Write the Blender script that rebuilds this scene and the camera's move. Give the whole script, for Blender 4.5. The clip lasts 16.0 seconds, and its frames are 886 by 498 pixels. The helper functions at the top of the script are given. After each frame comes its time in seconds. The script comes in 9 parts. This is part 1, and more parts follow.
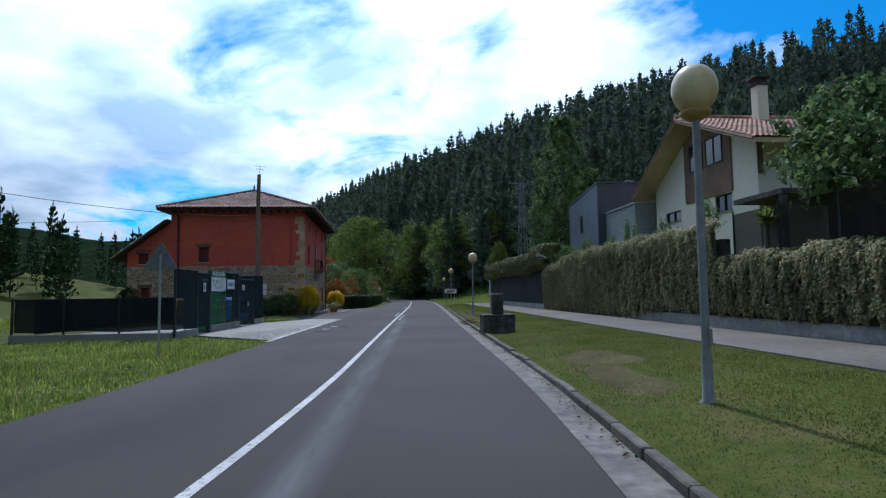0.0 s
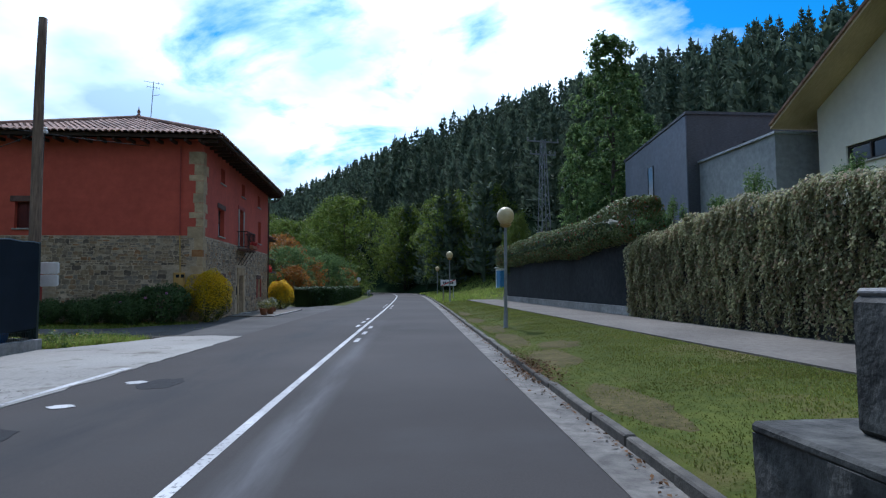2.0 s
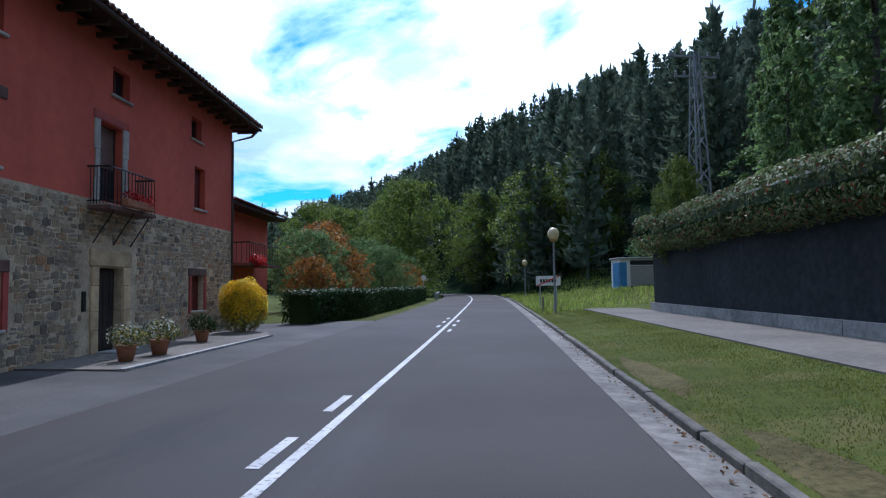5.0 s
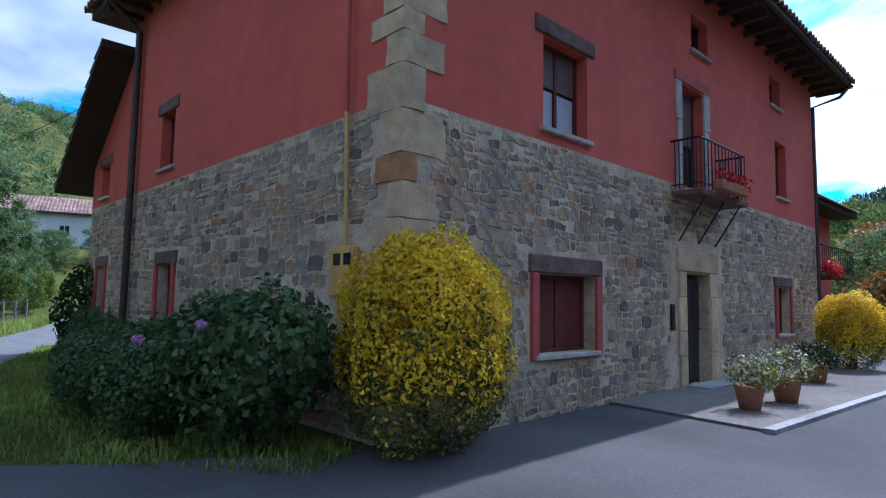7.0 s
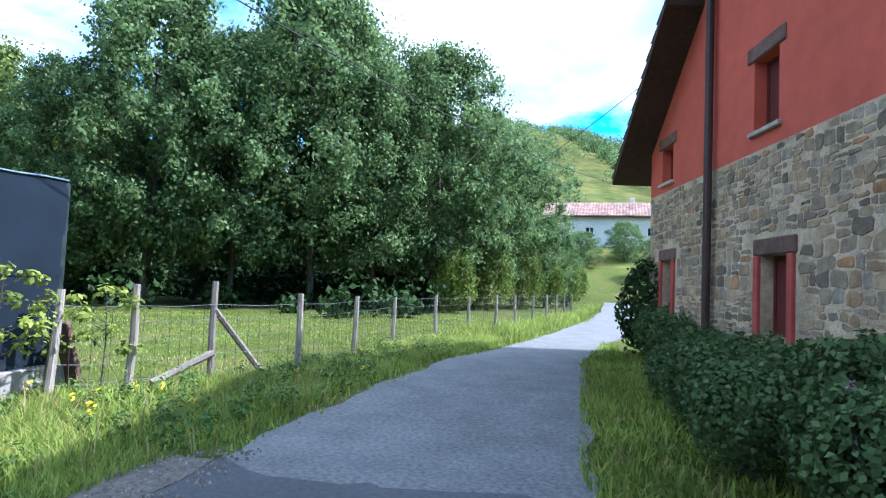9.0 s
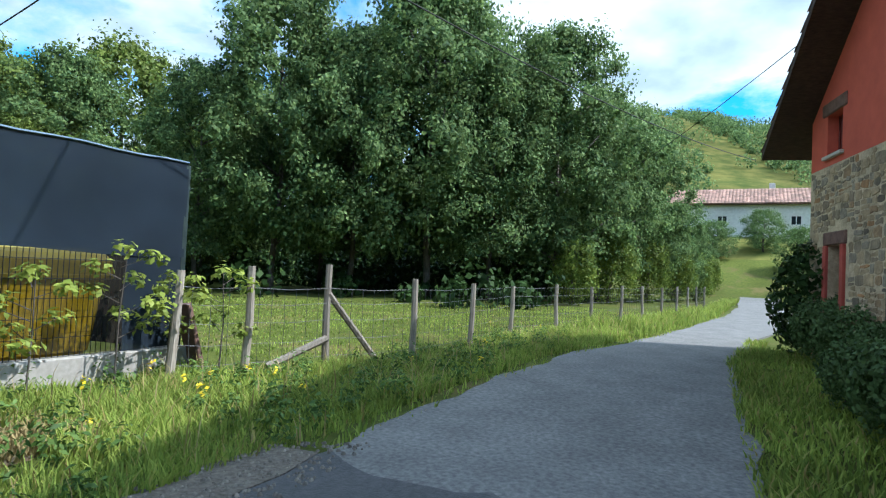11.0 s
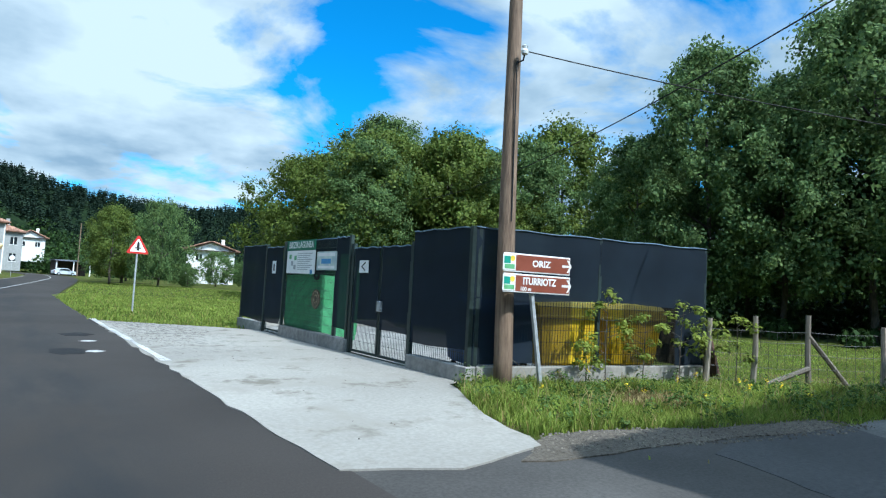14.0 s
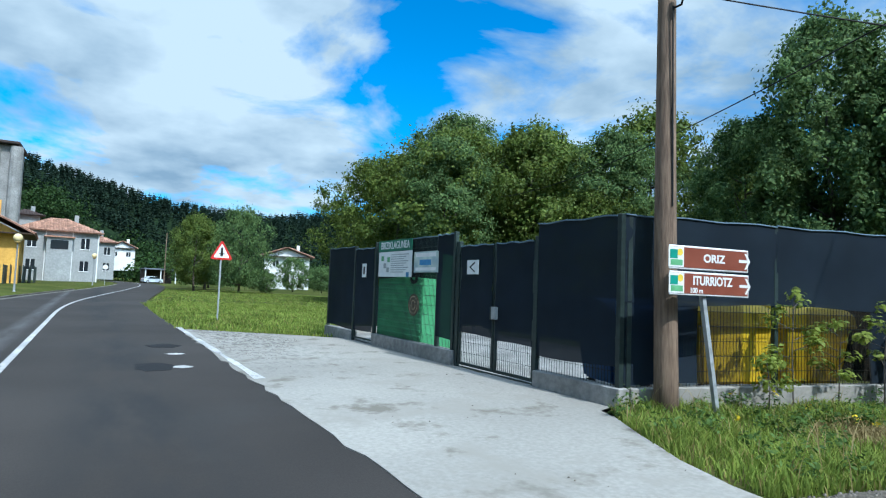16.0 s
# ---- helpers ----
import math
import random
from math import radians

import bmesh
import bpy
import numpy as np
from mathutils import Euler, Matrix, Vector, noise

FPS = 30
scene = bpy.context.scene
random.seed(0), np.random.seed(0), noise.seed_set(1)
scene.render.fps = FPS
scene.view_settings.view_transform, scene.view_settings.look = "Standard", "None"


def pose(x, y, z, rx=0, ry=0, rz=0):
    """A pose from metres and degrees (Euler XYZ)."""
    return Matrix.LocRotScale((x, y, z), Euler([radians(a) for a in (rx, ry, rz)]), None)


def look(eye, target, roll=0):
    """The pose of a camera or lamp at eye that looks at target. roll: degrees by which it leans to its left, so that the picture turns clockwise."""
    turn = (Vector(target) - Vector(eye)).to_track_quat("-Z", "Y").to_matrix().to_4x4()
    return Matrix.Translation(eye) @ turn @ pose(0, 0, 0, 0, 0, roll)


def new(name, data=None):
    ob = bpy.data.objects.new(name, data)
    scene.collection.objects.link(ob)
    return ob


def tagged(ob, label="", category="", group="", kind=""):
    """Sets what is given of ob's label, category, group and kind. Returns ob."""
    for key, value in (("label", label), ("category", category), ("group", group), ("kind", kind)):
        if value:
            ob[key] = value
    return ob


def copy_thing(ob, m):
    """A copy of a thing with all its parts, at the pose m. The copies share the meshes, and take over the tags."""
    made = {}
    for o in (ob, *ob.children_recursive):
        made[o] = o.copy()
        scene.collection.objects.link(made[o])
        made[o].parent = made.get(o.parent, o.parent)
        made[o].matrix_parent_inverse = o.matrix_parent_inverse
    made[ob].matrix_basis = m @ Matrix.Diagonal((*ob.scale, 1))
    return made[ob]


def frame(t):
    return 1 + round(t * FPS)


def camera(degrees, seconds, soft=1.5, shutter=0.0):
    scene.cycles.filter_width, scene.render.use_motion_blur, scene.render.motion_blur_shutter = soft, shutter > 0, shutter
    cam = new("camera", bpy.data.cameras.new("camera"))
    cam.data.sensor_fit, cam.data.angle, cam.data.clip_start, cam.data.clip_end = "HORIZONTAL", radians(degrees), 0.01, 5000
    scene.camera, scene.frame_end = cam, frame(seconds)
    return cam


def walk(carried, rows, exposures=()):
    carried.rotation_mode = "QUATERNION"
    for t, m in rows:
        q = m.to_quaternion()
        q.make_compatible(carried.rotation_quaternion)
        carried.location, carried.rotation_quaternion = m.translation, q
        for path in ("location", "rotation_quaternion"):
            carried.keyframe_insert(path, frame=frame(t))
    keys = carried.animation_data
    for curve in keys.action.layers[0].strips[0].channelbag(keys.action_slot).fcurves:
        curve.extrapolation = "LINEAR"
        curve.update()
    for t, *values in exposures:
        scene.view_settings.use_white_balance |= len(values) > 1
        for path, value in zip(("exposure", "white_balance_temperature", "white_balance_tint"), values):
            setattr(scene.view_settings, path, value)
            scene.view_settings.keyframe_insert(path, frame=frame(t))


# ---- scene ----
# ---- camera and its walk ----
cam = camera(73.4, 16.0, soft=1.2)
PATH = [
    (0, (-0.265, 0.756, 1.465), (-0.092, 10.727, 2.198), -0.83),
    (0.5, (-0.373, 5.340, 1.466), (-0.139, 15.313, 2.165), -0.83),
    (1, (-0.447, 9.810, 1.475), (-0.146, 19.782, 2.156), -0.31),
    (1.5, (-0.450, 14.320, 1.473), (-0.121, 24.293, 2.122), -0.31),
    (2, (-0.423, 18.642, 1.449), (-0.085, 28.618, 2.053), -0.39),
    (2.5, (-0.470, 22.336, 1.438), (0.004, 32.308, 2.009), -0.57),
    (3, (-0.443, 25.697, 1.414), (0.081, 35.666, 1.999), -0.78),
    (3.2, (-0.423, 27.047, 1.432), (0.063, 37.017, 2.041), -0.59),
    (3.75, (-0.408, 31.846, 1.425), (-0.066, 41.825, 1.968), -0.69),
    (4.3, (-0.342, 34.856, 1.433), (-0.198, 44.838, 2.010), -0.79),
    (4.8, (-0.510, 36.900, 1.439), (-1.021, 46.868, 2.048), -0.88),
    (5.3, (-1.112, 37.371, 1.529), (-2.988, 47.173, 2.161), -0.98),
    (5.5, (-1.401, 37.832, 1.518), (-3.906, 47.488, 2.215), -1.29),
    (6, (-2.405, 38.902, 1.505), (-6.691, 47.906, 2.250), -0.06),
    (6.5, (-3.523, 39.730, 1.477), (-9.769, 47.497, 2.290), 0.61),
    (7, (-4.616, 40.066, 1.462), (-12.329, 46.374, 2.307), 0.95),
    (7.5, (-5.543, 40.049, 1.456), (-14.273, 44.860, 2.259), 1.74),
    (8, (-6.326, 39.931, 1.445), (-15.928, 42.665, 2.010), 2.18),
    (8.5, (-7.086, 39.726, 1.449), (-17.061, 40.198, 1.975), 2.43),
    (9, (-7.694, 39.446, 1.460), (-17.615, 38.324, 2.017), 2.39),
    (9.5, (-8.202, 39.049, 1.448), (-17.814, 36.344, 1.983), 1.86),
    (9.7, (-8.379, 38.919, 1.455), (-17.899, 35.894, 1.904), 1.59),
    (10.2, (-8.308, 39.232, 1.329), (-17.722, 35.880, 1.691), 1.97),
    (10.75, (-8.408, 39.259, 1.335), (-17.900, 36.131, 1.693), 2.38),
    (11.3, (-8.155, 39.283, 1.340), (-17.702, 36.327, 1.695), 2.80),
    (11.8, (-7.023, 39.461, 1.512), (-16.462, 36.196, 2.003), 3.18),
    (12, (-6.772, 39.505, 1.498), (-16.095, 35.925, 2.023), 2.85),
    (12.5, (-5.980, 39.713, 1.494), (-14.435, 34.411, 2.127), 2.44),
    (13, (-4.920, 39.911, 1.491), (-12.204, 33.093, 2.170), 3.20),
    (13.5, (-4.037, 40.253, 1.496), (-10.301, 32.490, 2.209), 3.49),
    (14, (-3.441, 40.425, 1.485), (-9.270, 32.326, 2.142), 3.06),
    (14.5, (-3.095, 40.539, 1.490), (-8.743, 32.319, 2.219), 3.29),
    (15, (-3.153, 40.346, 1.487), (-8.978, 32.252, 2.227), 3.08),
    (15.5, (-3.433, 39.690, 1.484), (-9.176, 31.535, 2.207), 2.53),
    (16, (-3.614, 38.536, 1.463), (-8.495, 29.832, 2.106), 2.19),
]
EXPOSURES = [(0, -0.5, 5400, 16), (3.2, -0.15, 5300, 18), (5.3, -0.1, 5250, 21), (6.5, -0.12, 5100, 21), (7.0, 0.5, 5000, 23), (7.5, 0.95, 5050, 23), (8.5, 1.65, 5050, 22),
             (9.2, 1.5, 5300, 17), (9.7, 1.35, 5500, 14), (11.8, 0.8, 5800, 8), (12.5, 0.6, 5950, 6), (13.5, 0.5, 5650, 5), (16, 0.3, 5400, 5)]
walk(cam, [(t, look(eye, target, roll)) for t, eye, target, roll in PATH], EXPOSURES)

# ---- sky and sun ----
SUN_WAY = Vector((-0.75, 6.1, 7.5)).normalized()     # towards the sun
sun_data = bpy.data.lights.new("sun", "SUN")
sun_data.energy, sun_data.angle, sun_data.color = 4.1, radians(0.6), (1.0, 0.95, 0.87)
sun = new("sun", sun_data)
sun.matrix_world = look(SUN_WAY * 50, (0, 0, 0))


def sky_world():
    w = bpy.data.worlds.new("sky")
    scene.world = w
    w.use_nodes = True
    nt = w.node_tree
    nt.nodes.clear()
    N, L = nt.nodes.new, nt.links.new
    out, bg = N("ShaderNodeOutputWorld"), N("ShaderNodeBackground")
    sky = N("ShaderNodeTexSky")
    sky.sky_type, sky.sun_disc = "NISHITA", False
    sky.sun_elevation = math.asin(SUN_WAY.z)
    sky.sun_rotation = math.atan2(SUN_WAY.x, SUN_WAY.y)
    sky.air_density, sky.dust_density, sky.ozone_density = 1.0, 0.4, 2.0
    co = N("ShaderNodeTexCoord")
    sep = N("ShaderNodeSeparateXYZ")
    L(co.outputs["Generated"], sep.inputs[0])
    up = N("ShaderNodeMath"); up.operation = "MAXIMUM"; up.inputs[1].default_value = 0.0
    L(sep.outputs["Z"], up.inputs[0])
    add = N("ShaderNodeMath"); add.operation = "ADD"; add.inputs[1].default_value = 0.24
    L(up.outputs[0], add.inputs[0])
    flat = N("ShaderNodeVectorMath"); flat.operation = "DIVIDE"
    comb = N("ShaderNodeCombineXYZ")
    for i in (0, 1):
        L(add.outputs[0], comb.inputs[i])
    comb.inputs[2].default_value = 1.0
    L(co.outputs["Generated"], flat.inputs[0]); L(comb.outputs[0], flat.inputs[1])
    mapping = N("ShaderNodeMapping")
    mapping.inputs["Location"].default_value = CLOUD_SHIFT
    mapping.inputs["Scale"].default_value = (1.0, 1.0, 0.6)
    L(flat.outputs[0], mapping.inputs["Vector"])
    big = N("ShaderNodeTexNoise")
    big.inputs["Scale"].default_value, big.inputs["Detail"].default_value = 1.75, 9.0
    big.inputs["Roughness"].default_value, big.inputs["Distortion"].default_value = 0.56, 0.35
    L(mapping.outputs[0], big.inputs["Vector"])
    # more cover towards the sun
    dot = N("ShaderNodeVectorMath"); dot.operation = "DOT_PRODUCT"
    dot.inputs[1].default_value = SUN_WAY
    nrm = N("ShaderNodeVectorMath"); nrm.operation = "NORMALIZE"
    L(co.outputs["Generated"], nrm.inputs[0]); L(nrm.outputs[0], dot.inputs[0])
    cover = N("ShaderNodeMapRange")
    cover.inputs["From Min"].default_value, cover.inputs["From Max"].default_value = -0.3, 0.9
    cover.inputs["To Min"].default_value, cover.inputs["To Max"].default_value = 0.08, 0.13
    L(dot.outputs["Value"], cover.inputs["Value"])
    # a clear stretch of sky over the wooded hillside
    gap = N("ShaderNodeVectorMath"); gap.operation = "DOT_PRODUCT"
    gap.inputs[1].default_value = CLEAR_WAY
    L(nrm.outputs[0], gap.inputs[0])
    clear = N("ShaderNodeMapRange")
    clear.inputs["From Min"].default_value, clear.inputs["From Max"].default_value = 0.94, 0.985
    clear.inputs["To Min"].default_value, clear.inputs["To Max"].default_value = 0.0, -0.22
    L(gap.outputs["Value"], clear.inputs["Value"])
    both = N("ShaderNodeMath"); both.operation = "ADD"
    L(cover.outputs[0], both.inputs[0]); L(clear.outputs[0], both.inputs[1])
    dens = N("ShaderNodeMath"); dens.operation = "ADD"
    L(big.outputs["Fac"], dens.inputs[0]); L(both.outputs[0], dens.inputs[1])
    ramp = N("ShaderNodeValToRGB")
    ramp.color_ramp.elements[0].position, ramp.color_ramp.elements[1].position = 0.475, 0.6
    L(dens.outputs[0], ramp.inputs["Fac"])
    # cloud brightness: grey bellies, bright rims, brighter near the sun
    belly = N("ShaderNodeTexNoise")
    belly.inputs["Scale"].default_value, belly.inputs["Detail"].default_value = 2.3, 6.0
    L(mapping.outputs[0], belly.inputs["Vector"])
    tone = N("ShaderNodeValToRGB")
    e = tone.color_ramp.elements
    e[0].position, e[0].color = 0.36, (0.36, 0.5, 0.62, 1)
    e[1].position, e[1].color = 0.60, (0.84, 0.96, 1.0, 1)
    L(belly.outputs["Fac"], tone.inputs["Fac"])
    glow = N("ShaderNodeMapRange")
    glow.inputs["From Min"].default_value, glow.inputs["From Max"].default_value = 0.6, 1.0
    glow.inputs["To Min"].default_value, glow.inputs["To Max"].default_value = CLOUD_BASE, CLOUD_SUN
    L(dot.outputs["Value"], glow.inputs["Value"])
    cl = N("ShaderNodeVectorMath"); cl.operation = "SCALE"
    L(tone.outputs["Color"], cl.inputs[0]); L(glow.outputs[0], cl.inputs["Scale"])
    tint = N("ShaderNodeMix"); tint.data_type, tint.blend_type = "RGBA", "MULTIPLY"
    tint.inputs[0].default_value = 1.0
    tint.inputs[7].default_value = SKY_TINT
    L(sky.outputs[0], tint.inputs[6])
    mix = N("ShaderNodeMix"); mix.data_type = "RGBA"
    L(ramp.outputs["Color"], mix.inputs[0]); L(tint.outputs[2], mix.inputs[6]); L(cl.outputs[0], mix.inputs[7])
    L(mix.outputs[2], bg.inputs["Color"])
    bg.inputs["Strength"].default_value = 0.10
    L(bg.outputs[0], out.inputs["Surface"])


CLEAR_WAY = Vector((0.5, 0.76, 0.45)).normalized()
CLOUD_SHIFT = (0.35, 0.2, 0.0)
CLOUD_BASE, CLOUD_SUN = 7.0, 34.0
SKY_TINT = (0.2, 1.12, 1.6, 1)
sky_world()

# ---- materials ----


def shader(name):
    m = bpy.data.materials.new(name)
    m.use_nodes = True
    nt = m.node_tree
    return m, nt, nt.nodes["Principled BSDF"]


def surface(name, dark, light, scale=6.0, rough=0.8, bump=0.25, metal=0.0, blotch=0.35, blotch_scale=0.5, stretch=(1, 1, 1),
            pieces=0.0, islands=0.0, low=0.35, high=0.68, bump_scale=None, spec=0.4, coat=0.0, dry=None):
    """A surface with grain, larger blotches and fine relief; pieces / islands: brightness spread from object to object or island to island."""
    m, nt, bsdf = shader(name)
    N, L = nt.nodes.new, nt.links.new
    co, mp = N("ShaderNodeTexCoord"), N("ShaderNodeMapping")
    mp.inputs["Scale"].default_value = stretch
    L(co.outputs["Object"], mp.inputs["Vector"])
    grain = N("ShaderNodeTexNoise")
    grain.inputs["Scale"].default_value, grain.inputs["Detail"].default_value, grain.inputs["Roughness"].default_value = scale, 8.0, 0.62
    L(mp.outputs[0], grain.inputs["Vector"])
    ramp = N("ShaderNodeValToRGB")
    e = ramp.color_ramp.elements
    e[0].position, e[0].color, e[1].position, e[1].color = low, (*dark, 1), high, (*light, 1)
    L(grain.outputs["Fac"], ramp.inputs["Fac"])
    col = ramp.outputs["Color"]
    wide = N("ShaderNodeTexNoise")
    wide.inputs["Scale"].default_value, wide.inputs["Detail"].default_value = blotch_scale, 4.0
    L(co.outputs["Object"], wide.inputs["Vector"])
    rng = N("ShaderNodeMapRange")
    rng.inputs["From Min"].default_value, rng.inputs["From Max"].default_value = 0.3, 0.7
    rng.inputs["To Min"].default_value, rng.inputs["To Max"].default_value = 1 - blotch, 1 + blotch * 0.6
    L(wide.outputs["Fac"], rng.inputs["Value"])
    mul = N("ShaderNodeVectorMath"); mul.operation = "SCALE"
    L(col, mul.inputs[0]); L(rng.outputs[0], mul.inputs["Scale"])
    col = mul.outputs[0]
    if dry:         # bare or dry patches: colour and size
        dn, dr, dm = N("ShaderNodeTexNoise"), N("ShaderNodeMapRange"), N("ShaderNodeMix")
        dn.inputs["Scale"].default_value, dn.inputs["Detail"].default_value, dn.inputs["Roughness"].default_value = dry[1], 7.0, 0.65
        L(co.outputs["Object"], dn.inputs["Vector"])
        dr.inputs["From Min"].default_value, dr.inputs["From Max"].default_value = 0.53, 0.66
        L(dn.outputs["Fac"], dr.inputs["Value"])
        dm.data_type = "RGBA"
        dm.inputs[7].default_value = (*dry[0], 1)
        L(dr.outputs[0], dm.inputs[0]); L(col, dm.inputs[6])
        col = dm.outputs[2]
    for spread, node, sock in ((pieces, "ShaderNodeObjectInfo", "Random"), (islands, "ShaderNodeNewGeometry", "Random Per Island")):
        if spread:
            r, mr, s = N(node), N("ShaderNodeMapRange"), N("ShaderNodeVectorMath")
            s.operation = "SCALE"
            mr.inputs["To Min"].default_value, mr.inputs["To Max"].default_value = 1 - spread, 1 + spread
            L(r.outputs[sock], mr.inputs["Value"]); L(mr.outputs[0], s.inputs["Scale"]); L(col, s.inputs[0])
            col = s.outputs[0]
    L(col, bsdf.inputs["Base Color"])
    bsdf.inputs["Metallic"].default_value = metal
    bsdf.inputs["Specular IOR Level"].default_value = spec
    bsdf.inputs["Coat Weight"].default_value = coat
    rr = N("ShaderNodeMapRange")
    rr.inputs["To Min"].default_value, rr.inputs["To Max"].default_value = max(0.05, rough - 0.12), min(1.0, rough + 0.1)
    L(grain.outputs["Fac"], rr.inputs["Value"]); L(rr.outputs[0], bsdf.inputs["Roughness"])
    if bump:
        fine = N("ShaderNodeTexNoise")
        fine.inputs["Scale"].default_value, fine.inputs["Detail"].default_value = bump_scale or scale * 2.5, 6.0
        L(mp.outputs[0], fine.inputs["Vector"])
        b = N("ShaderNodeBump")
        b.inputs["Strength"].default_value, b.inputs["Distance"].default_value = bump, 0.02
        L(fine.outputs["Fac"], b.inputs["Height"]); L(b.outputs[0], bsdf.inputs["Normal"])
    return m


def leafy(name, dark, light, glow=0.3, rough=0.5, yellow=None, share=0.0):
    """Leaves: colour spread from leaf to leaf, light shining through."""
    m, nt, bsdf = shader(name)
    N, L = nt.nodes.new, nt.links.new
    geo, ramp = N("ShaderNodeNewGeometry"), N("ShaderNodeValToRGB")
    e = ramp.color_ramp.elements
    e[0].color, e[1].color = (*dark, 1), (*light, 1)
    if yellow:
        e[1].position = 1 - share
        x = e.new(min(0.999, 1 - share + 0.02)); x.color = (*yellow, 1)
    L(geo.outputs["Random Per Island"], ramp.inputs["Fac"])
    co, wide, rng, mul = N("ShaderNodeTexCoord"), N("ShaderNodeTexNoise"), N("ShaderNodeMapRange"), N("ShaderNodeVectorMath")
    wide.inputs["Scale"].default_value = 0.6
    L(co.outputs["Object"], wide.inputs["Vector"])
    rng.inputs["From Min"].default_value, rng.inputs["From Max"].default_value = 0.3, 0.7
    rng.inputs["To Min"].default_value, rng.inputs["To Max"].default_value = 0.7, 1.25
    L(wide.outputs["Fac"], rng.inputs["Value"])
    mul.operation = "SCALE"
    L(ramp.outputs["Color"], mul.inputs[0]); L(rng.outputs[0], mul.inputs["Scale"])
    L(mul.outputs[0], bsdf.inputs["Base Color"])
    bsdf.inputs["Roughness"].default_value = rough
    bsdf.inputs["Specular IOR Level"].default_value = 0.06 if glow < 0.22 else 0.12
    tr, mix = N("ShaderNodeBsdfTranslucent"), N("ShaderNodeMixShader")
    L(mul.outputs[0], tr.inputs["Color"])
    mix.inputs[0].default_value = glow
    L(bsdf.outputs[0], mix.inputs[1]); L(tr.outputs[0], mix.inputs[2])
    L(mix.outputs[0], nt.nodes["Material Output"].inputs["Surface"])
    return m


def glass(name, color=(0.02, 0.025, 0.03), rough=0.06):
    m, nt, bsdf = shader(name)
    bsdf.inputs["Base Color"].default_value = (*color, 1)
    bsdf.inputs["Roughness"].default_value = rough
    bsdf.inputs["Specular IOR Level"].default_value = 0.6
    return m


def screen_cloth(name, color, open_share):
    """Woven shade cloth that lets part of the light through."""
    m, nt, bsdf = shader(name)
    N, L = nt.nodes.new, nt.links.new
    co, n, r = N("ShaderNodeTexCoord"), N("ShaderNodeTexNoise"), N("ShaderNodeMapRange")
    n.inputs["Scale"].default_value = 1.4
    L(co.outputs["Object"], n.inputs["Vector"])
    r.inputs["To Min"].default_value, r.inputs["To Max"].default_value = 0.6, 1.5
    L(n.outputs["Fac"], r.inputs["Value"])
    s = N("ShaderNodeVectorMath"); s.operation = "SCALE"
    s.inputs[0].default_value = color
    L(r.outputs[0], s.inputs["Scale"]); L(s.outputs[0], bsdf.inputs["Base Color"])
    bsdf.inputs["Roughness"].default_value = 0.8
    bsdf.inputs["Specular IOR Level"].default_value = 0.08
    tr, mix = N("ShaderNodeBsdfTransparent"), N("ShaderNodeMixShader")
    mix.inputs[0].default_value = open_share
    L(bsdf.outputs[0], mix.inputs[1]); L(tr.outputs[0], mix.inputs[2])
    L(mix.outputs[0], nt.nodes["Material Output"].inputs["Surface"])
    return m


ASPHALT = surface("asphalt", (0.038, 0.0335, 0.0305), (0.0545, 0.0485, 0.0445), 60, 0.85, 0.1, blotch=0.3, blotch_scale=0.22, bump_scale=120, stretch=(1, 0.45, 1), spec=0.16, dry=((0.046, 0.043, 0.041), 0.16))


def worn_by_place(m, colour, line, half, soft, y_from, y_to, grain, low, high, stretch):
    """Lays a second colour over a ground material: along a line x = line[0] + line[1] * y (half its width, soft its border), broken up by noise, fading from y_from to y_to."""
    nt = m.node_tree
    N, L = nt.nodes.new, nt.links.new
    bsdf = nt.nodes["Principled BSDF"]
    old = bsdf.inputs["Base Color"].links[0].from_socket
    co, sep = N("ShaderNodeTexCoord"), N("ShaderNodeSeparateXYZ")
    L(co.outputs["Object"], sep.inputs[0])

    def calc(kind, a, b):
        n = N("ShaderNodeMath")
        n.operation = kind
        for i, v in enumerate((a, b)):
            if v is None:
                continue
            if isinstance(v, (int, float)):
                n.inputs[i].default_value = v
            else:
                L(v, n.inputs[i])
        return n.outputs[0]

    def span(v, a, b, c, d):
        n = N("ShaderNodeMapRange")
        n.inputs["From Min"].default_value, n.inputs["From Max"].default_value = a, b
        n.inputs["To Min"].default_value, n.inputs["To Max"].default_value = c, d
        L(v, n.inputs["Value"])
        return n.outputs[0]

    away = calc("ABSOLUTE", calc("SUBTRACT", calc("SUBTRACT", sep.outputs["X"], line[0]), calc("MULTIPLY", sep.outputs["Y"], line[1])), None)
    fac = calc("MULTIPLY", span(away, half, half + soft, 1, 0), span(sep.outputs["Y"], y_from, y_to, 1, 0))
    mp, nz = N("ShaderNodeMapping"), N("ShaderNodeTexNoise")
    mp.inputs["Scale"].default_value = stretch
    L(co.outputs["Object"], mp.inputs["Vector"]); L(mp.outputs[0], nz.inputs["Vector"])
    nz.inputs["Scale"].default_value, nz.inputs["Detail"].default_value, nz.inputs["Roughness"].default_value = grain, 6.0, 0.65
    fac = calc("MULTIPLY", fac, span(nz.outputs["Fac"], low, high, 0, 1))
    mix = N("ShaderNodeMix")
    mix.data_type = "RGBA"
    mix.inputs[7].default_value = (*colour, 1)
    L(fac, mix.inputs[0]); L(old, mix.inputs[6]); L(mix.outputs[2], bsdf.inputs["Base Color"])


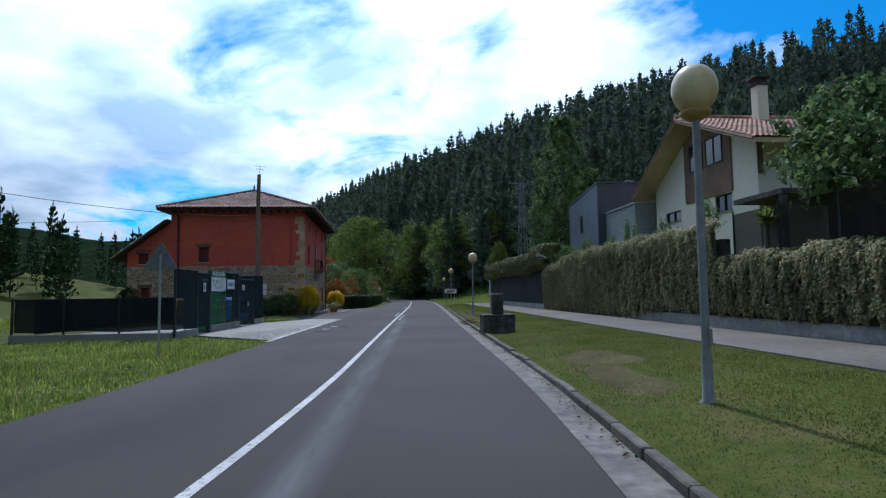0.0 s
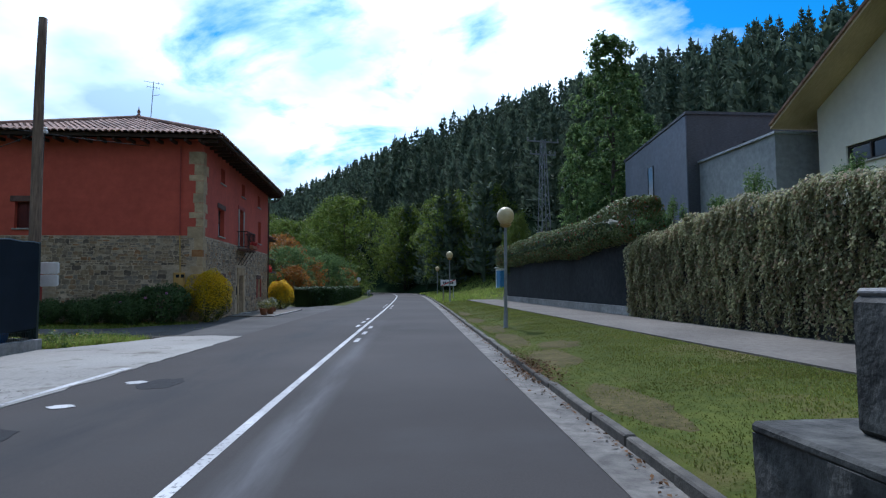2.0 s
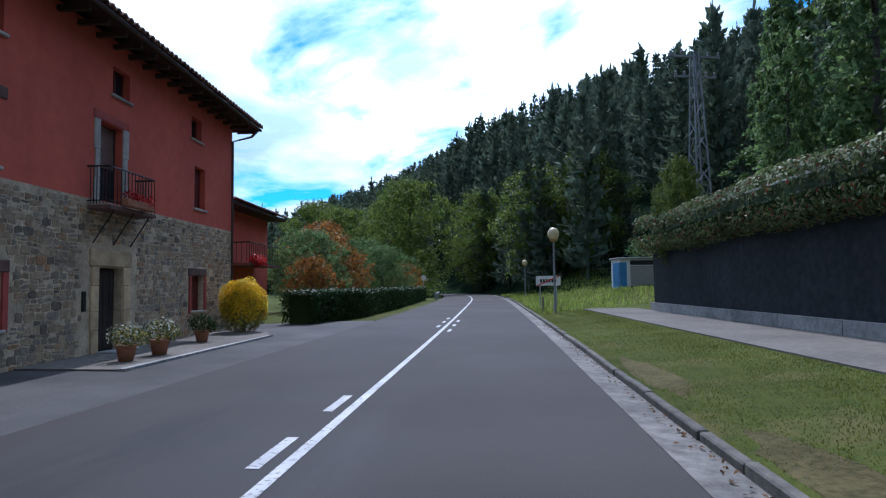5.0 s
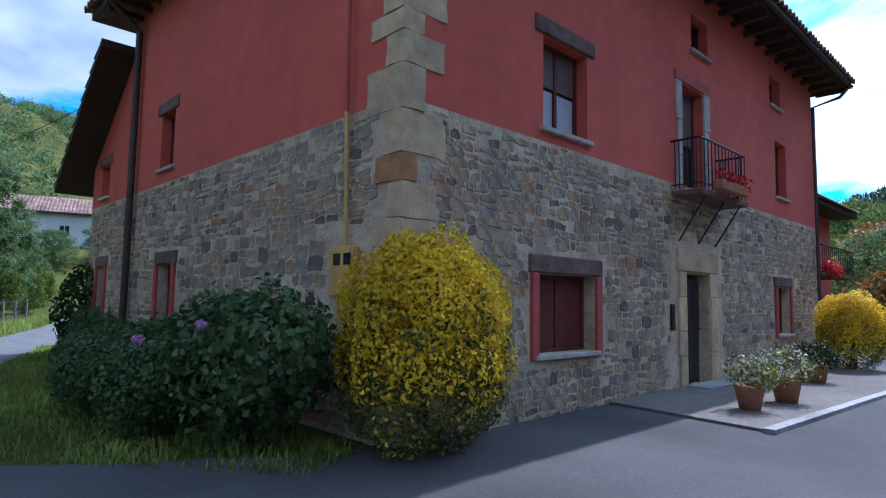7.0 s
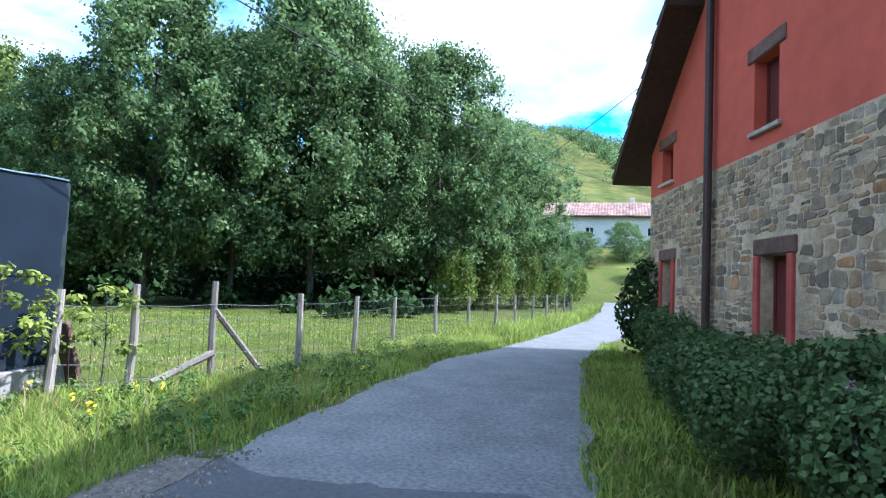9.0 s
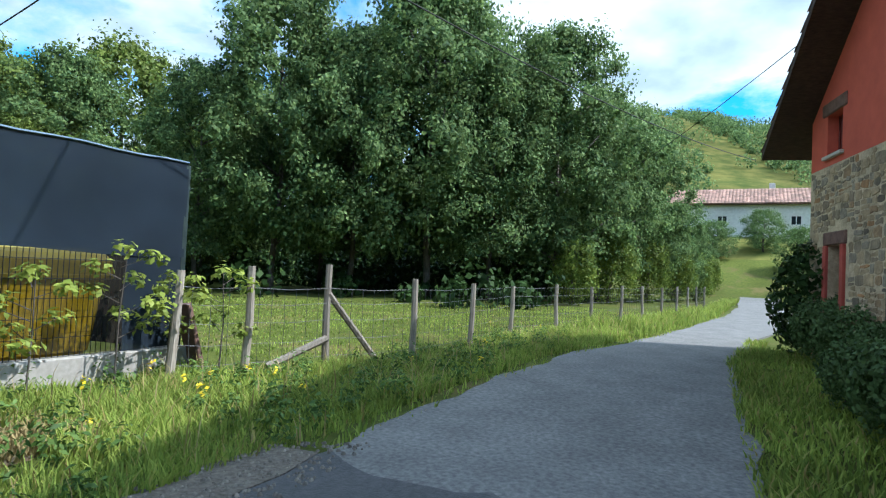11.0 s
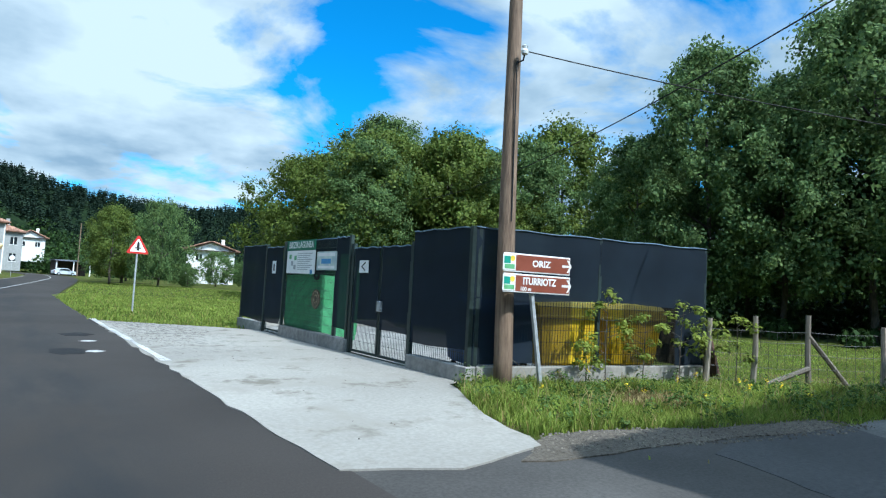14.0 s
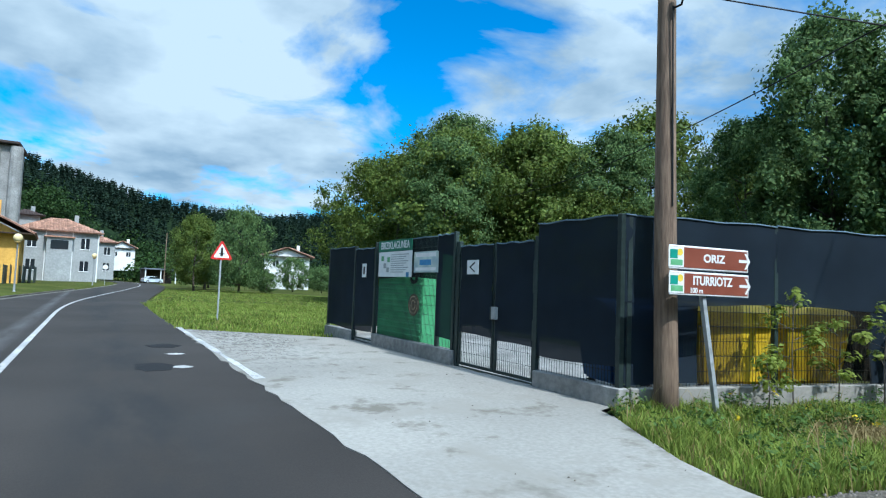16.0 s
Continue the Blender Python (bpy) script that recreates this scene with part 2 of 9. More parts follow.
# polished track beside the centre line
worn_by_place(ASPHALT, (0.105, 0.103, 0.104), (-1.3, -0.0192), 0.03, 0.26, 26, 46, 2.2, 0.3, 0.62, (1, 0.12, 1))
worn_by_place(ASPHALT, (0.026, 0.0265, 0.0275), (-3.35, -0.0192), 0.2, 0.7, 40, 60, 0.8, 0.42, 0.62, (1, 0.25, 1))
LANE = surface("old_lane_asphalt", (0.088, 0.087, 0.084), (0.188, 0.184, 0.175), 22, 0.88, 0.07, blotch=0.2, blotch_scale=1.6, bump_scale=90, spec=0.2)
FORECOURT = surface("forecourt_asphalt", (0.062, 0.059, 0.056), (0.095, 0.091, 0.086), 30, 0.88, 0.1, blotch=0.35, blotch_scale=0.5, bump_scale=90, spec=0.15)
LANE_DARK = surface("patched_asphalt", (0.04, 0.04, 0.042), (0.075, 0.075, 0.075), 18, 0.85, 0.4, blotch=0.3)
CONCRETE = surface("pale_concrete", (0.27, 0.254, 0.228), (0.345, 0.328, 0.296), 20, 0.9, 0.05, blotch=0.18, blotch_scale=0.25, bump_scale=160, spec=0.15, dry=((0.27, 0.252, 0.222), 0.7))
# dark dirt ground into the apron towards the road
worn_by_place(CONCRETE, (0.1, 0.098, 0.092), (-6.6, 0.0), 0.3, 1.3, 23, 30, 7.0, 0.5, 0.58, (1, 0.45, 1))
worn_by_place(CONCRETE, (0.17, 0.155, 0.13), (-7.5, 0.0), 1.5, 2.0, 34, 38, 1.3, 0.56, 0.66, (1, 1, 1))
CONCRETE_GREY = surface("grey_concrete", (0.2, 0.195, 0.185), (0.34, 0.33, 0.31), 8, 0.88, 0.35, blotch=0.35, blotch_scale=0.7, bump_scale=50, pieces=0.12)
GUTTER = surface("gutter_concrete", (0.085, 0.076, 0.064), (0.21, 0.192, 0.166), 5, 0.88, 0.4, blotch=0.45, blotch_scale=0.8, bump_scale=50)
WALKWAY = surface("pavement_concrete", (0.118, 0.104, 0.088), (0.182, 0.164, 0.14), 9, 0.9, 0.3, blotch=0.25, blotch_scale=0.4, bump_scale=60, spec=0.15)
PAINT_ROAD = surface("worn_road_paint", (0.12, 0.118, 0.114), (0.46, 0.45, 0.44), 16, 0.75, 0.15, blotch=0.3, blotch_scale=1.5, low=0.34, high=0.46)
GRASS_SOIL = surface("grassy_ground", (0.05, 0.066, 0.014), (0.088, 0.1, 0.022), 5, 0.95, 0.6, blotch=0.4, blotch_scale=0.12, bump_scale=30, spec=0.04, dry=((0.105, 0.09, 0.034), 0.5))
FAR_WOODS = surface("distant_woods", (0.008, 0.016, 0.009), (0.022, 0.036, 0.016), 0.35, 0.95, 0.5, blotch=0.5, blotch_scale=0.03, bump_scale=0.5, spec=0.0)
MEADOW = surface("hill_meadow", (0.042, 0.058, 0.014), (0.135, 0.125, 0.036), 0.2, 0.95, 0.3, blotch=0.5, blotch_scale=0.03, spec=0.02)
GRAVEL = surface("gravel", (0.06, 0.05, 0.039), (0.15, 0.128, 0.1), 22, 0.95, 0.9, blotch=0.3, bump_scale=30)
PEBBLE = surface("pebbles", (0.08, 0.07, 0.058), (0.22, 0.195, 0.16), 5, 0.9, 0.2, islands=0.35)
EARTH = surface("dry_earth", (0.12, 0.085, 0.05), (0.26, 0.2, 0.13), 8, 0.95, 0.5)
RED_RENDER = surface("red_render", (0.5, 0.094, 0.056), (0.6, 0.12, 0.072), 3, 0.9, 0.12, blotch=0.14, blotch_scale=0.45, bump_scale=45)
MORTAR = surface("stone_mortar", (0.42, 0.32, 0.205), (0.62, 0.49, 0.33), 12, 0.95, 0.9, blotch=0.35, blotch_scale=1.6, bump_scale=28)


def rubble(name, node, sock):
    """Field stone: grey, buff, brown and dark stones by chance, each with its own grain."""
    m = surface(name, (0.55, 0.55, 0.55), (1.0, 1.0, 1.0), 7, 0.92, 0.6, blotch=0.3, blotch_scale=2.2, bump_scale=24)
    nt = m.node_tree
    N, L = nt.nodes.new, nt.links.new
    bsdf = nt.nodes["Principled BSDF"]
    old = bsdf.inputs["Base Color"].links[0].from_socket
    pick, ramp, mul = N(node), N("ShaderNodeValToRGB"), N("ShaderNodeMix")
    ramp.color_ramp.interpolation = "CONSTANT"
    tones = [(0.0, (0.44, 0.32, 0.19)), (0.2, (0.37, 0.285, 0.19)), (0.38, (0.52, 0.38, 0.23)), (0.53, (0.31, 0.235, 0.16)), (0.66, (0.43, 0.28, 0.155)), (0.74, (0.37, 0.305, 0.225)), (0.88, (0.2, 0.155, 0.11)), (0.95, (0.48, 0.26, 0.12))]
    e = ramp.color_ramp.elements
    e[0].position, e[0].color = tones[0][0], (*tones[0][1], 1)
    e[1].position, e[1].color = tones[1][0], (*tones[1][1], 1)
    for p, c in tones[2:]:
        x = e.new(p); x.color = (*c, 1)
    L(pick.outputs[sock], ramp.inputs["Fac"])
    mul.data_type, mul.blend_type = "RGBA", "MULTIPLY"
    mul.inputs[0].default_value = 1.0
    L(old, mul.inputs[6]); L(ramp.outputs["Color"], mul.inputs[7]); L(mul.outputs[2], bsdf.inputs["Base Color"])
    return m


STONE = rubble("rubble_stone", "ShaderNodeObjectInfo", "Random")
STONE_MASS = rubble("rubble_stone_mass", "ShaderNodeNewGeometry", "Random Per Island")
SANDSTONE = surface("sandstone", (0.43, 0.3, 0.165), (0.6, 0.45, 0.26), 4, 0.9, 0.4, blotch=0.25, blotch_scale=1.2, pieces=0.16, bump_scale=30)
SANDSTONE_RED = surface("rusty_sandstone", (0.4, 0.17, 0.06), (0.54, 0.28, 0.11), 4, 0.9, 0.4, bump_scale=30)
TILE = surface("clay_roof_tile", (0.26, 0.13, 0.085), (0.47, 0.27, 0.185), 5, 0.85, 0.3, blotch=0.4, blotch_scale=0.9, islands=0.3)
TILE_OLD = surface("weathered_roof_tile", (0.19, 0.1, 0.075), (0.38, 0.24, 0.18), 5, 0.88, 0.3, blotch=0.45, blotch_scale=0.9, islands=0.3)
TILE_EAVE = surface("clay_eave_tile", (0.2, 0.105, 0.078), (0.4, 0.25, 0.185), 6, 0.88, 0.3, blotch=0.4, blotch_scale=2.0, pieces=0.3)
EAVE_WOOD = surface("dark_eave_wood", (0.035, 0.02, 0.013), (0.085, 0.05, 0.032), 8, 0.8, 0.3, stretch=(1, 1, 6))
RED_WOOD = surface("dark_red_wood", (0.085, 0.016, 0.013), (0.14, 0.026, 0.02), 9, 0.6, 0.2, stretch=(3, 3, 0.6))
RED_TRIM = surface("red_painted_trim", (0.34, 0.06, 0.045), (0.43, 0.085, 0.06), 6, 0.75, 0.15)
BROWN_STONE = surface("brown_lintel", (0.1, 0.055, 0.042), (0.19, 0.11, 0.085), 6, 0.9, 0.4)
PALE_STONE = surface("pale_dressed_stone", (0.34, 0.3, 0.25), (0.5, 0.46, 0.39), 6, 0.9, 0.3)
DARK_DOOR = surface("dark_door_wood", (0.025, 0.018, 0.015), (0.06, 0.042, 0.034), 7, 0.6, 0.25, stretch=(4, 4, 0.6))
IRON = surface("dark_iron", (0.016, 0.016, 0.018), (0.04, 0.038, 0.036), 20, 0.5, 0.1, metal=0.5)
PIPE_BROWN = surface("brown_downpipe", (0.045, 0.025, 0.02), (0.08, 0.045, 0.036), 12, 0.5, 0.05)
PIPE_YELLOW = surface("yellow_pipe", (0.5, 0.32, 0.09), (0.6, 0.4, 0.13), 8, 0.6, 0.1)
BOX_YELLOW = surface("yellow_cabinet_paint", (0.5, 0.29, 0.07), (0.6, 0.37, 0.1), 5, 0.6, 0.08)
WHITE_WALL = surface("white_render", (0.66, 0.65, 0.61), (0.8, 0.79, 0.75), 4, 0.9, 0.15, blotch=0.12)
CREAM_WALL = surface("cream_render", (0.74, 0.67, 0.53), (0.8, 0.735, 0.59), 4, 0.9, 0.05, blotch=0.06)
GREY_WALL = surface("grey_render", (0.26, 0.265, 0.26), (0.36, 0.365, 0.355), 4, 0.9, 0.15, blotch=0.15)
OCHRE_WALL = surface("ochre_render", (0.6, 0.33, 0.06), (0.72, 0.42, 0.09), 4, 0.9, 0.15, blotch=0.15)
SLATE_WALL = surface("slate_cladding", (0.05, 0.053, 0.062), (0.1, 0.104, 0.118), 6, 0.6, 0.3, stretch=(1, 1, 5), blotch=0.2)
PANEL_GREY = surface("pale_cladding", (0.11, 0.122, 0.155), (0.16, 0.173, 0.21), 5, 0.6, 0.1, blotch=0.15)
CLADDING = surface("brown_timber_cladding", (0.17, 0.1, 0.06), (0.29, 0.18, 0.11), 6, 0.75, 0.3, stretch=(0.6, 0.6, 6))
SOFFIT = surface("ochre_soffit_boards", (0.5, 0.38, 0.22), (0.62, 0.49, 0.31), 6, 0.75, 0.2, stretch=(6, 0.6, 1))
POLE_WOOD = surface("weathered_pole_wood", (0.12, 0.08, 0.055), (0.27, 0.19, 0.13), 7, 0.9, 0.5, stretch=(4, 4, 0.35), blotch=0.3, blotch_scale=1.0)
POST_WOOD = surface("grey_fence_post", (0.15, 0.13, 0.105), (0.3, 0.265, 0.215), 8, 0.92, 0.4, stretch=(4, 4, 0.4), pieces=0.2)
GALV = surface("galvanised_steel", (0.32, 0.34, 0.35), (0.5, 0.52, 0.53), 10, 0.5, 0.05, metal=0.15)
LAMP_POST = surface("grey_painted_post", (0.2, 0.21, 0.21), (0.3, 0.31, 0.31), 9, 0.5, 0.08, blotch=0.25)
LAMP_GLOBE = surface("aged_white_globe", (0.6, 0.45, 0.2), (0.78, 0.66, 0.4), 3, 0.35, 0.03, blotch=0.15, blotch_scale=2.5)
LAMP_COLLAR = surface("stained_collar", (0.4, 0.24, 0.06), (0.6, 0.4, 0.14), 7, 0.6, 0.1)
DARK_STONE = surface("dark_mossy_stone", (0.032, 0.032, 0.029), (0.11, 0.108, 0.096), 6, 0.95, 0.7, blotch=0.4, blotch_scale=1.5, bump_scale=20)
GREEN_STEEL = surface("dark_green_steel", (0.012, 0.022, 0.02), (0.028, 0.045, 0.04), 10, 0.5, 0.05)
GREEN_PANEL = surface("green_plastic_shell", (0.06, 0.27, 0.105), (0.105, 0.38, 0.17), 4, 0.7, 0.1, blotch=0.25)
GREEN_BANNER = surface("dark_green_banner", (0.012, 0.13, 0.07), (0.02, 0.18, 0.1), 5, 0.55, 0.02)
PRINT_WHITE = surface("printed_white", (0.66, 0.68, 0.67), (0.78, 0.79, 0.78), 5, 0.55, 0.02, blotch=0.06)
PRINT_GREY = surface("print_grey", (0.3, 0.33, 0.33), (0.4, 0.43, 0.42), 9, 0.6, 0.0)
PRINT_GREEN = surface("print_green", (0.1, 0.3, 0.12), (0.16, 0.42, 0.2), 9, 0.6, 0.0)
PRINT_BLUE = surface("print_blue", (0.05, 0.2, 0.42), (0.09, 0.28, 0.52), 9, 0.6, 0.0)
PRINT_PALE = surface("print_pale_blue", (0.36, 0.47, 0.5), (0.62, 0.68, 0.6), 4, 0.6, 0.0)
PRINT_BLACK = surface("print_black", (0.014, 0.014, 0.015), (0.024, 0.024, 0.025), 9, 0.6, 0.0)
SIGN_BROWN = surface("brown_sign_face", (0.19, 0.052, 0.03), (0.235, 0.068, 0.04), 4, 0.45, 0.02, blotch=0.08)
SIGN_WHITE = surface("white_sign_face", (0.68, 0.68, 0.67), (0.8, 0.8, 0.79), 5, 0.45, 0.02, blotch=0.06)
SIGN_RED = surface("red_sign_border", (0.5, 0.025, 0.02), (0.6, 0.04, 0.03), 5, 0.4, 0.02, blotch=0.08)
SIGN_YELLOW = surface("yellow_print", (0.75, 0.55, 0.05), (0.82, 0.62, 0.08), 5, 0.5, 0.0)
SIGN_TEAL = surface("teal_print", (0.02, 0.22, 0.16), (0.03, 0.3, 0.22), 5, 0.5, 0.0)
BIN_YELLOW = surface("yellow_bin_plastic", (0.72, 0.47, 0.015), (0.86, 0.6, 0.03), 4, 0.45, 0.05, blotch=0.12)
BIN_BLUE = surface("blue_bin_plastic", (0.02, 0.1, 0.36), (0.03, 0.15, 0.48), 4, 0.45, 0.05)
RUBBER = surface("black_rubber", (0.012, 0.012, 0.012), (0.026, 0.026, 0.026), 12, 0.8, 0.1)
CLOTH = screen_cloth("black_shade_cloth", (0.012, 0.018, 0.026), 0.05)
HEM = surface("pale_cloth_hem", (0.09, 0.15, 0.2), (0.15, 0.22, 0.28), 6, 0.7, 0.05)
CLOTH_THIN = screen_cloth("thin_shade_cloth", (0.02, 0.017, 0.012), 0.42)
GLASS = glass("window_glass")
WIRE = surface("dull_fence_wire", (0.06, 0.06, 0.06), (0.13, 0.13, 0.128), 20, 0.6, 0.0, metal=0.3)
BARE_SOIL = surface("trodden_soil", (0.055, 0.05, 0.02), (0.125, 0.1, 0.045), 14, 0.95, 0.5, blotch=0.3, blotch_scale=1.5, spec=0.05)
PATCH = surface("fresh_asphalt_patch", (0.013, 0.014, 0.015), (0.03, 0.031, 0.033), 24, 0.85, 0.4, blotch=0.3, spec=0.15)
MAST_STEEL = surface("dull_mast_steel", (0.14, 0.148, 0.16), (0.24, 0.25, 0.265), 10, 0.6, 0.05)
CURTAIN = surface("pale_curtain", (0.42, 0.43, 0.45), (0.6, 0.61, 0.62), 4, 0.9, 0.3, stretch=(14, 14, 0.3))
BLIND = surface("brown_roller_blind", (0.12, 0.07, 0.05), (0.2, 0.12, 0.09), 3, 0.6, 0.3, stretch=(0.3, 0.3, 22))
TERRACOTTA = surface("terracotta_pot", (0.3, 0.12, 0.06), (0.42, 0.19, 0.1), 6, 0.85, 0.2)
BARK = surface("grey_bark", (0.05, 0.042, 0.034), (0.14, 0.12, 0.1), 7, 0.95, 0.8, stretch=(3, 3, 0.6))
DARK_PANEL = surface("dark_garden_panel", (0.017, 0.02, 0.022), (0.036, 0.04, 0.042), 5, 0.85, 0.15, blotch=0.3, spec=0.1)
CAR_PAINT = surface("pale_car_paint", (0.5, 0.55, 0.6), (0.6, 0.65, 0.7), 5, 0.25, 0.0, coat=0.6)
BROWN_ROOF = surface("dark_shed_sheet", (0.03, 0.02, 0.017), (0.08, 0.05, 0.04), 5, 0.7, 0.2)
LEAF_ALDER = leafy("alder_leaves", (0.055, 0.105, 0.04), (0.195, 0.28, 0.095), 0.45, 0.62)
LEAF_BRIGHT = leafy("bright_leaves", (0.07, 0.12, 0.02), (0.2, 0.25, 0.05), 0.5)
LEAF_POPLAR = leafy("yellowish_leaves", (0.06, 0.1, 0.018), (0.16, 0.2, 0.04), 0.35)
LEAF_AUTUMN = leafy("rusty_leaves", (0.15, 0.085, 0.022), (0.36, 0.15, 0.035), 0.5)
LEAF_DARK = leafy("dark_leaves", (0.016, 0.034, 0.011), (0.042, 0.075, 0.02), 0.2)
LEAF_IVY = leafy("ivy_leaves", (0.17, 0.17, 0.085), (0.44, 0.43, 0.22), 0.35, 0.6, (0.36, 0.26, 0.16), 0.18)
LEAF_HEDGE = leafy("laurel_hedge_leaves", (0.07, 0.1, 0.036), (0.19, 0.225, 0.09), 0.25, 0.55, (0.24, 0.07, 0.035), 0.1)
LEAF_YELLOW = leafy("golden_leaves", (0.72, 0.46, 0.008), (0.97, 0.72, 0.03), 0.35, 0.45)
LEAF_VARIEGATED = leafy("variegated_leaves", (0.05, 0.075, 0.02), (0.17, 0.19, 0.06), 0.25, 0.45, (0.5, 0.42, 0.05), 0.16)
LEAF_HYDRANGEA = leafy("hydrangea_leaves", (0.05, 0.09, 0.03), (0.12, 0.185, 0.065), 0.25, 0.5)
PETAL_PINK = leafy("pink_petals", (0.48, 0.2, 0.4), (0.68, 0.38, 0.6), 0.25)
PETAL_RED = leafy("red_petals", (0.35, 0.02, 0.02), (0.55, 0.06, 0.05), 0.25)
PETAL_WHITE = leafy("white_petals", (0.4, 0.42, 0.3), (0.65, 0.66, 0.55), 0.25)
PETAL_YELLOW = leafy("yellow_petals", (0.6, 0.45, 0.02), (0.8, 0.62, 0.04), 0.25)
# needles lifted for backlight and haze; far copy darkened against full sun
NEEDLES = leafy("pine_needles", (0.064, 0.09, 0.064), (0.148, 0.19, 0.122), 0.25, 0.85)
NEEDLES_FAR = leafy("far_pine_needles_darkened", (0.012, 0.024, 0.017), (0.032, 0.052, 0.034), 0.1, 0.9)
NEEDLES_LIGHT = leafy("young_pine_needles", (0.016, 0.036, 0.012), (0.045, 0.08, 0.026), 0.15, 0.6)
BLADE = leafy("grass_blades", (0.115, 0.175, 0.028), (0.32, 0.385, 0.078), 0.45, 0.75, (0.34, 0.28, 0.1), 0.08)
LEAF_SAPLING = leafy("sapling_leaves", (0.15, 0.2, 0.03), (0.32, 0.37, 0.07), 0.4)
LEAF_LITTER = leafy("fallen_leaves", (0.045, 0.024, 0.012), (0.16, 0.085, 0.04), 0.1, 0.8)
LEAF_WEED = leafy("weed_leaves", (0.045, 0.09, 0.02), (0.12, 0.19, 0.045), 0.3)
KERB = surface("stained_kerb_concrete", (0.055, 0.049, 0.04), (0.145, 0.13, 0.108), 5, 0.9, 0.45, blotch=0.45, blotch_scale=1.1, pieces=0.25, bump_scale=40)
BLADE_LAWN = leafy("mown_grass", (0.1, 0.122, 0.024), (0.165, 0.182, 0.04), 0.5, 0.8, (0.18, 0.155, 0.06), 0.1)
BLADE_DRY = leafy("straw_blades", (0.22, 0.17, 0.07), (0.4, 0.32, 0.15), 0.3, 0.7)

# ---- building tools ----


def thing(name, label, category, at=(0, 0, 0), turn=0.0, group="", kind="", lean=(0, 0)):
    """An Empty at the base of a thing; its parts are parented to it."""
    ob = new(name)
    ob.empty_display_size = 0.2
    ob.matrix_world = pose(*at, lean[0], lean[1], turn)
    return tagged(ob, label, category, group, kind)


def part(name, bm, material, parent=None, label="", kind="", smooth=False, at=None):
    """One mesh object out of a bmesh (freed here), under parent."""
    if isinstance(bm, bpy.types.Mesh):
        me = bm
    else:
        bmesh.ops.recalc_face_normals(bm, faces=bm.faces)
        me = bpy.data.meshes.new(name)
        bm.to_mesh(me)
        bm.free()
    if not me.materials:
        me.materials.append(material)
    if smooth:
        me.polygons.foreach_set("use_smooth", [True] * len(me.polygons))
    ob = new(name, me)
    if parent is not None:
        ob.parent = parent
    if at is not None:
        ob.matrix_basis = at
    return tagged(ob, label, "", "", kind)


def single(name, bm, material, label, category, at=None, group="", kind="", smooth=False):
    ob = part(name, bm, material, None, "", "", smooth, at)
    return tagged(ob, label, category, group, kind)


def quads_mesh(name, verts, faces):
    """A mesh straight from arrays of vertices (n, 3) and faces (m, 3 or 4)."""
    verts, faces = np.asarray(verts, np.float32), np.asarray(faces, np.int32)
    me = bpy.data.meshes.new(name)
    k = faces.shape[1]
    me.vertices.add(len(verts))
    me.vertices.foreach_set("co", verts.ravel())
    me.loops.add(faces.size)
    me.loops.foreach_set("vertex_index", faces.ravel())
    me.polygons.add(len(faces))
    me.polygons.foreach_set("loop_start", np.arange(0, faces.size, k, dtype=np.int32))
    me.update(calc_edges=True)
    return me


def box(bm, x0, x1, y0, y1, z0, z1, bevel=0.0):
    m = Matrix.Translation(((x0 + x1) / 2, (y0 + y1) / 2, (z0 + z1) / 2)) @ Matrix.Diagonal((abs(x1 - x0), abs(y1 - y0), abs(z1 - z0), 1))
    made = bmesh.ops.create_cube(bm, size=1, matrix=m)
    if bevel:
        edges = list({e for v in made["verts"] for e in v.link_edges})
        bmesh.ops.bevel(bm, geom=edges, offset=bevel, segments=1, affect="EDGES", profile=0.6)
    return bm


def boxed(*a, **k):
    return box(bmesh.new(), *a, **k)


def tube(bm, points, radius, sides=8, end_radius=None, cap=True):
    """A round bar along points."""
    pts = [Vector(p) for p in points]
    rings = []
    n = len(pts)
    for i, p in enumerate(pts):
        way = (pts[min(i + 1, n - 1)] - pts[max(i - 1, 0)]).normalized()
        a = way.orthogonal().normalized()
        b = way.cross(a)
        r = radius if end_radius is None else radius + (end_radius - radius) * i / (n - 1)
        if isinstance(radius, (list, tuple)):
            r = radius[i]
        rings.append([bm.verts.new(p + a * math.cos(t) * r + b * math.sin(t) * r) for t in (2 * math.pi * k / sides for k in range(sides))])
    # line the rings up with each other
    for i in range(1, n):
        best = min(range(sides), key=lambda s: (rings[i][s].co - pts[i] - (rings[i - 1][0].co - pts[i - 1])).length)
        rings[i] = rings[i][best:] + rings[i][:best]
        if (rings[i][1].co - pts[i] - (rings[i - 1][1].co - pts[i - 1])).length > (rings[i][-1].co - pts[i] - (rings[i - 1][1].co - pts[i - 1])).length:
            rings[i] = [rings[i][0]] + rings[i][:0:-1]
    for a, b in zip(rings, rings[1:]):
        for k in range(sides):
            bm.faces.new((a[k], a[(k + 1) % sides], b[(k + 1) % sides], b[k]))
    if cap:
        bm.faces.new(rings[0])
        bm.faces.new(rings[-1])
    return bm


def tubed(*a, **k):
    return tube(bmesh.new(), *a, **k)


